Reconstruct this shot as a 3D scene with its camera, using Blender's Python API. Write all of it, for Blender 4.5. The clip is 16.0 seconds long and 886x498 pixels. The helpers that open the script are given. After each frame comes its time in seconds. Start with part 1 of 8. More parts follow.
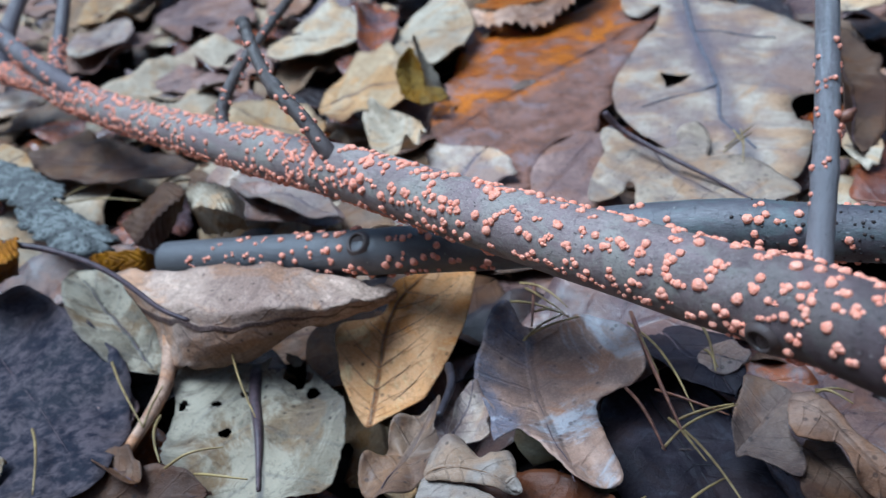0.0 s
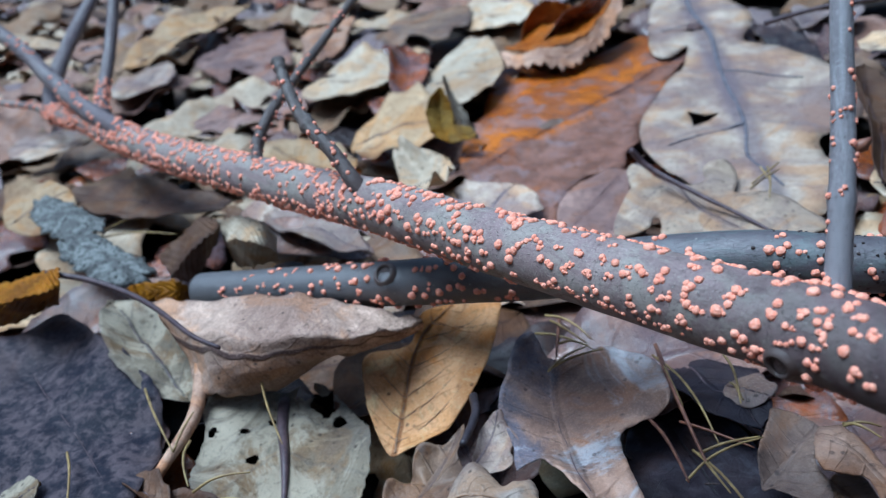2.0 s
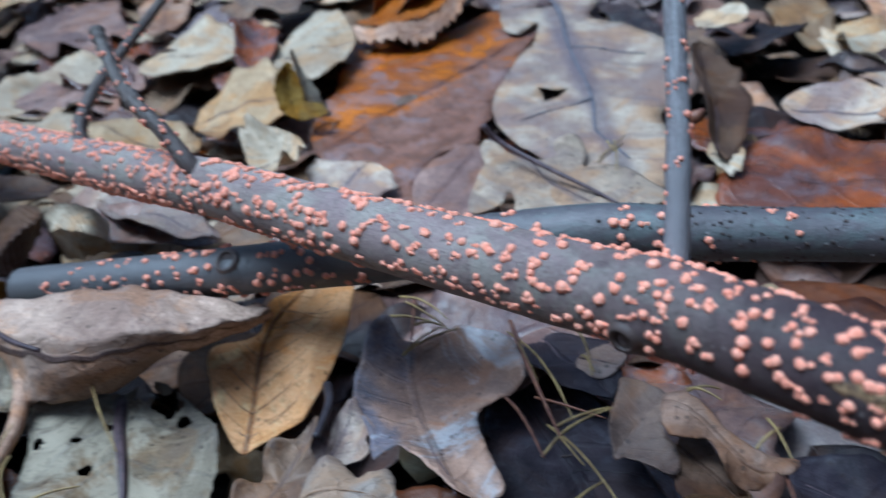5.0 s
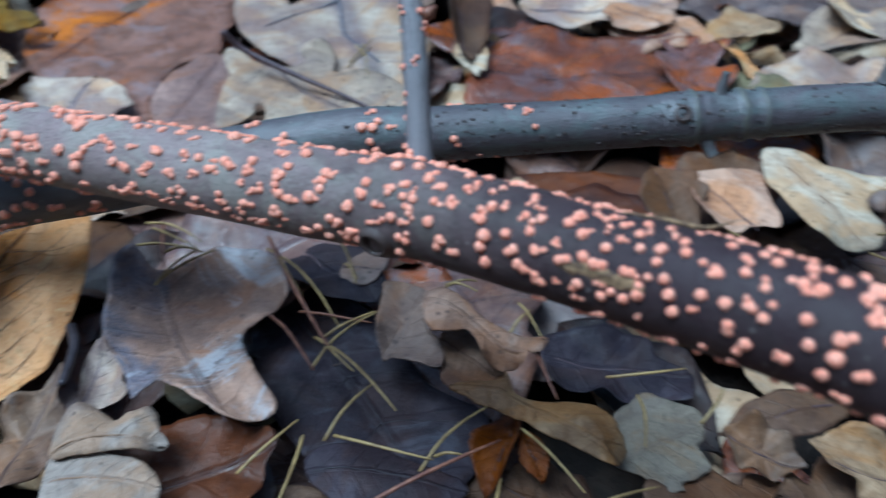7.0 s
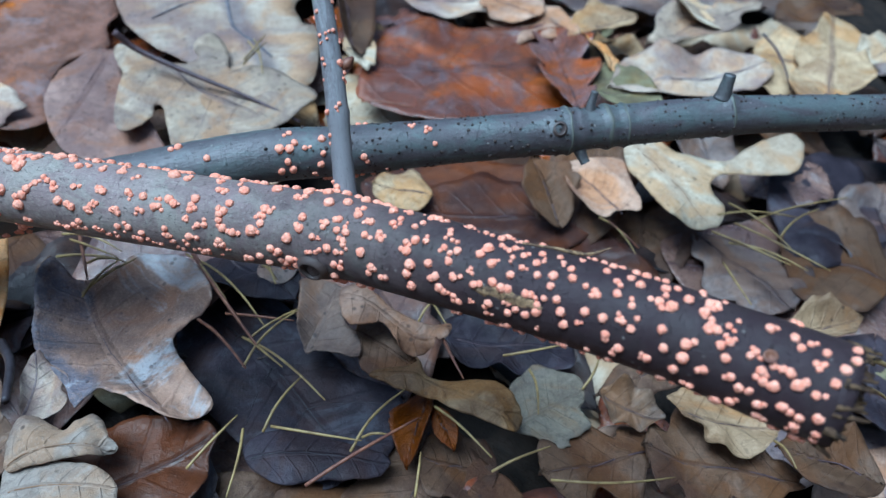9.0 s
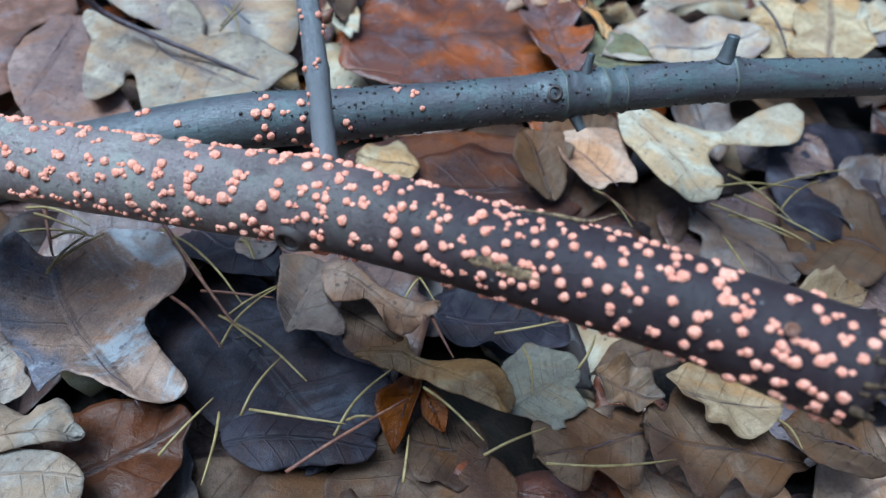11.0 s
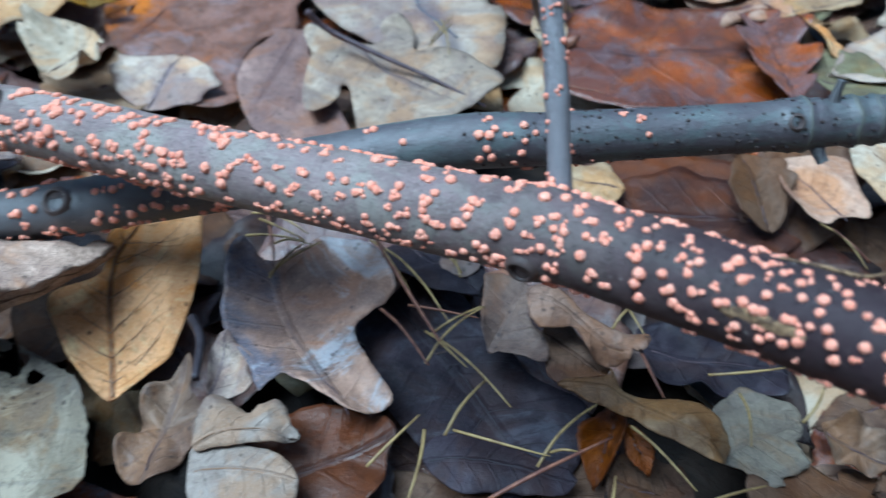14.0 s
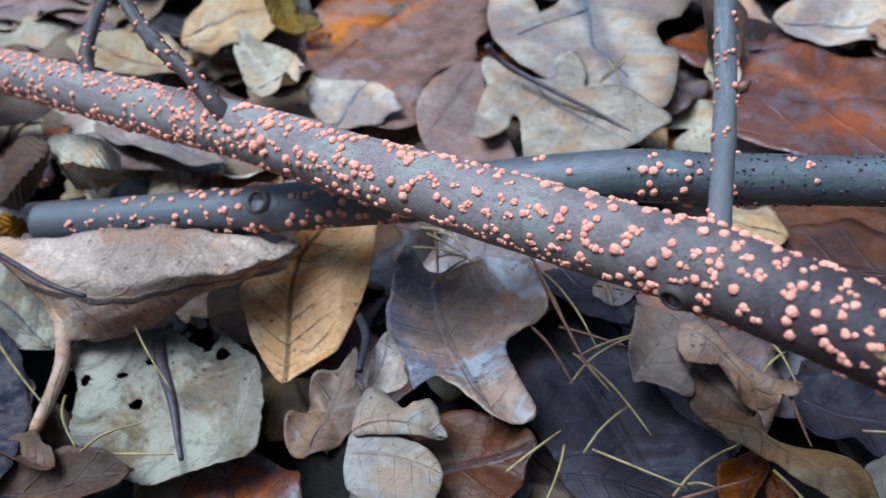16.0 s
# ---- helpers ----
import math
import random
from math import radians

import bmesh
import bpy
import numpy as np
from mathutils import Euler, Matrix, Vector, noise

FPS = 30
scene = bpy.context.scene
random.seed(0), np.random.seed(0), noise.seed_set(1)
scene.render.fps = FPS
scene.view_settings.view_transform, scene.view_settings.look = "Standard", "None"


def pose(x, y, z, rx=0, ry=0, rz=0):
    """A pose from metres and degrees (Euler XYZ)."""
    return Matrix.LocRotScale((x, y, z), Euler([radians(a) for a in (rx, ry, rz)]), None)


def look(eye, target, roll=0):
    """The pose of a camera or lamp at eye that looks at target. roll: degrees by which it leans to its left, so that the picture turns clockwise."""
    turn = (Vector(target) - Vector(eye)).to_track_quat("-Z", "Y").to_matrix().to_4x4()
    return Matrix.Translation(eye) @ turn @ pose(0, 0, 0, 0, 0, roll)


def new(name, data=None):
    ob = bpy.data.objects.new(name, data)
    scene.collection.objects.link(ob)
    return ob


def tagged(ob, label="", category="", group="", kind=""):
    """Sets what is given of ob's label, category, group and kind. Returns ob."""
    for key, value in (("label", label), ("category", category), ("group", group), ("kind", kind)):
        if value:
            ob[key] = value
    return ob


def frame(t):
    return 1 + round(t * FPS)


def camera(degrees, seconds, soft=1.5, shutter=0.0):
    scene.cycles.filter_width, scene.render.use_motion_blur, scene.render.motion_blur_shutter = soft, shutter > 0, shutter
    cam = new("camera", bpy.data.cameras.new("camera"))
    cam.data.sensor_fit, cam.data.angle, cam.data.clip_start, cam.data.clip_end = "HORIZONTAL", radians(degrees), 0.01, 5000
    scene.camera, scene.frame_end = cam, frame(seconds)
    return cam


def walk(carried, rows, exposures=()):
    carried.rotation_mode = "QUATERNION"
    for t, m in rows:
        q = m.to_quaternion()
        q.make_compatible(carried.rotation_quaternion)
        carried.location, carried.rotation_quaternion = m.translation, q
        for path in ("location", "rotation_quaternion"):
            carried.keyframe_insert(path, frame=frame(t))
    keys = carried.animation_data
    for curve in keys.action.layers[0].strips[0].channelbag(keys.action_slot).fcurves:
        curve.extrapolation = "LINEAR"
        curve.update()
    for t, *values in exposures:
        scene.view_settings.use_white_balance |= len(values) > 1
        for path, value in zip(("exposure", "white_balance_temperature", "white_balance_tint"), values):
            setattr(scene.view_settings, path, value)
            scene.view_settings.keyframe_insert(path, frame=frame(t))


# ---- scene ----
from mathutils import geometry

# ---- camera and walk ----
cam = camera(59.77, 16.0, soft=1.25, shutter=0.7)
cam.data.dof.use_dof, cam.data.dof.focus_distance, cam.data.dof.aperture_fstop = True, 0.16, 21.0
walk(cam, [
    (0.0, look((-0.00068, 0.00671, 0.14440), (0.00707, 0.17053, 0.02993), -9.387)),
    (0.5, look((-0.00025, 0.00205, 0.14372), (0.00178, 0.17004, 0.03521), -10.276)),
    (1.0, look((-0.00055, 0.00140, 0.14473), (-0.00019, 0.17112, 0.03892), -10.205)),
    (1.5, look((0.00000, 0.00000, 0.14450), (-0.00000, 0.17055, 0.04003), -10.501)),
    (2.0, look((0.00035, 0.00179, 0.14384), (0.00198, 0.17246, 0.03959), -10.162)),
    (2.5, look((-0.00201, -0.00272, 0.14686), (0.00229, 0.16776, 0.04237), -9.394)),
    (3.0, look((-0.00126, -0.00044, 0.14596), (0.00355, 0.16970, 0.04094), -9.276)),
    (3.2, look((-0.00127, -0.00084, 0.14607), (0.00372, 0.16915, 0.04081), -9.319)),
    (5.3, look((0.00815, 0.00843, 0.13743), (0.05246, 0.16492, 0.02103), -4.156)),
    (5.5, look((0.00975, 0.00741, 0.13638), (0.06155, 0.15902, 0.01666), -2.604)),
    (6.0, look((0.01062, 0.01023, 0.13608), (0.07551, 0.15061, 0.00925), -0.425)),
    (6.5, look((0.00840, 0.01689, 0.13664), (0.07887, 0.15094, 0.00601), 1.375)),
    (7.0, look((0.01033, 0.00871, 0.13677), (0.09106, 0.13464, 0.00402), 1.616)),
    (7.5, look((0.00094, 0.01071, 0.15560), (0.10262, 0.12023, 0.02269), 5.648)),
    (8.0, look((-0.00258, 0.01142, 0.16024), (0.09959, 0.11408, 0.02231), 7.037)),
    (8.5, look((-0.00212, 0.00909, 0.16048), (0.10086, 0.10931, 0.02138), 8.231)),
    (9.0, look((-0.00172, 0.00768, 0.16042), (0.10027, 0.10730, 0.02015), 7.965)),
    (9.5, look((0.00100, 0.01120, 0.15624), (0.10381, 0.10846, 0.01492), 8.341)),
    (9.7, look((0.00191, 0.01238, 0.15398), (0.10571, 0.10799, 0.01226), 8.852)),
    (11.8, look((0.00298, 0.01175, 0.14949), (0.10295, 0.10722, 0.00495), 8.028)),
    (12.0, look((0.00345, 0.01210, 0.14835), (0.09994, 0.11067, 0.00352), 7.034)),
    (12.5, look((0.00346, 0.01261, 0.14749), (0.09902, 0.11226, 0.00279), 6.537)),
    (13.0, look((0.00260, 0.01440, 0.14803), (0.09097, 0.12101, 0.00372), 3.649)),
    (13.5, look((-0.00070, 0.02214, 0.14952), (0.07538, 0.13729, 0.00477), 1.106)),
    (14.0, look((-0.00388, 0.02373, 0.15102), (0.06604, 0.14288, 0.00641), 0.452)),
    (14.5, look((-0.00698, 0.02244, 0.15527), (0.04634, 0.15061, 0.01129), -2.540)),
    (15.0, look((-0.00948, 0.02114, 0.15832), (0.04047, 0.15204, 0.01560), -2.281)),
    (15.5, look((-0.01052, 0.01757, 0.15796), (0.03346, 0.15316, 0.01767), -3.328)),
    (16.0, look((-0.01021, 0.01546, 0.15753), (0.02735, 0.15554, 0.01981), -5.037)),
], exposures=[(0.0, 0.16, 4620, -3), (3.2, 0.13, 4600, -3), (5.5, -0.02, 4520, -4), (6.5, -0.04, 4500, -6), (8.0, 0.12, 4440, -9), (13.0, 0.22, 4400, -11), (16.0, 0.19, 4550, -6)])

# ---- world, sun, exposure ----
world = bpy.data.worlds.new("overcast_sky")
scene.world = world
world.use_nodes = True
wn = world.node_tree
sky = wn.nodes.new("ShaderNodeTexSky")
sky.sky_type, sky.sun_disc = "NISHITA", False
SUN_EL, SUN_AZ = radians(70), radians(-65)
sky.sun_elevation, sky.sun_rotation = SUN_EL, SUN_AZ
sky.air_density, sky.dust_density, sky.ozone_density = 1.0, 5.0, 0.8
wn.nodes["Background"].inputs["Strength"].default_value = 0.085
wn.links.new(sky.outputs["Color"], wn.nodes["Background"].inputs["Color"])
sun = new("sun", bpy.data.lights.new("sun", "SUN"))
sun.data.energy, sun.data.angle, sun.data.color = 4.0, radians(34), (1.0, 0.96, 0.93)
toward = Vector((math.sin(SUN_AZ) * math.cos(SUN_EL), math.cos(SUN_AZ) * math.cos(SUN_EL), math.sin(SUN_EL)))
sun.matrix_world = look(toward * 3, (0, 0, 0))


# ---- materials ----
def base_material(name):
    m = bpy.data.materials.new(name)
    m.use_nodes = True
    nt = m.node_tree
    return m, nt, nt.nodes["Principled BSDF"]


def node(nt, kind, **kw):
    n = nt.nodes.new("ShaderNode" + kind)
    for k, v in kw.items():
        n.inputs[k].default_value = v
    return n


def mathn(nt, op, a, b=None, c=None, clamp=False):
    n = nt.nodes.new("ShaderNodeMath")
    n.operation, n.use_clamp = op, clamp
    for i, v in enumerate((a, b, c)):
        if v is None:
            continue
        if isinstance(v, (int, float)):
            n.inputs[i].default_value = v
        else:
            nt.links.new(v, n.inputs[i])
    return n.outputs[0]


def mix(nt, fac, a, b):
    n = nt.nodes.new("ShaderNodeMix")
    n.data_type = "RGBA"
    for sock, v in ((n.inputs["Factor"], fac), (n.inputs["A"], a), (n.inputs["B"], b)):
        if isinstance(v, (int, float)):
            sock.default_value = v
        elif isinstance(v, tuple):
            sock.default_value = (*v, 1)
        else:
            nt.links.new(v, sock)
    return n.outputs["Result"]


def ramp(nt, value, lo, hi):
    n = nt.nodes.new("ShaderNodeMapRange")
    n.interpolation_type = "SMOOTHSTEP"
    nt.links.new(value, n.inputs["Value"])
    n.inputs["From Min"].default_value, n.inputs["From Max"].default_value = lo, hi
    return n.outputs["Result"]


def shifted_coords(nt):
    """Object coordinates, moved by the object's own random number."""
    tc, oi = node(nt, "TexCoord"), node(nt, "ObjectInfo")
    add = nt.nodes.new("ShaderNodeVectorMath")
    add.operation = "ADD"
    scl = nt.nodes.new("ShaderNodeVectorMath")
    scl.operation = "SCALE"
    scl.inputs[0].default_value = (7.1, 3.7, 5.3)
    nt.links.new(oi.outputs["Random"], scl.inputs["Scale"])
    nt.links.new(tc.outputs["Object"], add.inputs[0])
    nt.links.new(scl.outputs[0], add.inputs[1])
    return add.outputs[0], tc, oi


def noise_tex(nt, vec, scale, detail=4, rough=0.6, distort=0.0):
    n = node(nt, "TexNoise", Scale=scale, Detail=detail, Roughness=rough, Distortion=distort)
    nt.links.new(vec, n.inputs["Vector"])
    return n.outputs["Fac"]


SATURATION = 1.2


def leaf_material(name, light, dark, stain, vein, wet=0.3, veins=7.0, vein_mix=0.5, blotch=0.5, stain_at=0.56, core=0.0, patch_sheen=0.0, patch_sheen_at=0.54, patch_sheen_tint=(0.36, 0.36, 0.37), other=None, net=0.16, other_at=-0.25):
    """A dead leaf: two mottled browns, dark wet stains, a midrib with side veins, speckles."""
    m, nt, bsdf = base_material(name)
    vec, tc, oi = shifted_coords(nt)
    big = noise_tex(nt, vec, 28, 3, 0.55, 0.6)
    mid = noise_tex(nt, vec, 110, 6, 0.75, 0.3)
    fine = noise_tex(nt, vec, 700, 3, 0.7)
    col = mix(nt, ramp(nt, mathn(nt, "ADD", mathn(nt, "MULTIPLY", mid, 0.6), mathn(nt, "MULTIPLY", big, 0.4)), 0.38, 0.62), light, dark)
    pale = noise_tex(nt, vec, 55, 4, 0.7, 1.0)
    col = mix(nt, mathn(nt, "MULTIPLY", ramp(nt, pale, 0.52, 0.62), 0.5), col, tuple(min(0.8, c * 1.35 + 0.03) for c in light))
    col = mix(nt, mathn(nt, "MULTIPLY", ramp(nt, fine, 0.50, 0.66), 0.12), col, tuple(c * 0.35 for c in dark))
    warm = noise_tex(nt, vec, 42, 4, 0.6, 1.2)
    col = mix(nt, mathn(nt, "MULTIPLY", ramp(nt, warm, 0.46, 0.60), 0.5), col, (min(0.8, light[0] * 0.95), light[1] * 0.66, light[2] * 0.42))
    st = mathn(nt, "MULTIPLY", ramp(nt, mathn(nt, "ADD", big, mathn(nt, "MULTIPLY", mid, 0.25)), stain_at, stain_at + 0.2), blotch)
    col = mix(nt, st, col, stain)
    uv = nt.nodes.new("ShaderNodeSeparateXYZ")
    nt.links.new(tc.outputs["UV"], uv.inputs[0])
    u, v = uv.outputs[0], uv.outputs[1]
    av = mathn(nt, "ABSOLUTE", v)
    if other:
        half = ramp(nt, mathn(nt, "ADD", v, mathn(nt, "MULTIPLY", mathn(nt, "SUBTRACT", warm, 0.5), 2.6)), other_at, other_at + 0.6)
        col = mix(nt, half, col, mix(nt, ramp(nt, mid, 0.42, 0.60), other, tuple(c * 0.55 for c in other)))
    # sky sheen painted as pale patches on wet leaves; sage: real cream patches
    if patch_sheen:
        patchy = mathn(nt, "MULTIPLY", ramp(nt, noise_tex(nt, vec, 38, 6, 0.72, 0.9), patch_sheen_at, patch_sheen_at + 0.12), patch_sheen)
        col = mix(nt, patchy, col, patch_sheen_tint)
    rib = ramp(nt, mathn(nt, "ADD", av, mathn(nt, "MULTIPLY", u, 0.025)), 0.085, 0.03)
    wob = mathn(nt, "MULTIPLY", mathn(nt, "SUBTRACT", mid, 0.5), 0.35)
    ph = mathn(nt, "FRACT", mathn(nt, "ADD", mathn(nt, "MULTIPLY", mathn(nt, "SUBTRACT", u, mathn(nt, "MULTIPLY", av, 0.22)), veins), wob))
    side = ramp(nt, mathn(nt, "ABSOLUTE", mathn(nt, "SUBTRACT", ph, 0.5)), 0.075, 0.015)
    side = mathn(nt, "MULTIPLY", side, mathn(nt, "SUBTRACT", 1.0, mathn(nt, "MULTIPLY", av, 0.7)))
    mesh = node(nt, "TexVoronoi", Scale=620.0)
    mesh.feature = "DISTANCE_TO_EDGE"
    nt.links.new(vec, mesh.inputs["Vector"])
    netl = mathn(nt, "MULTIPLY", ramp(nt, mesh.outputs["Distance"], 0.07, 0.0), net)
    lines = mathn(nt, "MAXIMUM", rib, mathn(nt, "MAXIMUM", mathn(nt, "MULTIPLY", side, 0.5), netl))
    col = mix(nt, mathn(nt, "MULTIPLY", lines, vein_mix), col, vein)
    speck = node(nt, "TexVoronoi", Scale=260.0, Randomness=1.0)
    nt.links.new(vec, speck.inputs["Vector"])
    spk = mathn(nt, "MULTIPLY", ramp(nt, speck.outputs["Distance"], 0.20, 0.10), ramp(nt, big, 0.44, 0.54))
    col = mix(nt, mathn(nt, "MULTIPLY", spk, 0.7), col, (0.025, 0.018, 0.018))
    edge = mathn(nt, "MULTIPLY", ramp(nt, av, 0.86, 1.0), 0.35)
    col = mix(nt, edge, col, stain)
    grit = noise_tex(nt, vec, 1700, 4, 0.8)
    pit = noise_tex(nt, vec, 380, 5, 0.75, 0.6)
    col = mix(nt, mathn(nt, "MULTIPLY", ramp(nt, pit, 0.52, 0.63), 0.40), col, tuple(c * 0.4 for c in dark))
    col = mix(nt, mathn(nt, "MULTIPLY", ramp(nt, grit, 0.52, 0.63), 0.20), col, tuple(min(0.85, c * 1.5 + 0.02) for c in light))
    if core:
        far = mathn(nt, "ADD", mathn(nt, "ABSOLUTE", mathn(nt, "SUBTRACT", u, 0.5)), mathn(nt, "MULTIPLY", av, 0.33))
        rot = ramp(nt, mathn(nt, "ADD", far, mathn(nt, "MULTIPLY", mathn(nt, "SUBTRACT", mathn(nt, "ADD", mathn(nt, "MULTIPLY", big, 0.6), mathn(nt, "MULTIPLY", pale, 0.4)), 0.5), 1.1)), core, core * 0.35)
        col = mix(nt, rot, col, mix(nt, ramp(nt, mathn(nt, "ADD", mathn(nt, "MULTIPLY", mid, 0.5), mathn(nt, "MULTIPLY", pit, 0.5)), 0.44, 0.58), (0.014, 0.014, 0.021), (0.078, 0.064, 0.070)))
    hsv = node(nt, "HueSaturation", Saturation=SATURATION)
    nt.links.new(col, hsv.inputs["Color"])
    nt.links.new(mathn(nt, "ADD", 0.82, mathn(nt, "MULTIPLY", oi.outputs["Random"], 0.36)), hsv.inputs["Value"])
    nt.links.new(hsv.outputs["Color"], bsdf.inputs["Base Color"])
    damp = ramp(nt, warm, 0.58, 0.42)
    rgh = mathn(nt, "ADD", 0.68 - 0.36 * wet, mathn(nt, "MULTIPLY", mathn(nt, "SUBTRACT", mid, 0.5), 0.4))
    rgh = mathn(nt, "SUBTRACT", rgh, mathn(nt, "MULTIPLY", damp, 0.22 * wet), clamp=True)
    nt.links.new(mathn(nt, "MAXIMUM", rgh, 0.16), bsdf.inputs["Roughness"])
    bsdf.inputs["Specular IOR Level"].default_value = 0.10 + 0.62 * wet * wet
    bump = node(nt, "Bump", Strength=0.75, Distance=0.0007)
    relief = mathn(nt, "MAXIMUM", rib, mathn(nt, "MAXIMUM", mathn(nt, "MULTIPLY", side, 0.6), mathn(nt, "MULTIPLY", netl, 0.5)))
    h = mathn(nt, "ADD", mathn(nt, "MULTIPLY", relief, 0.7), mathn(nt, "ADD", mathn(nt, "MULTIPLY", pit, 0.7), mathn(nt, "MULTIPLY", mid, 0.8)))
    nt.links.new(h, bump.inputs["Height"])
    nt.links.new(bump.outputs[0], bsdf.inputs["Normal"])
    return m


def plain_material(name, a, b, scale, rough=0.6, spec=0.4, bump_h=0.0004, stretch=None, c=None):
    """Two colours in noise, with fine relief; c: a third colour in small patches."""
    m, nt, bsdf = base_material(name)
    vec, tc, oi = shifted_coords(nt)
    if stretch:
        mp = node(nt, "Mapping", Scale=stretch)
        nt.links.new(tc.outputs["UV"], mp.inputs["Vector"])
        vec = mp.outputs[0]
    n1 = noise_tex(nt, vec, scale, 5, 0.65, 0.4)
    n2 = noise_tex(nt, vec, scale * 4.3, 3, 0.6)
    col = mix(nt, ramp(nt, n1, 0.43, 0.57), a, b)
    if c:
        col = mix(nt, ramp(nt, n2, 0.54, 0.60), col, c)
    hsv = node(nt, "HueSaturation")
    nt.links.new(col, hsv.inputs["Color"])
    nt.links.new(mathn(nt, "ADD", 0.86, mathn(nt, "MULTIPLY", oi.outputs["Random"], 0.28)), hsv.inputs["Value"])
    nt.links.new(hsv.outputs["Color"], bsdf.inputs["Base Color"])
    nt.links.new(mathn(nt, "ADD", rough - 0.12, mathn(nt, "MULTIPLY", n2, 0.24)), bsdf.inputs["Roughness"])
    bsdf.inputs["Specular IOR Level"].default_value = spec
    bump = node(nt, "Bump", Strength=0.6, Distance=bump_h)
    nt.links.new(mathn(nt, "ADD", n1, mathn(nt, "MULTIPLY", n2, 0.6)), bump.inputs["Height"])
    nt.links.new(bump.outputs[0], bsdf.inputs["Normal"])
    return m


def bark_material(name, a, b, c, end_dark, streak, length, gloss=0.6):
    """Young bark: mottled colours drawn out along it, fine cracks, pale specks, darker towards the broken end. length: of the rod, in centimetres."""
    m, nt, bsdf = base_material(name)
    tc = node(nt, "TexCoord")
    vec = tc.outputs["Object"]

    def along(sx, sy):
        mp = node(nt, "Mapping", Scale=(length * sx, sy, 1.0))
        nt.links.new(tc.outputs["UV"], mp.inputs["Vector"])
        return mp.outputs[0]

    long_patch = noise_tex(nt, along(0.5, 7.0), 1.0, 5, 0.65, 0.8)
    fibre = noise_tex(nt, along(3.5, 95.0), 1.0, 5, 0.7, 0.6)
    crack = noise_tex(nt, along(6.0, 60.0), 1.0, 3, 0.55, 1.2)
    across = noise_tex(nt, along(22.0, 9.0), 1.0, 4, 0.6, 0.8)
    patch = noise_tex(nt, vec, 85, 5, 0.65, 0.7)
    blot = noise_tex(nt, vec, 260, 5, 0.7, 0.4)
    fine = noise_tex(nt, vec, 1500, 4, 0.8)
    col = mix(nt, ramp(nt, long_patch, 0.42, 0.58), a, b)
    col = mix(nt, mathn(nt, "MULTIPLY", ramp(nt, patch, 0.40, 0.64), 0.6), col, c)
    uv = nt.nodes.new("ShaderNodeSeparateXYZ")
    nt.links.new(tc.outputs["UV"], uv.inputs[0])
    near = ramp(nt, mathn(nt, "ADD", uv.outputs[0], mathn(nt, "MULTIPLY", mathn(nt, "SUBTRACT", patch, 0.5), 0.16)), 0.45, 0.17)
    col = mix(nt, mathn(nt, "MULTIPLY", ramp(nt, fibre, 0.50, 0.66), 0.45), col, streak)
    col = mix(nt, mathn(nt, "MULTIPLY", ramp(nt, blot, 0.52, 0.66), 0.38), col, tuple(k * 0.6 for k in b))
    col = mix(nt, mathn(nt, "MULTIPLY", ramp(nt, fine, 0.54, 0.66), 0.28), col, tuple(min(0.6, k * 1.8 + 0.02) for k in a))
    thread = noise_tex(nt, along(9.0, 150.0), 1.0, 4, 0.7, 1.0)
    col = mix(nt, mathn(nt, "MULTIPLY", ramp(nt, thread, 0.57, 0.66), 0.45), col, tuple(min(0.5, k * 1.5 + 0.03) for k in a))
    col = mix(nt, mathn(nt, "MULTIPLY", near, 0.93), col, end_dark)
    dash = ramp(nt, crack, 0.62, 0.67)
    col = mix(nt, mathn(nt, "MULTIPLY", dash, 0.55), col, (0.012, 0.009, 0.009))
    ring = ramp(nt, across, 0.60, 0.66)
    col = mix(nt, mathn(nt, "MULTIPLY", ring, 0.15), col, (0.03, 0.022, 0.02))
    vor = node(nt, "TexVoronoi", Scale=520.0)
    nt.links.new(vec, vor.inputs["Vector"])
    spk = mathn(nt, "MULTIPLY", ramp(nt, vor.outputs["Distance"], 0.20, 0.09), ramp(nt, blot, 0.50, 0.58))
    col = mix(nt, mathn(nt, "MULTIPLY", spk, 0.45), col, (0.34, 0.31, 0.28))
    nt.links.new(col, bsdf.inputs["Base Color"])
    nt.links.new(mathn(nt, "ADD", 0.30, mathn(nt, "MULTIPLY", mathn(nt, "ADD", blot, mathn(nt, "MULTIPLY", long_patch, 0.5)), 0.24)), bsdf.inputs["Roughness"])
    bsdf.inputs["Specular IOR Level"].default_value = gloss
    bump = node(nt, "Bump", Strength=0.6, Distance=0.0004)
    h = mathn(nt, "ADD", mathn(nt, "MULTIPLY", fibre, 0.55), mathn(nt, "MULTIPLY", fine, 0.35))
    h = mathn(nt, "ADD", h, mathn(nt, "ADD", mathn(nt, "MULTIPLY", blot, 0.45), mathn(nt, "MULTIPLY", spk, 0.4)))
    h = mathn(nt, "SUBTRACT", h, mathn(nt, "ADD", mathn(nt, "MULTIPLY", dash, 0.8), mathn(nt, "MULTIPLY", ring, 0.35)))
    nt.links.new(h, bump.inputs["Height"])
    nt.links.new(bump.outputs[0], bsdf.inputs["Normal"])
    return m


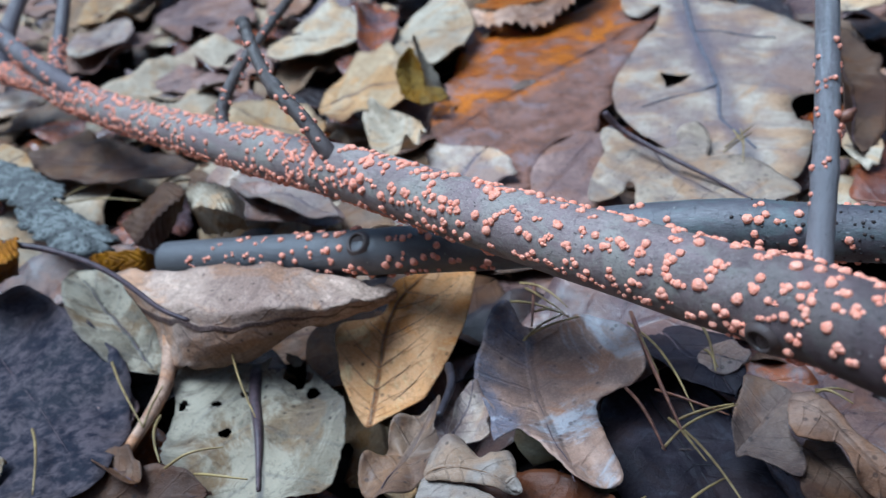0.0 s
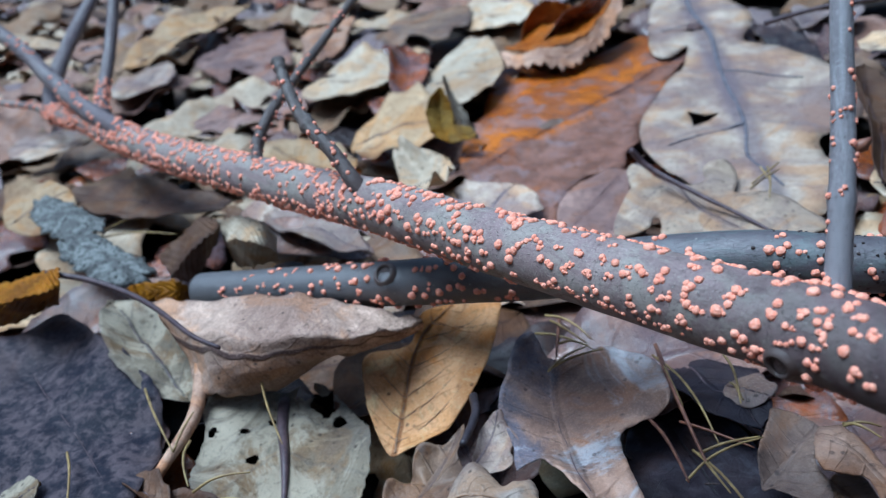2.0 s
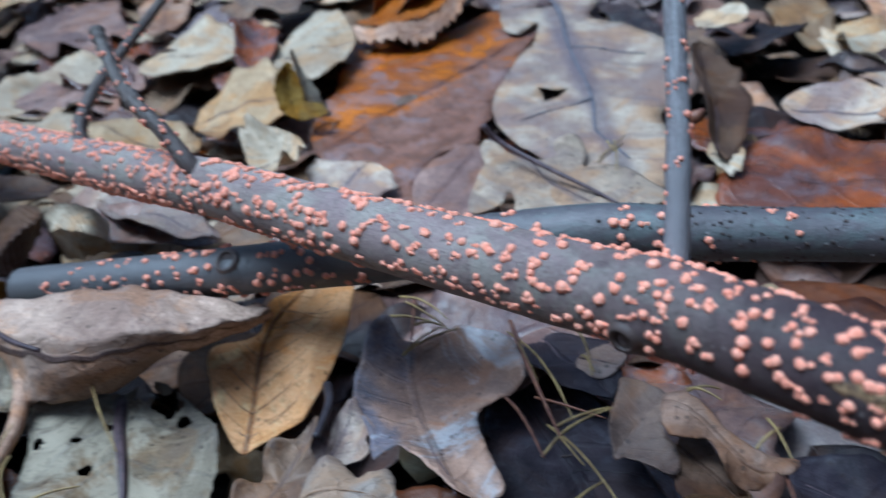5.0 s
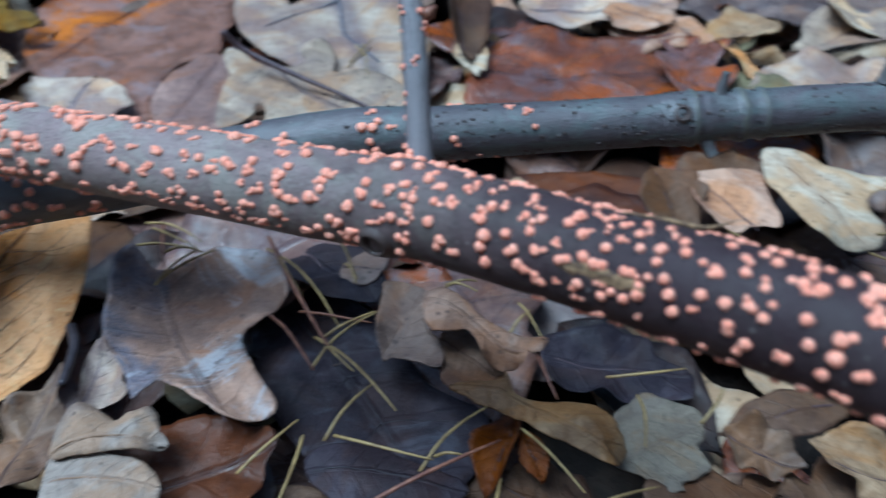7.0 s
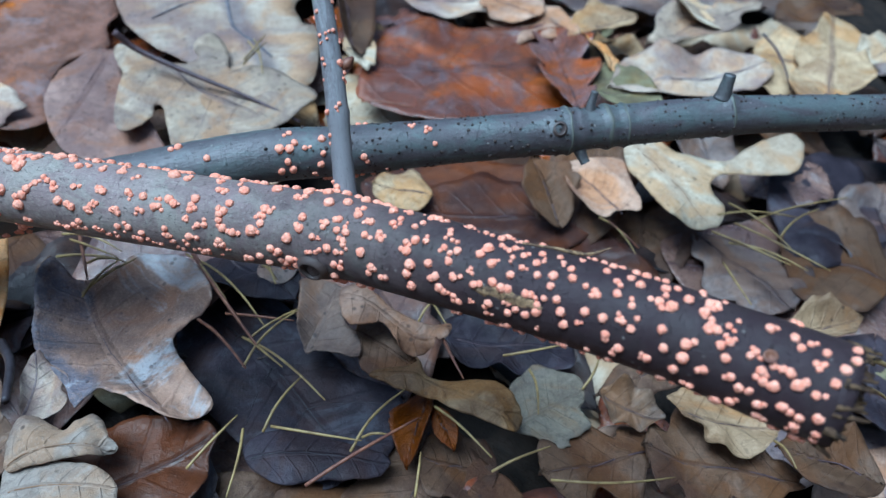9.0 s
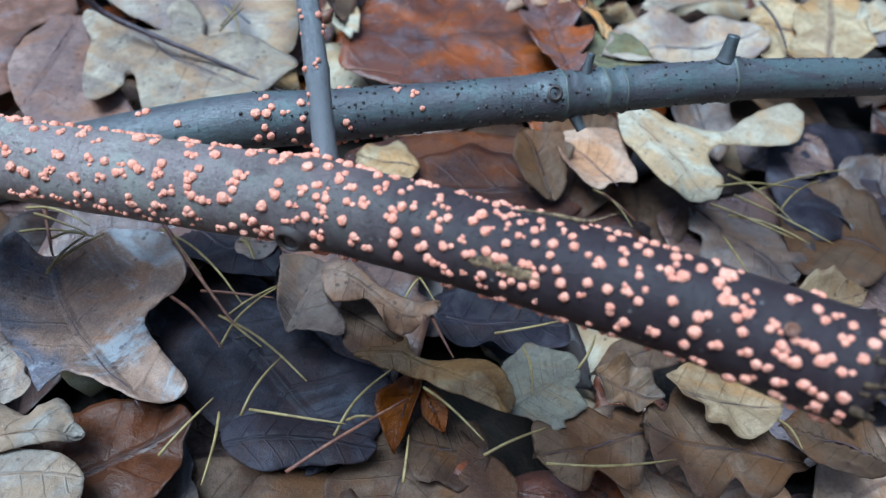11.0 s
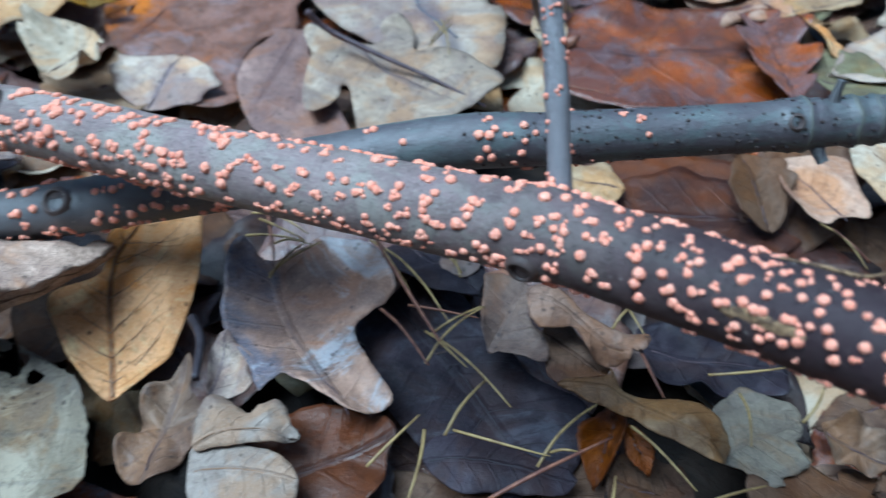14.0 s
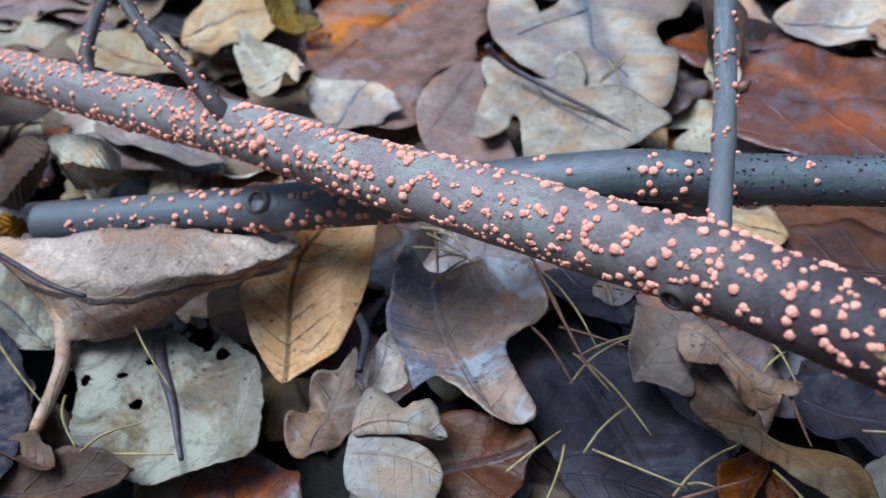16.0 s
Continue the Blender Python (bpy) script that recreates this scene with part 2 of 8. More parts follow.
LEAF = {
    "tan": leaf_material("leaf_tan", (0.76, 0.485, 0.30), (0.66, 0.385, 0.21), (0.19, 0.085, 0.04), (0.20, 0.09, 0.05), 0.15, 9, 0.8, 0.22, 0.64),
    "pinkfawn": leaf_material("leaf_pink_fawn", (0.46, 0.335, 0.26), (0.32, 0.21, 0.155), (0.10, 0.06, 0.05), (0.11, 0.07, 0.07), 0.3, 7, 0.55, 0.55, 0.58),
    "fawn": leaf_material("leaf_fawn", (0.45, 0.35, 0.24), (0.33, 0.235, 0.15), (0.15, 0.095, 0.07), (0.14, 0.095, 0.08), 0.2, 6, 0.55, 0.5, 0.6),
    "palefawn": leaf_material("leaf_pale_fawn", (0.45, 0.38, 0.31), (0.35, 0.265, 0.205), (0.15, 0.11, 0.12), (0.10, 0.085, 0.11), 0.45, 6, 0.65, 0.6, 0.54),
    "cream": leaf_material("leaf_cream", (0.50, 0.435, 0.345), (0.41, 0.34, 0.26), (0.26, 0.18, 0.13), (0.25, 0.18, 0.13), 0.15, 6, 0.3, 0.35, 0.64),
    "sage": leaf_material("leaf_sage", (0.22, 0.19, 0.145), (0.155, 0.13, 0.10), (0.10, 0.09, 0.085), (0.075, 0.075, 0.085), 0.2, 5, 0.6, 0.5, 0.58, patch_sheen=0.85, patch_sheen_at=0.47, patch_sheen_tint=(0.39, 0.345, 0.27)),
    "olive": leaf_material("leaf_olive", (0.19, 0.175, 0.11), (0.13, 0.11, 0.07), (0.07, 0.055, 0.045), (0.08, 0.06, 0.05), 0.4, 6, 0.5, 0.5),
    "russet": leaf_material("leaf_russet", (0.36, 0.155, 0.065), (0.25, 0.10, 0.045), (0.12, 0.055, 0.035), (0.10, 0.045, 0.03), 0.3, 8, 0.5, 0.4, 0.58),
    "khaki": leaf_material("leaf_khaki", (0.30, 0.205, 0.075), (0.20, 0.125, 0.05), (0.10, 0.065, 0.035), (0.07, 0.045, 0.025), 0.3, 8, 0.8, 0.4, 0.58, net=0.5),
    "plum": leaf_material("leaf_plum", (0.24, 0.16, 0.13), (0.14, 0.088, 0.078), (0.05, 0.037, 0.042), (0.055, 0.038, 0.042), 0.8, 6, 0.6, 0.6, 0.53, patch_sheen=0.3),
    # taupe and buff: foreground shade is put into these darker fawns
    "taupe": leaf_material("leaf_taupe", (0.225, 0.162, 0.117), (0.14, 0.096, 0.068), (0.08, 0.06, 0.055), (0.085, 0.065, 0.06), 0.5, 6, 0.55, 0.6, 0.54, patch_sheen=0.25),
    "buff": leaf_material("leaf_buff", (0.31, 0.23, 0.155), (0.22, 0.15, 0.095), (0.11, 0.07, 0.05), (0.12, 0.08, 0.06), 0.35, 6, 0.5, 0.5, 0.56),
    "ink": leaf_material("leaf_ink", (0.048, 0.032, 0.029), (0.024, 0.017, 0.017), (0.008, 0.007, 0.009), (0.02, 0.015, 0.018), 0.6, 6, 0.4, 0.7, 0.5),
    "plumgrey": leaf_material("leaf_plum_grey", (0.20, 0.155, 0.135), (0.125, 0.092, 0.085), (0.05, 0.04, 0.042), (0.06, 0.045, 0.05), 0.65, 6, 0.5, 0.7, 0.52, patch_sheen=0.3),
    "brown": leaf_material("leaf_brown", (0.118, 0.077, 0.053), (0.075, 0.048, 0.034), (0.045, 0.027, 0.023), (0.055, 0.034, 0.028), 0.38, 6, 0.5, 0.65, 0.54),
    "rust": leaf_material("leaf_rust", (0.27, 0.10, 0.048), (0.15, 0.070, 0.048), (0.055, 0.036, 0.037), (0.05, 0.028, 0.026), 0.95, 6, 0.3, 0.55, 0.55, patch_sheen=0.75, patch_sheen_at=0.48, patch_sheen_tint=(0.14, 0.108, 0.114)),
    "amber": leaf_material("leaf_amber", (0.14, 0.05, 0.016), (0.08, 0.03, 0.013), (0.03, 0.015, 0.012), (0.05, 0.022, 0.015), 0.5, 7, 0.4, 0.5, 0.56),
    "slate": leaf_material("leaf_slate", (0.048, 0.039, 0.047), (0.026, 0.021, 0.027), (0.012, 0.010, 0.014), (0.016, 0.014, 0.018), 0.34, 6, 0.2, 0.6, 0.54, patch_sheen=0.4, patch_sheen_at=0.53, patch_sheen_tint=(0.105, 0.105, 0.125)),
    "maroon": leaf_material("leaf_maroon", (0.105, 0.047, 0.028), (0.060, 0.029, 0.020), (0.025, 0.016, 0.018), (0.03, 0.017, 0.016), 0.6, 6, 0.5, 0.6, 0.54, patch_sheen=0.15),
    "orange": leaf_material("leaf_orange", (0.38, 0.135, 0.032), (0.26, 0.095, 0.032), (0.12, 0.06, 0.045), (0.07, 0.035, 0.03), 0.55, 6, 0.35, 0.6, 0.54, patch_sheen=0.6, patch_sheen_at=0.51, patch_sheen_tint=(0.20, 0.165, 0.17), other=(0.18, 0.110, 0.090), other_at=-0.4),
    "ochre": leaf_material("leaf_ochre", (0.36, 0.185, 0.045), (0.22, 0.10, 0.03), (0.08, 0.04, 0.02), (0.12, 0.06, 0.03), 0.3, 8, 0.4, 0.6, 0.54),
    "darkmix": leaf_material("leaf_darkmix", (0.20, 0.155, 0.14), (0.12, 0.094, 0.092), (0.035, 0.028, 0.034), (0.04, 0.032, 0.04), 0.2, 5, 0.35, 0.6, 0.50, core=0.60),
    "plumsheen": leaf_material("leaf_plumsheen", (0.41, 0.285, 0.22), (0.28, 0.19, 0.15), (0.07, 0.047, 0.042), (0.05, 0.038, 0.04), 0.6, 6, 0.2, 0.65, 0.54, patch_sheen=0.75, patch_sheen_at=0.505, patch_sheen_tint=(0.42, 0.42, 0.44), other=(0.13, 0.118, 0.138), other_at=-0.05),
    # foreground shade is put into these two colours
    "pinktaupe": leaf_material("leaf_pinktaupe", (0.215, 0.16, 0.13), (0.14, 0.102, 0.086), (0.06, 0.045, 0.043), (0.09, 0.065, 0.058), 0.45, 6, 0.22, 0.55, 0.55),
    "tanbuff": leaf_material("leaf_tanbuff", (0.28, 0.20, 0.125), (0.18, 0.118, 0.073), (0.07, 0.04, 0.025), (0.10, 0.062, 0.042), 0.35, 6, 0.18, 0.75, 0.52),
    "greybuff": leaf_material("leaf_greybuff", (0.205, 0.178, 0.142), (0.135, 0.115, 0.092), (0.08, 0.066, 0.06), (0.11, 0.085, 0.073), 0.35, 6, 0.2, 0.55, 0.55),
    "paleshell": leaf_material("leaf_paleshell", (0.305, 0.265, 0.232), (0.232, 0.193, 0.165), (0.13, 0.10, 0.09), (0.14, 0.105, 0.09), 0.3, 5, 0.25, 0.4, 0.58),
    "fawngrey": leaf_material("leaf_fawn_grey", (0.42, 0.345, 0.27), (0.32, 0.25, 0.195), (0.12, 0.095, 0.10), (0.11, 0.085, 0.09), 0.4, 5, 0.55, 0.5, 0.56),
    # the pink fawn copied darker, with foreground shade in its colour
    "lobefawn_shaded": leaf_material("leaf_lobe_fawn_shaded", (0.29, 0.205, 0.16), (0.195, 0.133, 0.105), (0.09, 0.055, 0.045), (0.10, 0.065, 0.055), 0.4, 6, 0.2, 0.5, 0.56),
    "pinkvein": leaf_material("leaf_pinkvein", (0.53, 0.41, 0.335), (0.41, 0.305, 0.25), (0.12, 0.08, 0.07), (0.06, 0.04, 0.042), 0.15, 8, 0.9, 0.4, 0.58, net=0.5),
    "plumfawn": leaf_material("leaf_plum_fawn", (0.28, 0.195, 0.165), (0.19, 0.13, 0.115), (0.09, 0.06, 0.06), (0.10, 0.065, 0.06), 0.5, 6, 0.45, 0.5, 0.56),
}
# near end: purple-black bark, with the shade there put into its colour
BARK = bark_material("bark_branch", (0.300, 0.268, 0.232), (0.225, 0.172, 0.163), (0.275, 0.200, 0.200), (0.022, 0.012, 0.017), (0.105, 0.071, 0.065), 75, 0.20)
BARK_STICK = bark_material("bark_stick", (0.092, 0.110, 0.110), (0.068, 0.055, 0.064), (0.086, 0.072, 0.080), (0.085, 0.080, 0.084), (0.030, 0.025, 0.026), 50, 0.85)
BARK_UP = bark_material("bark_upright_twig", (0.27, 0.265, 0.275), (0.18, 0.165, 0.175), (0.22, 0.19, 0.20), (0.20, 0.185, 0.195), (0.09, 0.078, 0.08), 8, 0.5)
BARK_FORK = bark_material("bark_fork", (0.185, 0.165, 0.165), (0.115, 0.09, 0.096), (0.15, 0.118, 0.122), (0.13, 0.105, 0.11), (0.05, 0.04, 0.042), 18, 0.35)
BARK_RING = bark_material("bark_ring", (0.14, 0.15, 0.125), (0.07, 0.068, 0.056), (0.10, 0.09, 0.078), (0.10, 0.10, 0.085), (0.05, 0.045, 0.04), 2)
BARK_TWIG = bark_material("bark_twig", (0.12, 0.10, 0.088), (0.06, 0.045, 0.04), (0.085, 0.058, 0.05), (0.07, 0.05, 0.045), (0.028, 0.02, 0.018), 10, 0.45)


def fungus_material():
    """Matt coral pink skin, wrinkled into fine warts, paler where it is dusty."""
    m, nt, bsdf = base_material("coral_fungus")
    vec, tc, oi = shifted_coords(nt)
    hue = noise_tex(nt, vec, 700, 4, 0.6)
    wart = node(nt, "TexVoronoi", Scale=2500.0)
    nt.links.new(vec, wart.inputs["Vector"])
    dust = noise_tex(nt, vec, 2600, 3, 0.7)
    col = mix(nt, ramp(nt, hue, 0.42, 0.58), (0.91, 0.405, 0.27), (0.85, 0.305, 0.19))
    col = mix(nt, mathn(nt, "MULTIPLY", ramp(nt, dust, 0.44, 0.62), 0.33), col, (0.95, 0.64, 0.53))
    col = mix(nt, mathn(nt, "MULTIPLY", ramp(nt, wart.outputs["Distance"], 0.45, 0.75), 0.4), col, (0.78, 0.28, 0.17))
    nt.links.new(col, bsdf.inputs["Base Color"])
    bsdf.inputs["Roughness"].default_value = 0.75
    bsdf.inputs["Specular IOR Level"].default_value = 0.25
    bump = node(nt, "Bump", Strength=0.9, Distance=0.0002)
    nt.links.new(mathn(nt, "SUBTRACT", dust, wart.outputs["Distance"]), bump.inputs["Height"])
    nt.links.new(bump.outputs[0], bsdf.inputs["Normal"])
    return m


FUNGUS = fungus_material()
PUSTULE = plain_material("dark_pustule", (0.035, 0.025, 0.025), (0.06, 0.04, 0.035), 700, 0.6)
WOOD = plain_material("broken_wood", (0.15, 0.095, 0.05), (0.07, 0.042, 0.026), 260, 0.8, 0.2, 0.0005, None, (0.025, 0.016, 0.012))
SCAR = plain_material("bare_wood", (0.30, 0.195, 0.10), (0.12, 0.075, 0.045), 700, 0.7, 0.3, 0.0006, None, (0.05, 0.03, 0.02))
NEEDLE = plain_material("needle_gold", (0.30, 0.215, 0.085), (0.205, 0.138, 0.055), 240, 0.45, 0.4, 0.0001)
STALK = plain_material("stalk_purple", (0.085, 0.055, 0.06), (0.055, 0.036, 0.042), 400, 0.5, 0.4, 0.0002)
RIB_BLUE = plain_material("rib_bluish", (0.15, 0.145, 0.165), (0.10, 0.09, 0.105), 300, 0.5, 0.4, 0.0002)
RIB_DARK = plain_material("rib_dark", (0.034, 0.028, 0.034), (0.020, 0.016, 0.020), 300, 0.5, 0.4, 0.0002)
RIB_TAN = plain_material("rib_tan", (0.27, 0.165, 0.095), (0.18, 0.105, 0.06), 300, 0.6, 0.3, 0.0002)
STALK_RED = plain_material("stalk_red", (0.19, 0.085, 0.05), (0.12, 0.05, 0.034), 400, 0.5, 0.4, 0.0002)
BARKSLAB = plain_material("grey_bark", (0.175, 0.18, 0.17), (0.085, 0.085, 0.082), 170, 0.8, 0.25, 0.0016, None, (0.03, 0.03, 0.03))


# dark stuff of a ring added out of view to hold back low sky light
SKY_BLOCK = plain_material("sky_block_dark", (0.035, 0.032, 0.026), (0.015, 0.013, 0.011), 0.9, 0.9, 0.1, 0.05)


def soil_material():
    """Near the branch dark humus; further out the same brown carpet of leaves that lies on it."""
    m, nt, bsdf = base_material("forest_soil")
    tc = node(nt, "TexCoord")
    vec = tc.outputs["Object"]
    n1 = noise_tex(nt, vec, 90, 5, 0.65, 0.4)
    humus = mix(nt, ramp(nt, n1, 0.43, 0.57), (0.012, 0.009, 0.008), (0.024, 0.017, 0.013))
    cell = node(nt, "TexVoronoi", Scale=26.0)
    nt.links.new(vec, cell.inputs["Vector"])
    sep = nt.nodes.new("ShaderNodeSeparateColor")
    nt.links.new(cell.outputs["Color"], sep.inputs[0])
    carpet = mix(nt, sep.outputs[0], (0.06, 0.035, 0.025), (0.25, 0.16, 0.10))
    carpet = mix(nt, ramp(nt, sep.outputs[1], 0.75, 0.85), carpet, (0.36, 0.29, 0.21))
    ln = nt.nodes.new("ShaderNodeVectorMath")
    ln.operation = "LENGTH"
    nt.links.new(vec, ln.inputs[0])
    nt.links.new(mix(nt, ramp(nt, ln.outputs["Value"], 0.6, 1.0), humus, carpet), bsdf.inputs["Base Color"])
    bsdf.inputs["Roughness"].default_value = 0.8
    bsdf.inputs["Specular IOR Level"].default_value = 0.2
    bump = node(nt, "Bump", Strength=0.8, Distance=0.004)
    nt.links.new(mathn(nt, "ADD", n1, cell.outputs["Distance"]), bump.inputs["Height"])
    nt.links.new(bump.outputs[0], bsdf.inputs["Normal"])
    return m


SOIL = soil_material()


# ---- building ----
def link(name, bm, material, smooth=True):
    me = bpy.data.meshes.new(name)
    bm.to_mesh(me)
    bm.free()
    me.materials.append(material)
    if smooth:
        me.polygons.foreach_set("use_smooth", [True] * len(me.polygons))
    return new(name, me)


def part(name, bm, material, parent, label=""):
    ob = link(name, bm, material)
    ob.parent = parent
    return tagged(ob, label) if label else ob


def grid_shell(nu, nv, point, uvs, thick):
    """A closed thin shell over the sheet point(i, j), with the sheet's own leaf coordinates as its map."""
    P = np.array([[point(i, j) for j in range(nv + 1)] for i in range(nu + 1)])
    du, dv = np.gradient(P, axis=0), np.gradient(P, axis=1)
    nrm = np.cross(du, dv)
    nrm /= np.linalg.norm(nrm, axis=2, keepdims=True) + 1e-12
    bm = bmesh.new()
    lay = bm.loops.layers.uv.new("leaf")
    top = [[bm.verts.new(P[i, j]) for j in range(nv + 1)] for i in range(nu + 1)]
    low = [[bm.verts.new(P[i, j] - nrm[i, j] * thick) for j in range(nv + 1)] for i in range(nu + 1)]

    def face(vs, ids):
        f = bm.faces.new(vs)
        for lp, (i, j) in zip(f.loops, ids):
            lp[lay].uv = uvs(i, j)

    for i in range(nu):
        for j in range(nv):
            ids = [(i, j), (i + 1, j), (i + 1, j + 1), (i, j + 1)]
            face([top[a][b] for a, b in ids], ids)
            face([low[a][b] for a, b in reversed(ids)], ids[::-1])
    rim = [(i, 0) for i in range(nu)] + [(nu, j) for j in range(nv)] + [(i, nv) for i in range(nu, 0, -1)] + [(0, j) for j in range(nv, 0, -1)]
    for a, b in zip(rim, rim[1:] + rim[:1]):
        face([top[b[0]][b[1]], top[a[0]][a[1]], low[a[0]][a[1]], low[b[0]][b[1]]], [b, a, a, b])
    return bm


def outline(kind, u, side, rnd, lobes, depth):
    """Half the width of a leaf of that kind at u, from 0 at the stalk to 1 at the tip."""
    if kind == "oak":
        env = (0.30 + 0.70 * math.sin(math.pi * min(1.0, 0.10 + 0.80 * u)) ** 1.2) * (0.75 + 0.35 * u)
        env *= math.sqrt(max(0.0, 1 - max(0.0, (u - 0.80) / 0.20) ** 2)) * min(1.0, 0.25 + u * 5)
        ph = rnd * 0.5 + (0.22 if side > 0 else 0)
        wave = 0.5 + 0.5 * math.cos(2 * math.pi * (lobes * u + ph))
        return max(0.015, env * (1 - depth * wave ** 2.2))
    if kind == "beech":
        env = math.sin(math.pi * u ** 0.85) ** 0.8
        return max(0.01, env * (1 + 0.02 * math.sin(2 * math.pi * (8 * u + rnd))))
    if kind == "round":
        env = max(0.0, 1 - abs(2 * u - 1) ** 2.6) ** 0.5
        return max(0.02, env * (1 - depth * 0.35 * (0.5 + 0.5 * math.cos(2 * math.pi * (lobes * 0.6 * u + rnd + 0.3 * side)))))
    env = math.sin(math.pi * u ** 0.9) ** 0.65
    return max(0.02, env * (1 + 0.06 * math.sin(2 * math.pi * (3.3 * u + rnd + 0.2 * side))))


def leaf_mesh(kind, length, width, cup=0.0, bend=0.0, wave=0.0, curl=0.0, lobes=3.3, depth=0.45, seed=0, nu=30, nv=12, rough=1.0, holes=0):
    """cup: how far the edges rise; bend: how far the middle rises; wave: edge ripples; curl: the tip's rise; all in metres."""
    rg = random.Random(seed)
    r1, r2, r3 = rg.random(), rg.random() * 9, rg.random() * 9

    def uv_of(i, j):
        return i / nu, 2 * j / nv - 1

    def point(i, j):
        u, v = uv_of(i, j)
        w = outline(kind, u, 1 if v > 0 else -1, r1, lobes, depth) * width / 2
        w *= 1 + 0.05 * math.sin(9 * u + r2) + 0.06 * noise.noise((u * 14 + r2, 2.0 if v > 0 else 7.0, r3))
        x = u * length + (0.20 * abs(v) * w if kind in ("oak", "beech") else 0.08 * abs(v) * w)
        x -= 0.12 * length * (abs(v) ** 2) * 0.3
        y = v * w + 0.04 * length * math.sin(2.4 * u + r3)
        a = 2 * abs(v) * w / width
        z = 1.4 * cup * a * a + bend * 4 * u * (1 - u) + curl * u ** 3
        z += 1.6 * wave * (a ** 1.5) * math.sin(2 * math.pi * (2.6 * u + r1) + (1.7 if v > 0 else 0)) * (0.6 + 0.4 * math.sin(5 * u + r2))
        z += rough * 0.0050 * noise.noise((x * 34 + r2, y * 34, r3)) + rough * 0.0017 * noise.noise((x * 110, y * 110 + r2, r3))
        z -= 0.0006 * math.exp(-(v * 9) ** 2) + (0.0012 if kind == "beech" else 0.00035) * (0.5 + 0.5 * math.cos(2 * math.pi * (9 if kind == "beech" else 7) * (u - 0.22 * abs(v)))) * (1 - abs(v))
        return x, y, z

    rib = [Vector(point(i, nv // 2)) for i in range(0, nu, max(1, nu // 10))]
    return grid_shell(nu, nv, point, uv_of, 0.00028), rib


def frame_of(base, tip, twist):
    """A pose whose x runs from base to tip and whose z is as upright as that allows, leaning by twist degrees."""
    b, t = Vector(base), Vector(tip)
    x = (t - b).normalized()
    y = Vector((0, 0, 1)).cross(x)
    y = y.normalized() if y.length > 1e-4 else Vector((0, 1, 0))
    z = x.cross(y)
    m = Matrix((x, y, z)).transposed().to_4x4()
    return Matrix.Translation(b) @ m @ Matrix.Rotation(radians(twist), 4, "X")


def add_rib(ob, rib, thick, stalk=0.0):
    """The midrib as a fine raised cord, running out into the stalk."""
    rib = [p + Vector((0.0005 * math.sin(1.1 * k + len(rib)), 0.0005 * math.cos(0.9 * k), thick * 0.15)) for k, p in enumerate(rib)]
    if stalk:
        d = (rib[0] - rib[2]).normalized()
        rib = [rib[0] + d * stalk + Vector((0, 0, 0.004)), rib[0] + d * stalk * 0.5 + Vector((0, 0, 0.002))] + rib
    bm = tube(rib, lambda u: thick * (1.0 - 0.75 * u), len(rib) * 2, 6)[0]
    part("midrib", bm, STALK, ob, "dark raised midrib of the leaf")


def leaf(kind, colour, base, tip, width, twist=0, label="", stalk=0.0, rib=0.0003, **shape):
    b, t = Vector(base), Vector(tip)
    bm, line = leaf_mesh(kind, (t - b).length, width, **shape)
    ob = link({"oak": "oak_leaf", "beech": "beech_leaf"}.get(kind, "dead_leaf"), bm, LEAF[colour])
    ob.matrix_world = frame_of(base, tip, twist)
    if rib:
        add_rib(ob, line, rib, stalk)
    return tagged(ob, label or LEAF_WORDS[colour], "leaf", "fallen leaves")


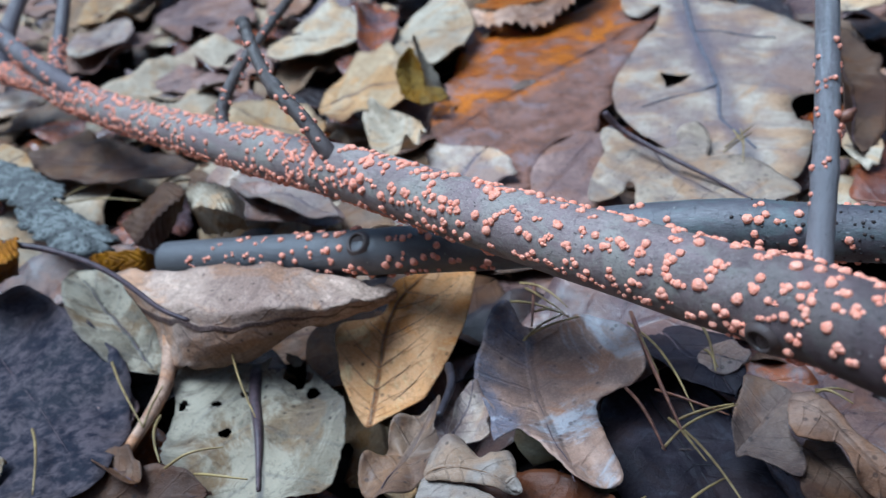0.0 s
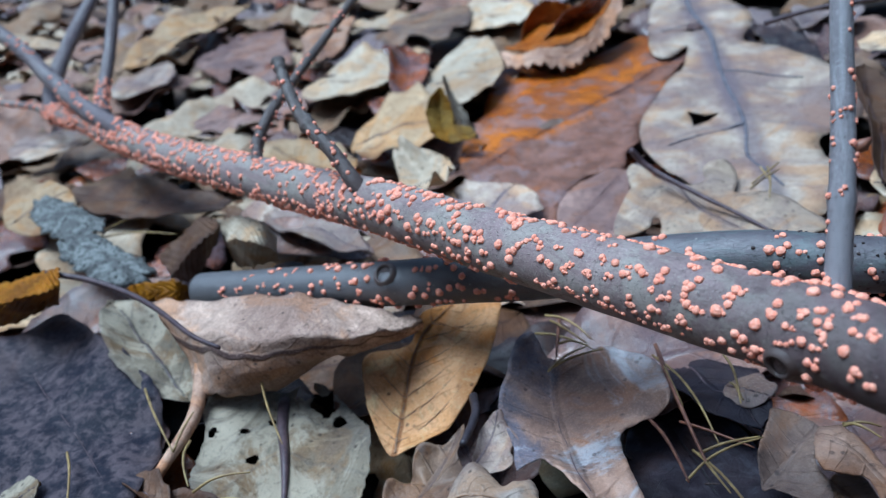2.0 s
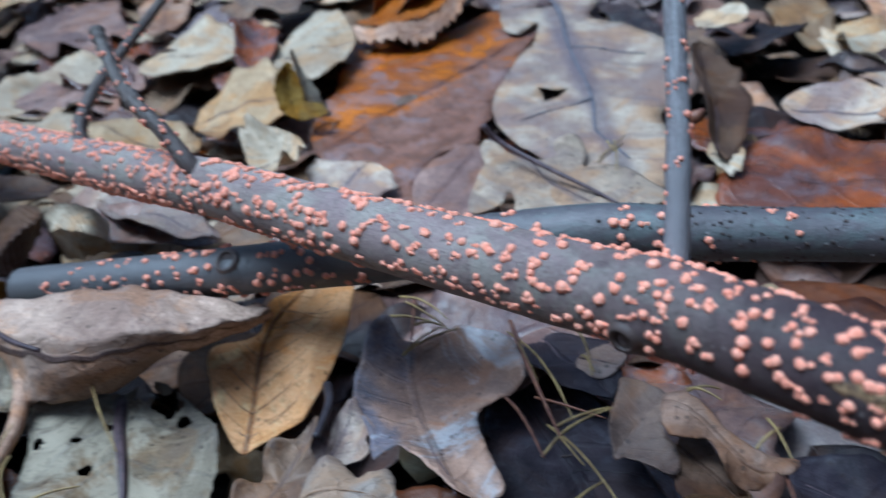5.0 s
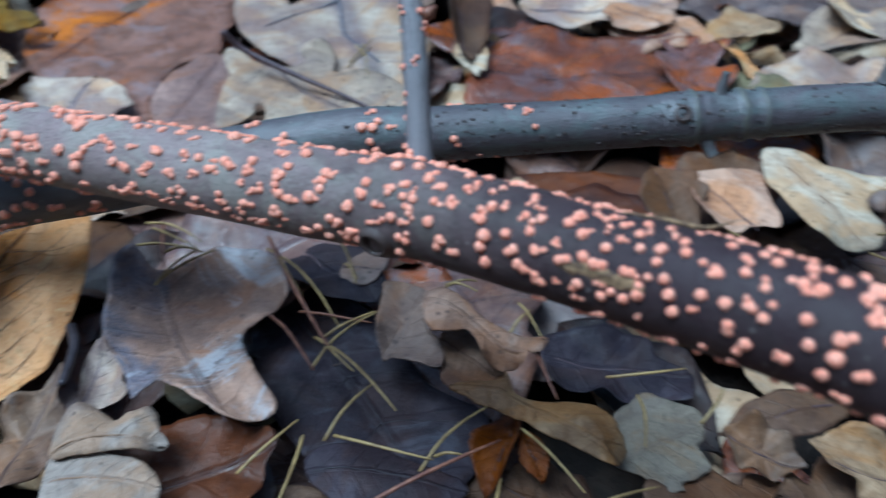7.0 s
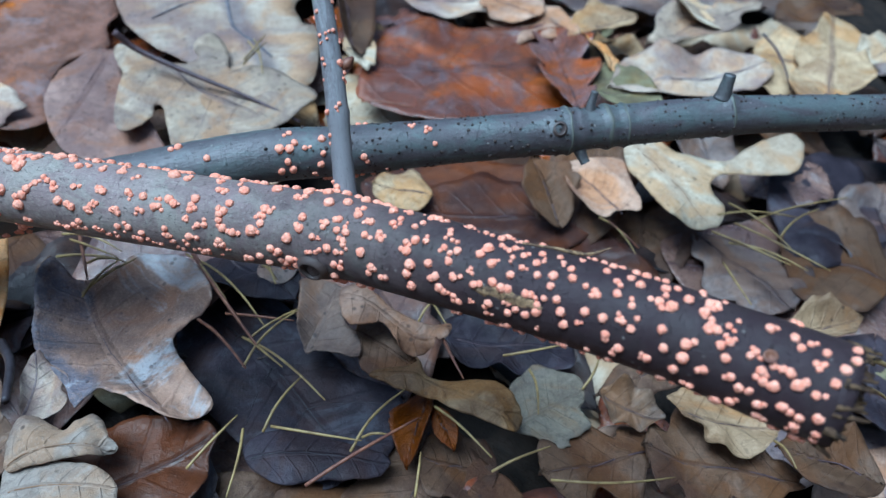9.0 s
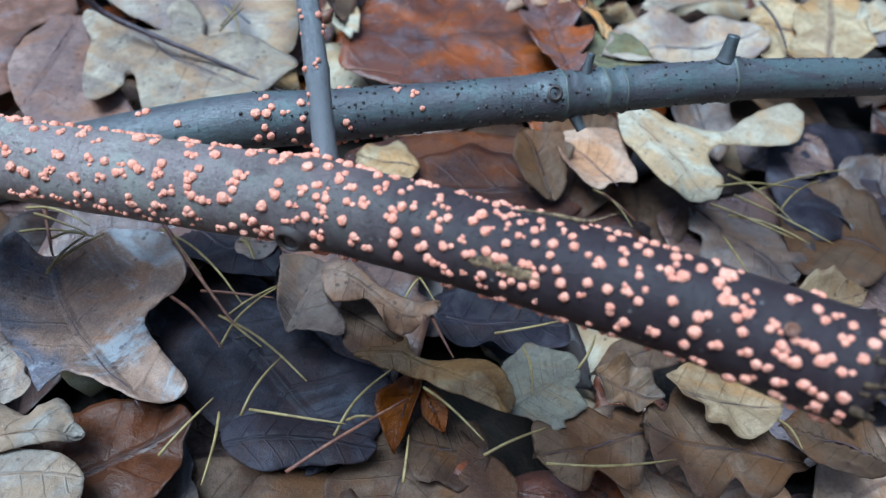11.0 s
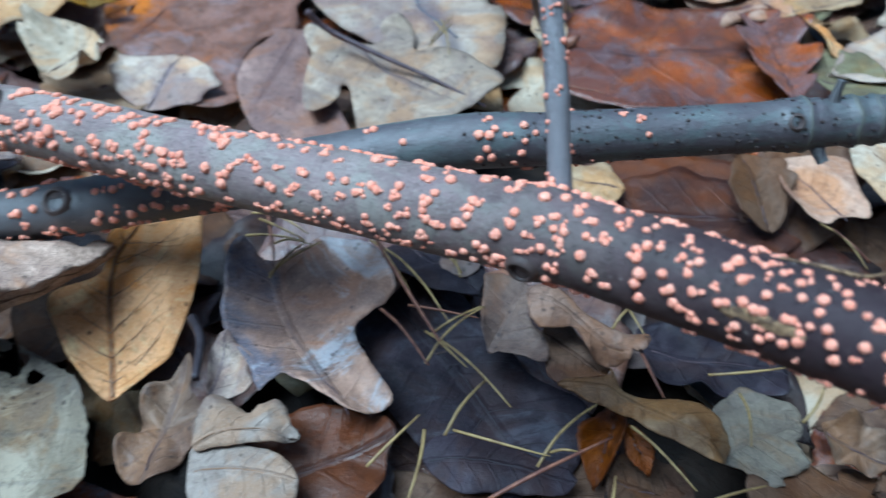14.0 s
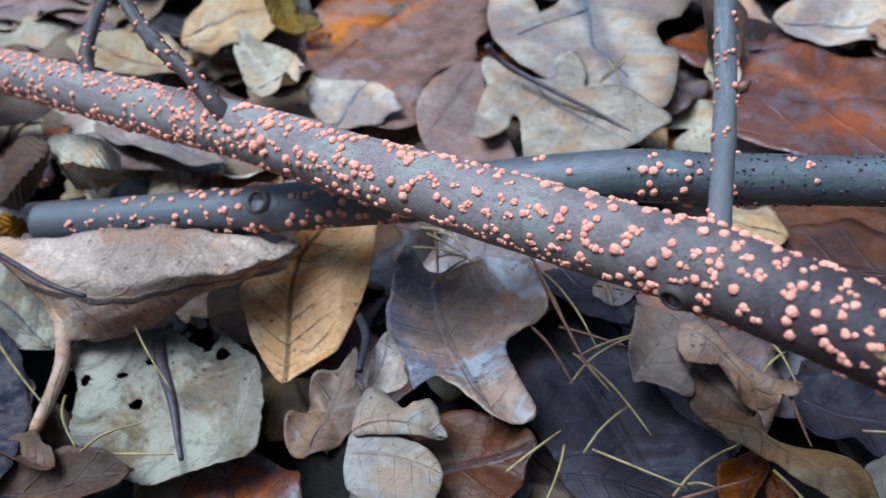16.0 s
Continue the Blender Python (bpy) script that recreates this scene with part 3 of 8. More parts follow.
def lobed(colour, centre, lobes, axis=0, label="", name="oak_leaf", wave=0.002, rough=1.0, rib=0.00028, seed=0, stalk=0.0, holes=(), rim=False):
    """A leaf of rounded lobes round its centre. Each lobe: where its tip lies from the centre (x, y), its half width, its rise. rim: the places are turns of the edge itself."""
    tips = [(Vector((x, y)) * 0.98, w * 1.32, dz) for x, y, w, dz in lobes]
    rg = random.Random(seed)
    r1, r2 = rg.random() * 9, rg.random() * 9

    turns = sorted((math.atan2(y, x), math.hypot(x, y)) for x, y, w, dz in lobes)

    def reach(a):
        if rim:
            a = math.remainder(a, 2 * math.pi)
            n = len(turns)
            k = sum(1 for q, r in turns if q <= a)
            (a0, r0), (a1, r1e) = turns[k - 1], turns[k % n]
            a0, a1 = (a0 - 2 * math.pi if k == 0 else a0), (a1 + 2 * math.pi if k == n else a1)
            f = (a - a0) / max(1e-6, a1 - a0)
            f = 0.5 * f + 0.5 * f * f * (3 - 2 * f)
            return r0 + (r1e - r0) * f
        d = Vector((math.cos(a), math.sin(a)))
        best = 0.0
        for q, w, dz in tips:
            along, off = d.dot(q), abs(d.x * q.y - d.y * q.x)
            if along > 0 and off < w:
                best = max(best, along + math.sqrt(w * w - off * off))
            elif d.dot(q) > 0:
                best = max(best, w / max(0.2, abs(d.x * q.y - d.y * q.x) / (q.length + 1e-9)) if q.length > 0 else w)
        return max(best, min(w for _, w, _ in tips) * 0.9)

    na, nr = (280, 44) if holes else (160 if rim else 110, 13)
    raw = [reach(2 * math.pi * k / na) for k in range(na)]
    out = raw
    for _ in range(2 if rim else 3):
        out = [0.25 * out[k - 1] + 0.5 * out[k] + 0.25 * out[(k + 1) % na] for k in range(na)]
    out = [r * (1 + (0.025 if rim else 0.035) * noise.noise((k * 0.3, r1, 0)) + (0.008 if rim else 0.02) * noise.noise((k * 1.1, r2, 3))) for k, r in enumerate(out)]
    big = max(out)
    main = tips[axis][0].normalized()

    def height(x, y, a, f):
        tot, zz = 1e-6, 0.0
        for q, w, dz in tips:
            k = math.exp(-(math.remainder(a - math.atan2(q.y, q.x), 2 * math.pi) / 0.55) ** 2)
            tot += k
            zz += k * dz
        z = zz / tot * f * f
        z += (2.6 if rim else 1.7) * wave * f ** 2 * math.sin(5 * a + r1) + 0.6 * wave * f ** 4 * math.sin(9 * a + r2) + 0.0009 * f ** 8
        z += rough * 0.0042 * noise.noise((x * 34 + r1, y * 34, r2)) + rough * 0.0015 * noise.noise((x * 110, y * 110 + r1, r2))
        d = abs(main.x * y - main.y * x) / big
        return z - 0.0006 * math.exp(-(d * 14) ** 2)

    bm = bmesh.new()
    lay = bm.loops.layers.uv.new("leaf")

    def sheet(drop):
        mid = bm.verts.new((0, 0, height(0, 0, 0, 0) - drop))
        rings = []
        for i in range(1, nr + 1):
            f = i / nr
            row = []
            for k in range(na):
                a = 2 * math.pi * k / na
                x, y = f * out[k] * math.cos(a), f * out[k] * math.sin(a)
                row.append(bm.verts.new((x, y, height(x, y, a, f) - drop)))
            rings.append(row)
        return mid, rings

    (m1, top), (m2, low) = sheet(0.0), sheet(0.00028)
    for k in range(na):
        j = (k + 1) % na
        bm.faces.new((m1, top[0][k], top[0][j]))
        bm.faces.new((m2, low[0][j], low[0][k]))
        for i in range(nr - 1):
            bm.faces.new((top[i][k], top[i + 1][k], top[i + 1][j], top[i][j]))
            bm.faces.new((low[i][j], low[i + 1][j], low[i + 1][k], low[i][k]))
        bm.faces.new((top[-1][k], low[-1][k], low[-1][j], top[-1][j]))
    if holes:
        gone = [f for f in bm.faces if any((f.calc_center_median().xy - Vector((x, y))).length < r * (1 + 0.5 * noise.noise(f.calc_center_median() * 400)) for x, y, r in holes)]
        bmesh.ops.delete(bm, geom=gone, context="FACES")
    for f in bm.faces:
        for lp in f.loops:
            c = lp.vert.co
            lp[lay].uv = 0.5 + (c.x * main.x + c.y * main.y) / (2.2 * big), (main.x * c.y - main.y * c.x) / (0.75 * big)
    ob = link(name, bm, LEAF[colour])
    ob.matrix_world = Matrix.Translation(centre)
    if rib:
        line = []
        for s in (-0.8, -0.6, -0.4, -0.2, 0, 0.2, 0.4, 0.6, 0.8):
            d = main if s > 0 else -main
            a = math.atan2(d.y, d.x)
            r = abs(s) * reach(a)
            x, y = d.x * r, d.y * r
            line.append(Vector((x, y, height(x, y, a, abs(s)))))
        add_rib(ob, line, rib, stalk)
    return tagged(ob, label or LEAF_WORDS[colour], "leaf", "fallen leaves")


def blade(colour, edge, rib_line, label, name="oak_leaf", seed=0, wave=0.001, roll=0.0, rib=0.0003, veins=7, ridge=0.00022, cup=0.0, holes=(), sides=0):
    """A leaf inside a closed edge. rib_line: its midrib. sides: raised side veins on each side of it. roll: how far the rim stands above the middle. holes: x, y, radius."""
    ctrl = [Vector(p) for p in edge]
    mid = sum(ctrl, Vector()) / len(ctrl)
    n, rimline = len(ctrl), []
    for i in range(n):
        a, b, c, d = ctrl[i - 1], ctrl[i], ctrl[(i + 1) % n], ctrl[(i + 2) % n]
        for k in range(8):
            t = k / 8
            rimline.append(0.5 * ((2 * b) + (c - a) * t + (2 * a - 5 * b + 4 * c - d) * t * t + (3 * b - a - 3 * c + d) * t ** 3) - mid)
    for i, p in enumerate(rimline):
        q = noise.noise_vector((i * 0.21, seed * 1.7, 0)) * 0.00045 + noise.noise_vector((i * 0.9, seed * 2.3, 4)) * 0.00018
        rimline[i] = p + Vector((q.x, q.y, q.z * 0.5))
    B = np.array(rimline)
    span = max(np.ptp(B[:, 0]), np.ptp(B[:, 1]))
    step = max(0.0007, span / 46)
    R = np.array([np.array(q) for q in spline([Vector(q) - mid for q in rib_line], 40)])
    grid = [(x, y) for x in np.arange(B[:, 0].min(), B[:, 0].max(), step) for y in np.arange(B[:, 1].min(), B[:, 1].max(), step)]
    rgb = np.random.RandomState(seed)
    grid = np.array(grid) + rgb.uniform(-0.2, 0.2, (len(grid), 2)) * step
    far = np.sqrt(((grid[:, None] - B[None, :, :2]) ** 2).sum(2)).min(1)
    pts = [Vector(p[:2]) * 100 for p in B] + [Vector(g) * 100 for g in grid[far > 0.55 * step]]
    m = len(B)
    vs, _, fs, *_ = geometry.delaunay_2d_cdt(pts, [(i, (i + 1) % m) for i in range(m)], [], 1, 1e-5)
    V = np.array([v[:] for v in vs]) / 100
    gap = np.sqrt(((V[:, None] - B[None, :, :2]) ** 2).sum(2))
    d = gap.min(1)
    wgt = 1 / (gap ** 2.5 + 1e-9)
    Z = (wgt * B[None, :, 2]).sum(1) / wgt.sum(1)
    e = 1 - d / max(d.max(), 1e-6)
    A, C = R[:-1, :2], R[1:, :2] - R[:-1, :2]
    along = np.clip(((V[:, None] - A[None]) * C[None]).sum(2) / ((C ** 2).sum(1)[None] + 1e-12), 0, 1)
    foot = A[None] + along[:, :, None] * C[None]
    to_rib = ((V[:, None] - foot) ** 2).sum(2)
    k = to_rib.argmin(1)
    row = np.arange(len(V))
    side = np.sign(C[k, 0] * (V[:, 1] - A[k, 1]) - C[k, 1] * (V[:, 0] - A[k, 0]))
    v = side * np.sqrt(to_rib.min(1)) / (0.36 * span)
    u = (k + along[row, k]) / 40
    Z = Z - roll * (1 - e ** 2.2) + cup * np.abs(v) - ridge * (0.5 + 0.5 * np.cos(2 * np.pi * veins * (u - 0.22 * np.abs(v)))) * np.clip(1 - np.abs(v), 0, 1) * (1 - e ** 6)
    Z -= 0.0005 * np.exp(-(v * 11) ** 2)
    for i, (x, y) in enumerate(V):
        Z[i] += 1.6 * wave * e[i] * noise.noise((x * 62 + seed, y * 62, 1)) + 0.0016 * noise.noise((x * 42 + seed, y * 42, 7)) + 0.0006 * noise.noise((x * 130, y * 130 + seed, 3))
    bm = bmesh.new()
    lay = bm.loops.layers.uv.new("leaf")
    top = [bm.verts.new((x, y, z)) for (x, y), z in zip(V, Z)]
    low = [bm.verts.new((x, y, z - 0.0003)) for (x, y), z in zip(V, Z)]
    once = {}
    for f in fs:
        c = sum((Vector(V[i]) for i in f), Vector((0, 0))) / 3 + mid.xy
        if any((c - Vector((x, y))).length < r * (1 + 0.6 * noise.noise((c.x * 330, c.y * 330, seed))) for x, y, r in holes):
            continue
        for a, b in zip(f, list(f[1:]) + [f[0]]):
            once[a, b] = True
        for ring, ids in ((top, f), (low, f[::-1])):
            face = bm.faces.new([ring[i] for i in ids])
            for lp, i in zip(face.loops, ids):
                lp[lay].uv = u[i], v[i]
    for a, b in once:
        if (b, a) not in once:
            face = bm.faces.new((top[b], top[a], low[a], low[b]))
            for lp, i in zip(face.loops, (b, a, a, b)):
                lp[lay].uv = u[i], v[i]
    bmesh.ops.delete(bm, geom=[q for q in bm.verts if not q.link_faces], context="VERTS")
    ob = link(name, bm, LEAF[colour])
    ob.matrix_world = Matrix.Translation(mid)
    if rib:
        near = [int(((V - r[:2]) ** 2).sum(1).argmin()) for r in R[1:39:4]]
        bm = tube([Vector((V[i][0], V[i][1], Z[i] + rib * 0.1)) for i in near], lambda t: rib * (1.0 - 0.7 * t), 36, 6)[0]
        cord_stuff = RIB_TAN if colour in ("tan", "cream", "paleshell", "lobefawn_shaded") else RIB_DARK if colour in ("slate", "maroon", "brown") else STALK if rib < 0.001 else RIB_BLUE
        part("midrib", bm, cord_stuff, ob, "raised midrib of the leaf")
        for k in range(2 * sides):
            i = 2 + int(34 * (k // 2 + 0.6) / sides)
            t = (R[i + 1] - R[i])[:2]
            t /= np.linalg.norm(t)
            out = np.array((-t[1], t[0])) * (1 if k % 2 else -1)
            run = []
            for q in range(24):
                spot = R[i][:2] + (out * 0.85 + t * (0.35 + 0.02 * q)) * q * step * 0.9
                j = int(((V - spot) ** 2).sum(1).argmin())
                if q and (d[j] < 1.3 * step or np.hypot(*(V[j] - spot)) > 1.2 * step):
                    break
                run.append(Vector((spot[0], spot[1], Z[j] + rib * 0.1)))
            if len(run) > 4:
                part("side_vein", tube(run[::2] if len(run) > 6 else run, lambda h: max(0.00013, rib * 0.4) * (1.0 - 0.6 * h), 14, 5)[0], cord_stuff, ob)
    return tagged(ob, label, "leaf", "fallen leaves")


LEAF_WORDS = {
    "fawngrey": "greyish fawn oak leaf on the litter",
    "tan": "dry orange-tan leaf with parallel veins on the litter", "pinkfawn": "pinkish fawn dead leaf lying in the leaf litter",
    "fawn": "dry fawn dead leaf lying in the leaf litter", "palefawn": "pale greyish fawn dead oak leaf on the litter",
    "cream": "bleached cream dead leaf on the leaf litter", "sage": "faded grey-green dead leaf on the leaf litter",
    "olive": "olive brown decaying leaf in the leaf litter", "plum": "wet purple-brown dead leaf in the leaf litter",
    "ink": "wet blackish purple rotting leaf, gap shade in its colour", "plumgrey": "damp grey-purple dead leaf in the litter",
    "brown": "damp mid-brown dead leaf in the leaf litter", "rust": "wet rust-brown dead leaf in the leaf litter",
    "plumfawn": "purplish fawn oak leaf lying on the litter", "orange": "wet orange and brown dead leaf on the litter", "ochre": "crumpled yellow-ochre dead leaf on the litter",
    "amber": "small wet amber-orange leaf in the litter", "slate": "wet slate-dark leaf in the leaf litter", "maroon": "wet dark maroon leaf in the leaf litter", "taupe": "taupe oak leaf in the litter, shade in its colour", "buff": "dull buff-brown oak leaf on the litter",
    "plumsheen": "wet purple-brown leaf with painted bluish sheen", "darkmix": "mottled fawn leaf with large blue-black rot stain",
}


def spline(pts, n):
    """n + 1 points along a smooth line through pts."""
    p = [Vector(q) for q in pts]
    p = [p[0] * 2 - p[1]] + p + [p[-1] * 2 - p[-2]]
    out = []
    for k in range(n + 1):
        s = k / n * (len(p) - 3)
        i = min(int(s), len(p) - 4)
        t = s - i
        a, b, c, d = p[i:i + 4]
        out.append(0.5 * ((2 * b) + (c - a) * t + (2 * a - 5 * b + 4 * c - d) * t * t + (3 * b - a - 3 * c + d) * t ** 3))
    return out


def tube(pts, radius, n, sides, bumpy=0.0, knots=(), seed=0.0):
    """A tapered, slightly uneven rod along pts, with closed ends. Also returns at(u, angle): the place on it and its normal."""
    line = spline(pts, n)
    tang = [(line[min(i + 1, n)] - line[max(i - 1, 0)]).normalized() for i in range(n + 1)]
    up = Vector((0, 0, 1)) if abs(tang[0].z) < 0.9 else Vector((1, 0, 0))
    side = tang[0].cross(up).normalized()
    sd = []
    for t in tang:
        side = (side - t * side.dot(t)).normalized()
        sd.append(side.copy())

    def place(i, a):
        u = i / n
        o = math.cos(a) * sd[i] + math.sin(a) * sd[i].cross(tang[i])
        r = radius(u)
        if bumpy:
            q = line[i] + o * r
            r *= 1 + bumpy * noise.noise(q * 70 + Vector((seed, 0, 0))) + bumpy * 0.4 * noise.noise(q * 260)
        for ku, ka, kw, kh in knots:
            d = ((u - ku) / kw) ** 2
            if ka is not None:
                d += ((math.remainder(a - ka, 2 * math.pi)) / 0.5) ** 2
            r += kh * math.exp(-d)
        return line[i] + o * r, o

    bm = bmesh.new()
    lay = bm.loops.layers.uv.new("bark")
    rings = [[bm.verts.new(place(i, 2 * math.pi * j / sides)[0]) for j in range(sides)] for i in range(n + 1)]
    for i in range(n):
        for j in range(sides):
            k = (j + 1) % sides
            f = bm.faces.new((rings[i][j], rings[i][k], rings[i + 1][k], rings[i + 1][j]))
            for lp, (a, b) in zip(f.loops, ((i, j), (i, j + 1), (i + 1, j + 1), (i + 1, j))):
                lp[lay].uv = a / n, b / sides
    bm.faces.new(rings[0])
    bm.faces.new(rings[n][::-1])

    def at(u, a):
        x = u * n
        i = min(int(x), n - 1)
        (p, o), (q, o2) = place(i, a), place(i + 1, a)
        return p.lerp(q, x - i), o.lerp(o2, x - i).normalized(), tang[i]

    bmesh.ops.recalc_face_normals(bm, faces=bm.faces)
    return bm, at


def cushion_bm(seed, lobes, sub=2):
    """A fungus cushion about 2 wide: one to five flattened buttons with dimpled, wrinkled tops."""
    rg = random.Random(seed)
    bm = bmesh.new()
    turn = rg.random() * 6.28
    for k in range(lobes):
        r = rg.uniform(0.92, 1.05) if lobes == 1 else rg.uniform(0.55, 0.86)
        a = turn + 2 * math.pi * k / lobes + rg.uniform(-0.3, 0.3)
        off = 0.0 if lobes == 1 else rg.uniform(0.48, 0.68)
        own = bmesh.ops.create_icosphere(bm, subdivisions=sub, radius=1.0)["verts"]
        squash = rg.uniform(0.80, 0.98)
        oval = rg.uniform(0.84, 1.0)
        for v in own:
            c = v.co.copy()
            dent = 0.08 * math.exp(-((c.x - 0.1) ** 2 + c.y ** 2) / 0.10) if c.z > 0 else 0.0
            lump = 1 + 0.12 * noise.noise(c * 1.9 + Vector((seed * 3.1, k * 5.7, 0))) - 0.16 * max(0.0, 0.22 - abs(noise.noise(c * 2.6 + Vector((k, seed, 0))))) / 0.22
            flat = c.z
            v.co = Vector((off * math.cos(a) + c.x * r * lump, off * math.sin(a) + c.y * r * lump * oval, 0.16 * r + (flat - dent) * r * squash * lump))
    return bm


CUSHIONS, CUSHION_R = [], 0.00075
for seed, lobes in ((1, 1), (2, 1), (3, 1), (4, 2), (5, 2), (6, 3), (7, 3), (8, 5)):
    bm = cushion_bm(seed, lobes)
    bm.transform(Matrix.Scale(CUSHION_R, 4))
    me = bpy.data.meshes.new("fungus_cushion")
    bm.to_mesh(me)
    bm.free()
    me.materials.append(FUNGUS)
    me.polygons.foreach_set("use_smooth", [True] * len(me.polygons))
    CUSHIONS.append(me)
CUSHION_LOW = [([v.co.copy() for v in me.vertices], [tuple(p.vertices) for p in me.polygons]) for me in CUSHIONS[:6]]


def joined(name, placed, parent, material, shapes, label):
    """Many small pieces in one mesh: placed holds a pose and a shape's number for each."""
    vs, fs = [], []
    for m, k in placed:
        base = len(vs)
        vs += [m @ c for c in shapes[k][0]]
        fs += [tuple(base + i for i in f) for f in shapes[k][1]]
    me = bpy.data.meshes.new(name)
    me.from_pydata(vs, [], fs)
    me.materials.append(material)
    me.polygons.foreach_set("use_smooth", [True] * len(me.polygons))
    ob = new(name, me)
    ob.parent = parent
    return tagged(ob, label, kind="stuff")


def stuck_on(place, normal, size, flat, rg):
    """The pose of a cushion of that size on bark, with its foot sunk in."""
    q = normal.to_track_quat("Z", "Y").to_matrix().to_4x4() @ Matrix.Rotation(rg.random() * 6.28, 4, "Z")
    return Matrix.Translation(place - normal * size * 0.12) @ q @ Matrix.Diagonal((size / CUSHION_R, size / CUSHION_R, size * flat / CUSHION_R, 1))


def scatter(at, count, u_of, angle_of, size_of, gap, rg, tries=9):
    """Places on a rod, chosen by chance but never closer than gap times their sizes."""
    got = []
    for _ in range(count * tries):
        if len(got) >= count:
            break
        u, a = u_of(rg), angle_of(rg)
        p, nrm, tg = at(u, a)
        s = size_of(u, rg)
        if all((p - q).length > gap * (s + r) for q, _, r, _ in got[-700:]):
            got.append((p, nrm, s, u))
    return got


# ---- ground ----
def ground_sheet():
    """Dark forest soil: fine and lumpy near the branch, flat out to the horizon."""
    bm = bmesh.new()
    near = [0.02 * k for k in range(-45, 46)]
    far = [1.2, 2, 4, 10, 40, 200, 1500]
    xs = [-d for d in reversed(far)] + near + far
    ys = [-d for d in reversed(far)] + near + [1.0, 1.1] + far
    vs = []
    for x in xs:
        row = []
        for y in ys:
            z = -0.034
            if abs(x) < 1 and abs(y) < 1.15:
                z += 0.007 * noise.noise((x * 14, y * 14, 0.3)) + 0.004 * noise.noise((x * 45, y * 45, 1.7))
            row.append(bm.verts.new((x + 0.05, y + 0.15, z)))
        vs.append(row)
    for i in range(len(xs) - 1):
        for j in range(len(ys) - 1):
            bm.faces.new((vs[i][j], vs[i + 1][j], vs[i + 1][j + 1], vs[i][j + 1]))
    return bm


tagged(link("ground", ground_sheet(), SOIL), "dark damp forest soil under the leaf litter", "ground", kind="structure")


def sky_block_ring():
    """An unseen ring added to block low sky light, low ahead and tall behind, with folds like trunks and a ragged
    crest.
    """
    bm = bmesh.new()
    n, rows = 240, 9
    ring = []
    for k in range(n):
        a = 2 * math.pi * k / n
        tall = 6.6 - 5.0 * math.sin(a) + 0.8 * noise.noise((k * 0.21, 0, 5)) + 0.4 * noise.noise((k * 0.9, 0, 8))
        r = 8.0 + 0.9 * noise.noise((k * 0.45, 3, 0)) + 0.3 * (k % 3)
        ring.append([bm.verts.new((r * math.cos(a) * (1 + 0.04 * h), r * math.sin(a) * (1 + 0.04 * h), -0.1 + tall * h / rows)) for h in range(rows + 1)])
    for k in range(n):
        for h in range(rows):
            j = (k + 1) % n
            bm.faces.new((ring[k][h], ring[j][h], ring[j][h + 1], ring[k][h + 1]))
    return bm


tagged(link("backdrop", sky_block_ring(), SKY_BLOCK), "added dark ring that blocks low sky light", "woods", kind="structure")

# ---- branches ----
def thing(name, label, category, group=""):
    return tagged(new(name), label, category, group)


main_branch = thing("fallen_branch", "fallen grey-brown branch dotted with coral pink fungus cushions", "branch")
MAIN = [(0.0921, 0.0139, 0.0713), (0.0868, 0.0258, 0.0709), (0.0817, 0.0377, 0.0701), (0.0746, 0.0543, 0.0675), (0.0667, 0.0727, 0.064), (0.0578, 0.0931, 0.0594), (0.0487, 0.1063, 0.057), (0.0379, 0.1196, 0.0558), (0.025, 0.1357, 0.0541), (0.0093, 0.1563, 0.0517), (-0.0105, 0.1831, 0.0486), (-0.0368, 0.2182, 0.0422), (-0.0721, 0.264, 0.035), (-0.1033, 0.3039, 0.0298), (-0.1371, 0.3463, 0.0274), (-0.1641, 0.3798, 0.0261), (-0.2188, 0.4484, 0.018), (-0.3185, 0.5742, -0.007)]
MAIN_RADIUS = [0.00796, 0.00747, 0.00733, 0.00764, 0.00766, 0.00739, 0.00725, 0.00718, 0.00707, 0.00693, 0.0054, 0.0048, 0.0056, 0.0048, 0.0021, 0.0012]
MAIN_STEPS = [k / 11 for k in range(10)] + [0.842, 0.870, 0.897, 0.912, 0.925, 1.0]
main_bm, main_at = tube(MAIN, lambda u: float(np.interp(u, MAIN_STEPS, MAIN_RADIUS)), 150, 36, 0.025,
                        [(0.298, None, 0.010, 0.0004), (0.2991, 3.49, 0.008, 0.0012), (0.60, 1.8, 0.012, 0.001)])
part("stem", main_bm, BARK, main_branch)
TTWIG = (tube([(0.0612, 0.0950, 0.0595), (0.0685, 0.1100, 0.0779), (0.0736, 0.1227, 0.0932), (0.0829, 0.1482, 0.1247)], lambda u: 0.0022 - 0.0005 * u + 0.0008 * math.exp(-u * 30), 40, 14, 0.06, [(0.27, None, 0.02, 0.0003)]), BARK_TWIG)
ttwig_at = TTWIG[0][1]
part("upright_twig", TTWIG[0][0], BARK_UP, main_branch, "thin grey upright twig")
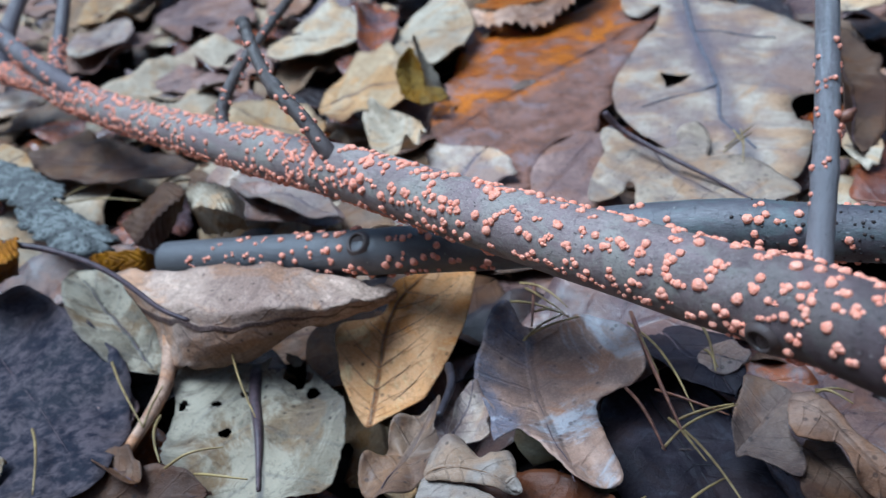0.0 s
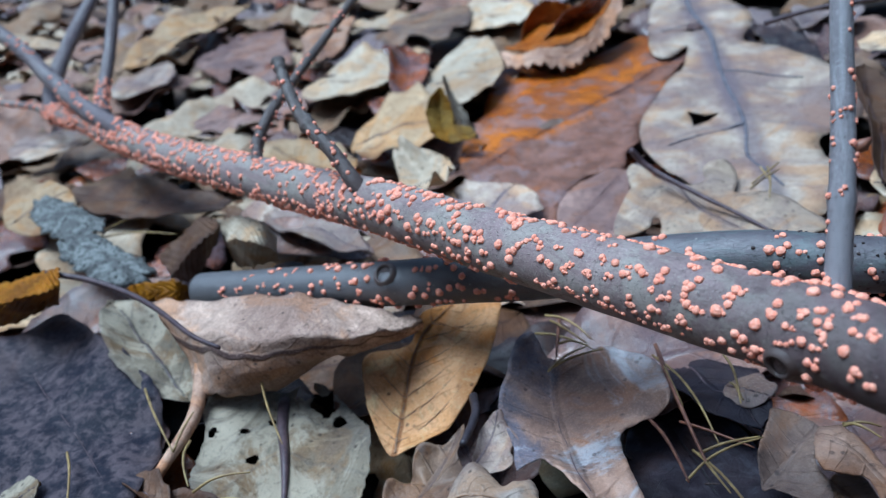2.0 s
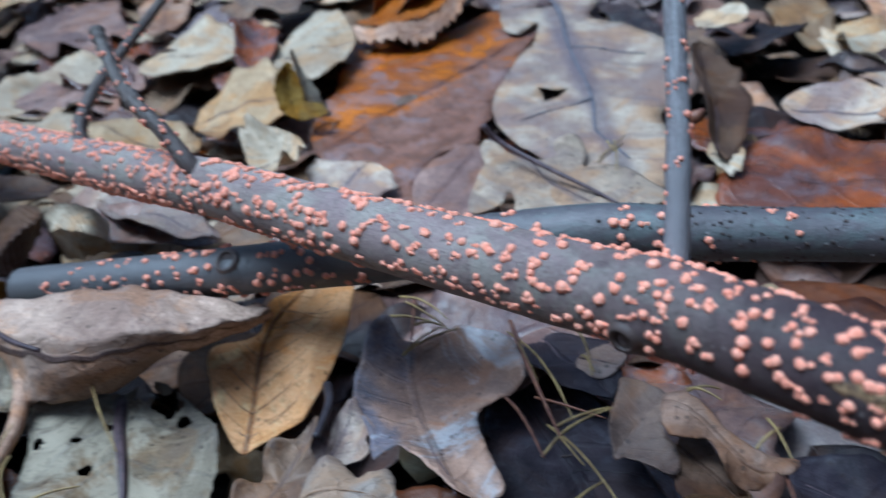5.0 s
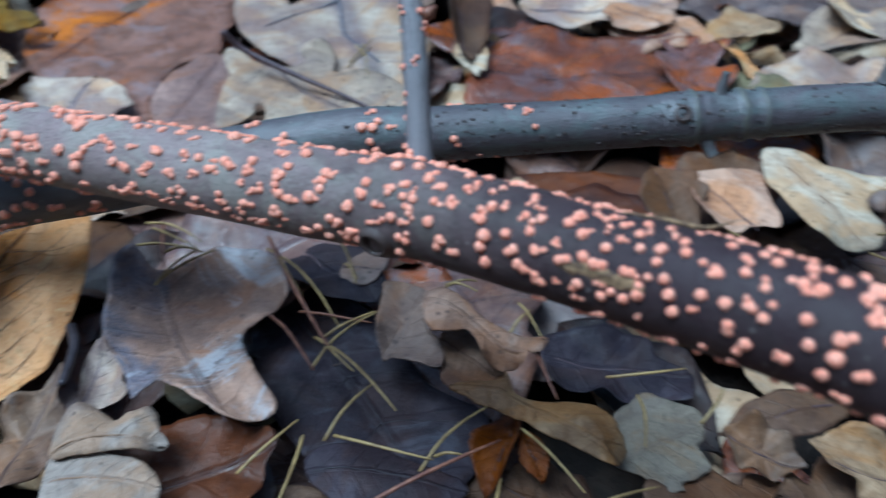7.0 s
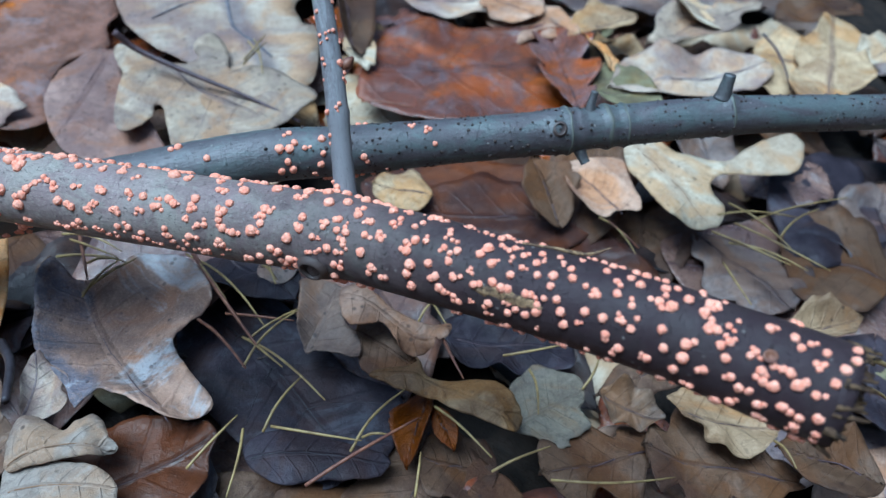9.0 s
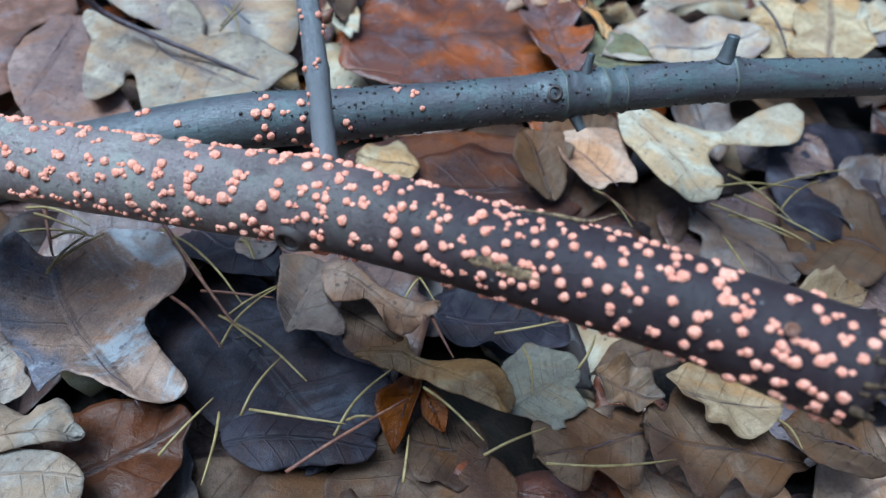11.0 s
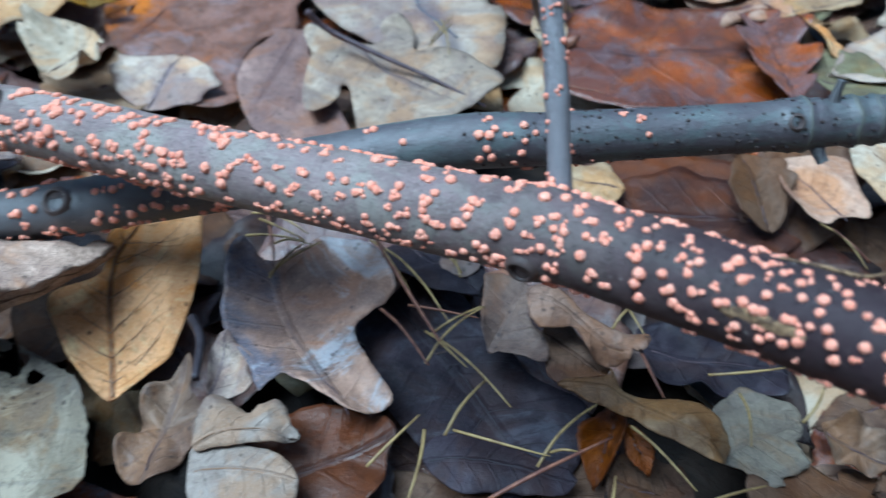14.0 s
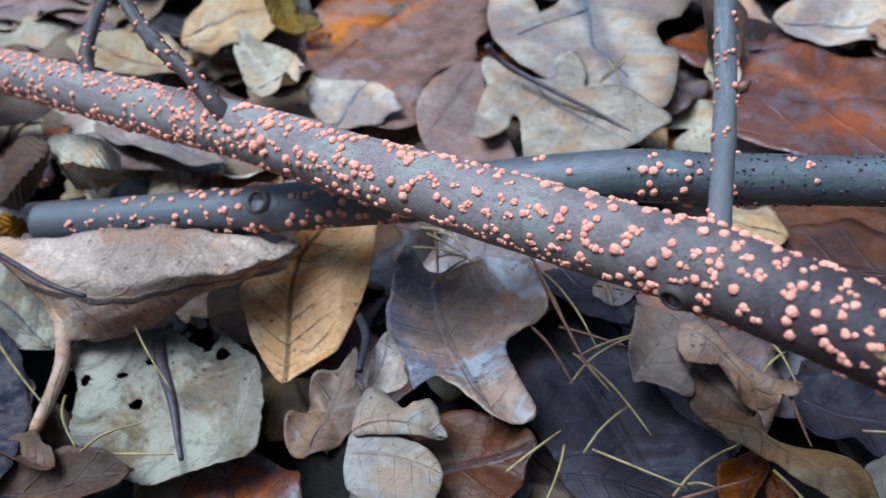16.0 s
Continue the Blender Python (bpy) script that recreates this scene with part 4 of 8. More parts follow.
stwig_bm, stwig_at = tube([(-0.0140, 0.1856, 0.0483), (-0.0175, 0.1882, 0.0546), (-0.0230, 0.1975, 0.0617), (-0.0282, 0.2052, 0.0663), (-0.0313, 0.2122, 0.0696), (-0.0343, 0.2228, 0.0750), (-0.0359, 0.2301, 0.0789)], lambda u: 0.0023 - 0.0007 * u + 0.0016 * math.exp(-u * 16) + 0.0007 * math.exp(-((u - 1) / 0.05) ** 2), 60, 12, 0.16, [(0.52, None, 0.02, 0.0006), (0.56, 1.0, 0.02, 0.0008), (0.86, None, 0.015, 0.0004), (0.93, None, 0.012, 0.0005), (0.30, 2.0, 0.02, 0.0005)])
part("side_twig", stwig_bm, BARK_TWIG, main_branch, "short broken side twig with blunt tip")
btwig_bm, btwig_at = tube([(-0.0519, 0.2338, 0.0411), (-0.0526, 0.2465, 0.0474), (-0.0478, 0.2592, 0.0532), (-0.0379, 0.2781, 0.0590), (-0.0265, 0.3001, 0.0650), (-0.0094, 0.3253, 0.0762)], lambda u: 0.0021 - 0.0006 * u + 0.0008 * math.exp(-u * 12), 60, 12, 0.14, [(0.22, None, 0.02, 0.0005), (0.5, None, 0.02, 0.0004)])
part("side_twig", btwig_bm, BARK_TWIG, main_branch, "long thin dark side twig")
forka_bm, forka_at = tube([(-0.1201, 0.3254, 0.0301), (-0.1274, 0.3326, 0.0328), (-0.1448, 0.3554, 0.0341), (-0.1613, 0.3778, 0.0378), (-0.1757, 0.3976, 0.0429), (-0.1921, 0.4205, 0.0517), (-0.2046, 0.4360, 0.0566), (-0.2354, 0.4689, 0.0722)], lambda u: 0.0044 - 0.0004 * u, 60, 14, 0.08, [(0.3, None, 0.02, 0.0005), (0.45, None, 0.02, 0.0004)])
part("fork", forka_bm, BARK_FORK, main_branch, "grey forked limb rising from the branch")
forkb_bm, forkb_at = tube([(-0.1428, 0.3606, 0.0305), (-0.1443, 0.3693, 0.0352), (-0.1443, 0.3796, 0.0402), (-0.1432, 0.3954, 0.0484), (-0.1421, 0.4135, 0.0598), (-0.1413, 0.4251, 0.0684), (-0.1391, 0.4502, 0.0889)], lambda u: 0.0032 - 0.0004 * u + 0.0006 * math.exp(-u * 10), 40, 12, 0.06)
part("side_twig", forkb_bm, BARK_FORK, main_branch, "upright purplish grey side twig")
forkc_bm, forkc_at = tube([(-0.1797, 0.3959, 0.0232), (-0.1847, 0.4063, 0.0273), (-0.1885, 0.4238, 0.0313), (-0.1901, 0.4491, 0.0368), (-0.1902, 0.4815, 0.0439), (-0.1871, 0.5193, 0.0537), (-0.1784, 0.5670, 0.0673)], lambda u: 0.0044 - 0.0004 * u, 40, 12, 0.06)
part("side_twig", forkc_bm, BARK_FORK, main_branch, "thick grey side twig")

stick = thing("fallen_stick", "dark grey-green stick with knots crossing under the branch", "stick")
STICK = [(-0.0789, 0.2226, 0.0096), (-0.0422, 0.2017, 0.0174), (-0.0131, 0.1852, 0.0235), (0.0159, 0.1688, 0.0302), (0.0627, 0.1422, 0.0423), (0.0860, 0.1290, 0.0442), (0.1078, 0.1167, 0.0459), (0.1330, 0.1024, 0.0480), (0.1703, 0.0812, 0.0511), (0.2118, 0.0577, 0.0510), (0.2511, 0.0354, 0.0502)]
stick_bm, stick_at = tube(STICK, lambda u: 0.0062 + 0.0006 * math.sin(u * 3.0) - 0.0012 * min(1, max(0, (u - 0.3) / 0.3)) - 0.0008 * max(0, (u - 0.6)) * 2, 420, 24, 0.035,
                          [(0.2035, 0.6, 0.010, 0.0016), (0.6942, None, 0.012, 0.0006), (0.6876, 0.9, 0.004, 0.0006), (0.7008, None, 0.0022, 0.0005), (0.7085, None, 0.0018, 0.0004), (0.7272, None, 0.0025, 0.0006), (0.7382, None, 0.002, 0.0004), (0.7998, 1.75, 0.006, 0.0012), (0.7998, None, 0.003, 0.0004)], 4.0)
part("stem", stick_bm, BARK_STICK, stick)


def lathe(profile, sides=20):
    """A turned shape: profile is rows of radius and height."""
    bm = bmesh.new()
    rings = [[bm.verts.new((r * math.cos(2 * math.pi * k / sides), r * math.sin(2 * math.pi * k / sides), h)) for k in range(sides)] for r, h in profile]
    for a, b in zip(rings, rings[1:]):
        for k in range(sides):
            bm.faces.new((a[k], a[(k + 1) % sides], b[(k + 1) % sides], b[k]))
    bm.faces.new(rings[-1])
    return bm


def knot(parent, at, u, a, r, rise=1.0):
    """A healed branch scar: a raised ring of bark round a dark sunken core."""
    p, nrm, tg = at(u, a)
    m = Matrix.Translation(p - nrm * r * 0.35 * rise) @ nrm.to_track_quat("Z", "Y").to_matrix().to_4x4()
    bm = lathe([(1.45 * r, 0), (1.25 * r, 0.38 * r), (1.06 * r, 0.60 * r), (0.94 * r, 0.60 * r), (0.86 * r, 0.44 * r), (0.82 * r, 0.15 * r)])
    for v in bm.verts:
        v.co += Vector((1, 1, 0.6)) * 0.10 * r * noise.noise(v.co * (1.6 / r))
    bm.transform(m @ Matrix.Diagonal((1, 1, rise, 1)))
    ring = part("knot", bm, BARK_TWIG, parent, "raised bark ring of a knot")
    bm = lathe([(0.88 * r, 0.28 * r), (0.6 * r, 0.18 * r), (0.3 * r, 0.24 * r), (0.05 * r, 0.20 * r)], 14)
    bm.transform(m @ Matrix.Diagonal((1, 1, rise, 1)))
    part("knot_core", bm, PUSTULE, ring, "dark sunken knot core")


def stub(parent, at, u, a, r, length, lean):
    p, nrm, tg = at(u, a)
    q = p - nrm * r * 0.5
    pts = [q, q + nrm * length * 0.4 + tg * lean * 0.3, q + nrm * length * 0.75 + tg * lean * 0.7, q + nrm * length + tg * lean]
    part("stub", tube(pts, lambda k: r * (1.35 - 0.75 * k ** 0.6 + 0.25 * k * k) * (1 + 0.015 * math.sin(31 * k)), 22, 14, 0.08)[0], BARK_STICK, parent, "short broken twig stub with ringed bark")


def bark_ring(parent, at, u, wide):
    """A wrinkled pale collar round a stick where a side shoot once grew."""
    bm = bmesh.new()
    rows = []
    for i in range(6):
        row = []
        for j in range(28):
            a = 2 * math.pi * j / 28
            p, nrm, tg = at(u + wide * (i / 5 - 0.5) + 0.0012 * noise.noise((math.cos(a) * 2, math.sin(a) * 2, u * 40)), a)
            row.append(bm.verts.new(p + nrm * (-0.0003 + 0.00045 * math.sin(math.pi * i / 5) + 0.00015 * noise.noise((j * 0.6, i * 2, u * 90)))))
        rows.append(row)
    for i in range(5):
        for j in range(28):
            k = (j + 1) % 28
            bm.faces.new((rows[i][j], rows[i][k], rows[i + 1][k], rows[i + 1][j]))
    part("bark_ring", bm, BARK_RING, parent, "pale greenish wrinkled bark collar")


for u, wide in ((0.7003, 0.0035), (0.7272, 0.005), (0.7382, 0.0025), (0.8004, 0.004)):
    bark_ring(stick, stick_at, u, wide)
knot(stick, stick_at, 0.6909, 0.75, 0.0014, 0.7)
knot(stick, stick_at, 0.2035, 0.95, 0.0026, 0.85)
stub(stick, stick_at, 0.7965, 1.75, 0.0018, 0.0062, 0.0006)
stub(stick, stick_at, 0.7162, 1.8, 0.0011, 0.005, 0.001)
stub(stick, stick_at, 0.7085, -0.75, 0.0015, 0.0038, 0.0012)
knot(main_branch, main_at, 0.2991, 3.30, 0.0021, 0.85)


def broken_end():
    """Splintered pale wood at the branch's near end."""
    bm = bmesh.new()
    r2 = random.Random(9)
    p0, p1 = Vector(MAIN[0]), Vector(MAIN[1])
    d = (p0 - p1).normalized()
    s1 = d.cross(Vector((0, 0, 1))).normalized()
    s2 = s1.cross(d)
    for k in range(190):
        a, rr = r2.random() * 6.283, 0.0077 * math.sqrt(r2.random())
        c = p0 + (s1 * math.cos(a) + s2 * math.sin(a)) * rr - d * 0.002
        ln, w = 0.0014 + r2.uniform(0.0008, 0.0022) * (1.5 if math.sin(a) > 0.4 else 0.9), r2.uniform(0.0004, 0.0011)
        tip = c + d * ln + (s1 * r2.uniform(-1, 1) + s2 * r2.uniform(-1, 1)) * 0.0012
        ring = [bm.verts.new(c + (s1 * math.cos(b) + s2 * math.sin(b)) * w) for b in (0, 1.57, 3.14, 4.71)]
        end = [bm.verts.new(tip + (s1 * math.cos(b) + s2 * math.sin(b)) * w * 0.35) for b in (0, 1.57, 3.14, 4.71)]
        for i in range(4):
            bm.faces.new((ring[i], ring[(i + 1) % 4], end[(i + 1) % 4], end[i]))
        bm.faces.new(end)
    bmesh.ops.recalc_face_normals(bm, faces=bm.faces)
    return bm


part("broken_end", broken_end(), WOOD, main_branch, "splintered pale brown broken wood")


def bark_wound(at, u0, u1, a0, a1, lift):
    """A strip of bare fibrous wood, a little proud of the bark, with ragged ends."""
    bm = bmesh.new()
    n, k = 26, 7
    rows = []
    for i in range(n + 1):
        row = []
        for j in range(k + 1):
            t = i / n
            w = math.sin(math.pi * min(1, max(0, t))) ** 0.5
            a = (a0 + a1) / 2 + (j / k - 0.5) * (a1 - a0) * max(0.05, w) * (1 + 0.3 * noise.noise((t * 9, j, 2)))
            p, nrm, tg = at(u0 + (u1 - u0) * t, a)
            row.append(bm.verts.new(p + nrm * (lift + 0.00035 * noise.noise((t * 5, j * 3.1, 0)) - 0.0006 * abs(j / k * 2 - 1) ** 4)))
        rows.append(row)
    for i in range(n):
        for j in range(k):
            bm.faces.new((rows[i][j], rows[i + 1][j], rows[i + 1][j + 1], rows[i][j + 1]))
    return bm


part("bark_wound", bark_wound(main_at, 0.178, 0.214, 2.50, 2.92, 0.0002), SCAR, main_branch, "bare fibrous wood where bark is torn")

# a small brown bud on the upright twig
turn = max((0.3 * k for k in range(21)), key=lambda a: ttwig_at(0.40, a)[1].dot(Vector((0.77, -0.63, 0))))
p, nrm, tg = ttwig_at(0.40, turn)
bm = lathe([(0.0004, -0.0004), (0.0010, 0.0004), (0.0011, 0.0011), (0.0007, 0.0020), (0.0002, 0.0028)], 14)
for v in bm.verts:
    v.co += Vector((1, 1, 0)) * 0.00018 * noise.noise(v.co * 1300)
bm.transform(Matrix.Translation(p) @ (nrm + tg * 0.8).normalized().to_track_quat("Z", "Y").to_matrix().to_4x4())
part("bud", bm, STALK_RED, main_branch, "small brown scaly bud")

# ---- fungus cushions ----
rg = random.Random(5)


def add_cushions(parent, got, limit):
    got = sorted(got, key=lambda g: g[3])
    for p, nrm, s, u in got[:limit]:
        k = rg.choices(range(8), (5, 5, 5, 2, 2, 0.5, 0.5, 0.2))[0]
        s *= 1.0 if k < 3 else 1.1
        ob = new("fungus_cushion", CUSHIONS[k])
        ob.parent = parent
        ob.matrix_world = stuck_on(p, nrm, s * 1.16, rg.uniform(0.78, 1.0), rg)
    rest = [(stuck_on(p, nrm, s * 1.15, 0.9, rg), rg.randrange(6)) for p, nrm, s, u in got[limit:]]
    if rest:
        joined("fungus_crust", rest, parent, FUNGUS, CUSHION_LOW, "crowded small coral pink fungus cushions")


def cushions_at(spots, at, *places):
    """Notes cushions on a rod: how far along it, the turn round it, the half width in millimetres."""
    for u, a, r in places:
        p, nrm, tg = at(u, a)
        spots.append((p, nrm, r / 1000, u))


main_spots, stick_spots, twig_spots = [], [], []
cushions_at(main_spots, main_at, (0.0143, 3.89, 0.84), (0.0206, 3.88, 0.46), (0.0248, 3.27, 0.81), (0.0314, 2.99, 0.62), (0.0338, 2.44, 0.86), (0.0368, 2.94, 0.80), (0.0387, 1.75, 0.62), (0.0404, 2.28, 0.72), (0.0418, 0.87, 0.96), (0.0424, 3.50, 0.64), (0.0434, 1.57, 0.73), (0.0449, 2.27, 0.61), (0.0463, 2.62, 0.79), (0.0466, 3.05, 0.44), (0.0474, 3.44, 0.68), (0.0484, 2.64, 0.54), (0.0486, 2.26, 0.61), (0.0500, 3.11, 0.74), (0.0532, 2.54, 0.69), (0.0551, 1.48, 0.45), (0.0569, 2.52, 0.80), (0.0578, 2.88, 0.52), (0.0587, 1.55, 0.74), (0.0611, 2.18, 0.66))
cushions_at(main_spots, main_at, (0.0617, 2.91, 0.78), (0.0626, 3.24, 0.45), (0.0654, 3.36, 0.76), (0.0659, 2.17, 0.66), (0.0719, 2.76, 0.63), (0.0742, 3.60, 0.97), (0.0753, 2.82, 0.45), (0.0757, 3.91, 0.48), (0.0793, 2.09, 0.59), (0.0797, 1.64, 0.45), (0.0797, 2.46, 0.70), (0.0824, 1.86, 0.60), (0.0832, 2.09, 0.67), (0.0850, 3.88, 0.52), (0.0856, 2.26, 0.67), (0.0897, 2.85, 0.64), (0.0907, 2.00, 0.67), (0.0912, 1.15, 0.47), (0.0930, 2.91, 0.57), (0.0941, 3.46, 0.66), (0.0947, 2.01, 0.67), (0.0975, 1.47, 0.84), (0.0981, 1.83, 0.60), (0.0993, 3.44, 0.51))
cushions_at(main_spots, main_at, (0.1012, 1.71, 0.87), (0.1032, 2.42, 0.87), (0.1047, 2.77, 0.87), (0.1052, 3.74, 0.48), (0.1053, 1.09, 0.71), (0.1076, 3.11, 0.73), (0.1118, 3.65, 0.48), (0.1121, 1.53, 0.77), (0.1140, 3.68, 0.68), (0.1164, 2.71, 0.69), (0.1191, 1.84, 0.88), (0.1196, 1.27, 0.59), (0.1201, 2.36, 0.69), (0.1207, 1.91, 0.46), (0.1233, 3.07, 0.70), (0.1238, 1.94, 0.54), (0.1239, 1.62, 0.51), (0.1251, 1.42, 0.75), (0.1255, 3.89, 0.53), (0.1258, 3.06, 0.62), (0.1258, 1.85, 0.62), (0.1268, 1.06, 0.60), (0.1281, 1.82, 0.78), (0.1312, 1.07, 0.52))
cushions_at(main_spots, main_at, (0.1332, 2.31, 0.46), (0.1348, 2.55, 0.62), (0.1366, 1.09, 0.73), (0.1373, 1.54, 0.71), (0.1383, 3.06, 0.71), (0.1383, 2.02, 0.66), (0.1394, 2.46, 0.55), (0.1408, 3.21, 0.60), (0.1414, 2.40, 0.66), (0.1417, 3.69, 0.62), (0.1420, 1.07, 0.69), (0.1428, 1.41, 0.64), (0.1446, 3.89, 0.50), (0.1454, 2.94, 0.56), (0.1458, 2.84, 0.67), (0.1460, 1.72, 0.44), (0.1460, 1.93, 0.67), (0.1481, 1.64, 0.60), (0.1481, 3.88, 0.50), (0.1489, 2.51, 0.71), (0.1495, 0.92, 0.50), (0.1535, 1.10, 0.66), (0.1538, 3.47, 0.49), (0.1547, 1.41, 0.65))
cushions_at(main_spots, main_at, (0.1558, 2.08, 0.68), (0.1567, 3.86, 0.51), (0.1577, 2.50, 0.72), (0.1585, 0.98, 0.54), (0.1589, 2.76, 0.48), (0.1611, 1.97, 0.52), (0.1639, 0.86, 0.51), (0.1660, 3.70, 0.64), (0.1662, 2.92, 0.71), (0.1669, 0.88, 0.34), (0.1680, 1.24, 0.50), (0.1681, 1.88, 0.71), (0.1688, 2.66, 0.74), (0.1694, 3.74, 0.47), (0.1705, 1.66, 0.62), (0.1721, 2.43, 0.67), (0.1730, 3.89, 0.44), (0.1749, 1.58, 0.49), (0.1767, 2.19, 0.61), (0.1773, 1.95, 0.78), (0.1780, 3.91, 0.62), (0.1781, 2.48, 0.52), (0.1783, 1.38, 0.53), (0.1792, 3.26, 0.43))
cushions_at(main_spots, main_at, (0.1804, 2.83, 0.75), (0.1805, 3.89, 0.48), (0.1811, 0.89, 0.65), (0.1815, 2.60, 0.65), (0.1845, 1.62, 0.46), (0.1845, 2.04, 0.62), (0.1847, 2.49, 0.59), (0.1856, 2.98, 0.66), (0.1867, 1.45, 0.60), (0.1871, 1.76, 0.63), (0.1875, 2.50, 0.65), (0.1892, 3.86, 0.63), (0.1904, 1.97, 0.30), (0.1908, 2.93, 0.60), (0.1909, 0.87, 0.62), (0.1925, 3.89, 0.45), (0.1929, 1.97, 0.56), (0.1936, 1.60, 0.64), (0.1944, 3.07, 0.67), (0.1946, 2.84, 0.33), (0.1951, 3.56, 0.62), (0.1960, 2.51, 0.66), (0.1968, 2.20, 0.66), (0.1969, 2.84, 0.40))
cushions_at(main_spots, main_at, (0.1982, 1.46, 0.47), (0.1982, 3.66, 0.52), (0.1989, 0.96, 0.45), (0.1990, 1.85, 0.53), (0.1994, 2.53, 0.76), (0.2003, 1.50, 0.58), (0.2010, 1.19, 0.52), (0.2017, 3.87, 0.49), (0.2034, 1.61, 0.58), (0.2040, 3.28, 0.58), (0.2042, 2.46, 0.73), (0.2043, 1.10, 0.42), (0.2053, 3.05, 0.78), (0.2054, 1.97, 0.44), (0.2054, 3.91, 0.53), (0.2068, 1.53, 0.51), (0.2069, 3.86, 0.64), (0.2074, 2.08, 0.74), (0.2075, 1.08, 0.77), (0.2090, 1.28, 0.73), (0.2102, 2.58, 0.57), (0.2118, 1.72, 0.85), (0.2128, 2.63, 0.68), (0.2133, 1.77, 0.44))
cushions_at(main_spots, main_at, (0.2134, 3.06, 0.51), (0.2141, 1.26, 0.45), (0.2143, 1.93, 0.78), (0.2160, 2.36, 0.61), (0.2177, 1.22, 0.53), (0.2198, 3.17, 0.62), (0.2213, 1.25, 0.21), (0.2217, 2.57, 0.75), (0.2218, 3.75, 0.57), (0.2223, 3.16, 0.52), (0.2237, 3.03, 0.62), (0.2241, 2.55, 0.48), (0.2245, 1.14, 0.43), (0.2250, 2.01, 0.69), (0.2252, 3.82, 0.65), (0.2267, 1.15, 0.60), (0.2268, 1.80, 0.45), (0.2272, 2.30, 0.62), (0.2273, 3.01, 0.63), (0.2281, 2.17, 0.58), (0.2288, 1.16, 0.36), (0.2294, 1.79, 0.42), (0.2297, 2.94, 0.77), (0.2321, 2.69, 0.73))
cushions_at(main_spots, main_at, (0.2322, 2.07, 0.62), (0.2325, 1.71, 0.63), (0.2328, 1.54, 0.60), (0.2341, 2.76, 0.63), (0.2364, 2.45, 0.73), (0.2385, 1.16, 0.54), (0.2412, 1.18, 0.72), (0.2412, 1.92, 0.63), (0.2434, 3.09, 0.85), (0.2447, 2.58, 0.91), (0.2450, 1.18, 0.80), (0.2454, 2.03, 0.78), (0.2456, 2.81, 0.81), (0.2465, 1.53, 0.54), (0.2472, 2.17, 0.39), (0.2476, 2.31, 0.78), (0.2487, 1.70, 0.57), (0.2491, 2.13, 0.57), (0.2502, 1.11, 0.29), (0.2502, 2.30, 0.50), (0.2557, 1.73, 0.40), (0.2559, 1.24, 0.70), (0.2562, 3.07, 0.58), (0.2567, 1.59, 0.62))
cushions_at(main_spots, main_at, (0.2578, 1.80, 0.69), (0.2583, 3.10, 0.62), (0.2588, 1.19, 0.37), (0.2603, 2.16, 0.61), (0.2617, 2.93, 0.51), (0.2624, 2.19, 0.51), (0.2626, 2.09, 0.65), (0.2632, 2.90, 0.75), (0.2633, 1.33, 0.85), (0.2646, 3.07, 0.62), (0.2675, 2.22, 0.75), (0.2676, 0.93, 0.46), (0.2684, 3.84, 0.61), (0.2685, 1.87, 0.65), (0.2689, 2.61, 0.82), (0.2700, 0.97, 0.76), (0.2709, 1.88, 0.66), (0.2730, 0.99, 0.43), (0.2742, 3.87, 0.91), (0.2758, 0.97, 0.79), (0.2767, 1.76, 0.84), (0.2769, 2.63, 0.35), (0.2778, 1.56, 0.67), (0.2788, 2.26, 0.69))
cushions_at(main_spots, main_at, (0.2790, 2.55, 0.55), (0.2792, 2.46, 0.59), (0.2800, 3.91, 0.44), (0.2801, 3.07, 0.77), (0.2801, 2.09, 0.52), (0.2804, 1.07, 0.90), (0.2809, 2.75, 0.66), (0.2817, 2.43, 0.52), (0.2841, 3.10, 0.71), (0.2841, 2.26, 0.66), (0.2848, 1.99, 0.63), (0.2858, 3.93, 0.96), (0.2861, 3.51, 0.79), (0.2864, 1.44, 0.86), (0.2867, 0.91, 0.81), (0.2869, 2.02, 0.60), (0.2879, 2.71, 0.77), (0.2908, 3.97, 0.71), (0.2916, 2.15, 0.67), (0.2927, 2.79, 0.49), (0.2936, 0.92, 0.92), (0.2937, 2.21, 0.63), (0.2942, 2.53, 0.42), (0.2953, 2.86, 0.43))
cushions_at(main_spots, main_at, (0.2954, 1.62, 0.96), (0.2983, 2.52, 0.60), (0.2989, 2.88, 0.46), (0.2996, 0.93, 0.70), (0.3017, 2.90, 0.43), (0.3020, 0.97, 0.67), (0.3024, 1.15, 0.99), (0.3078, 0.96, 0.56), (0.3087, 2.12, 0.75), (0.3092, 2.39, 0.82), (0.3109, 3.24, 0.69), (0.3113, 3.82, 0.52), (0.3122, 2.32, 0.53), (0.3137, 3.43, 0.73), (0.3137, 0.94, 0.75), (0.3147, 1.25, 0.92), (0.3149, 1.55, 0.69), (0.3178, 3.24, 0.84), (0.3187, 2.67, 0.93), (0.3191, 1.56, 0.73), (0.3225, 3.46, 0.74), (0.3230, 3.80, 0.56), (0.3258, 3.34, 0.62), (0.3263, 3.05, 0.73))
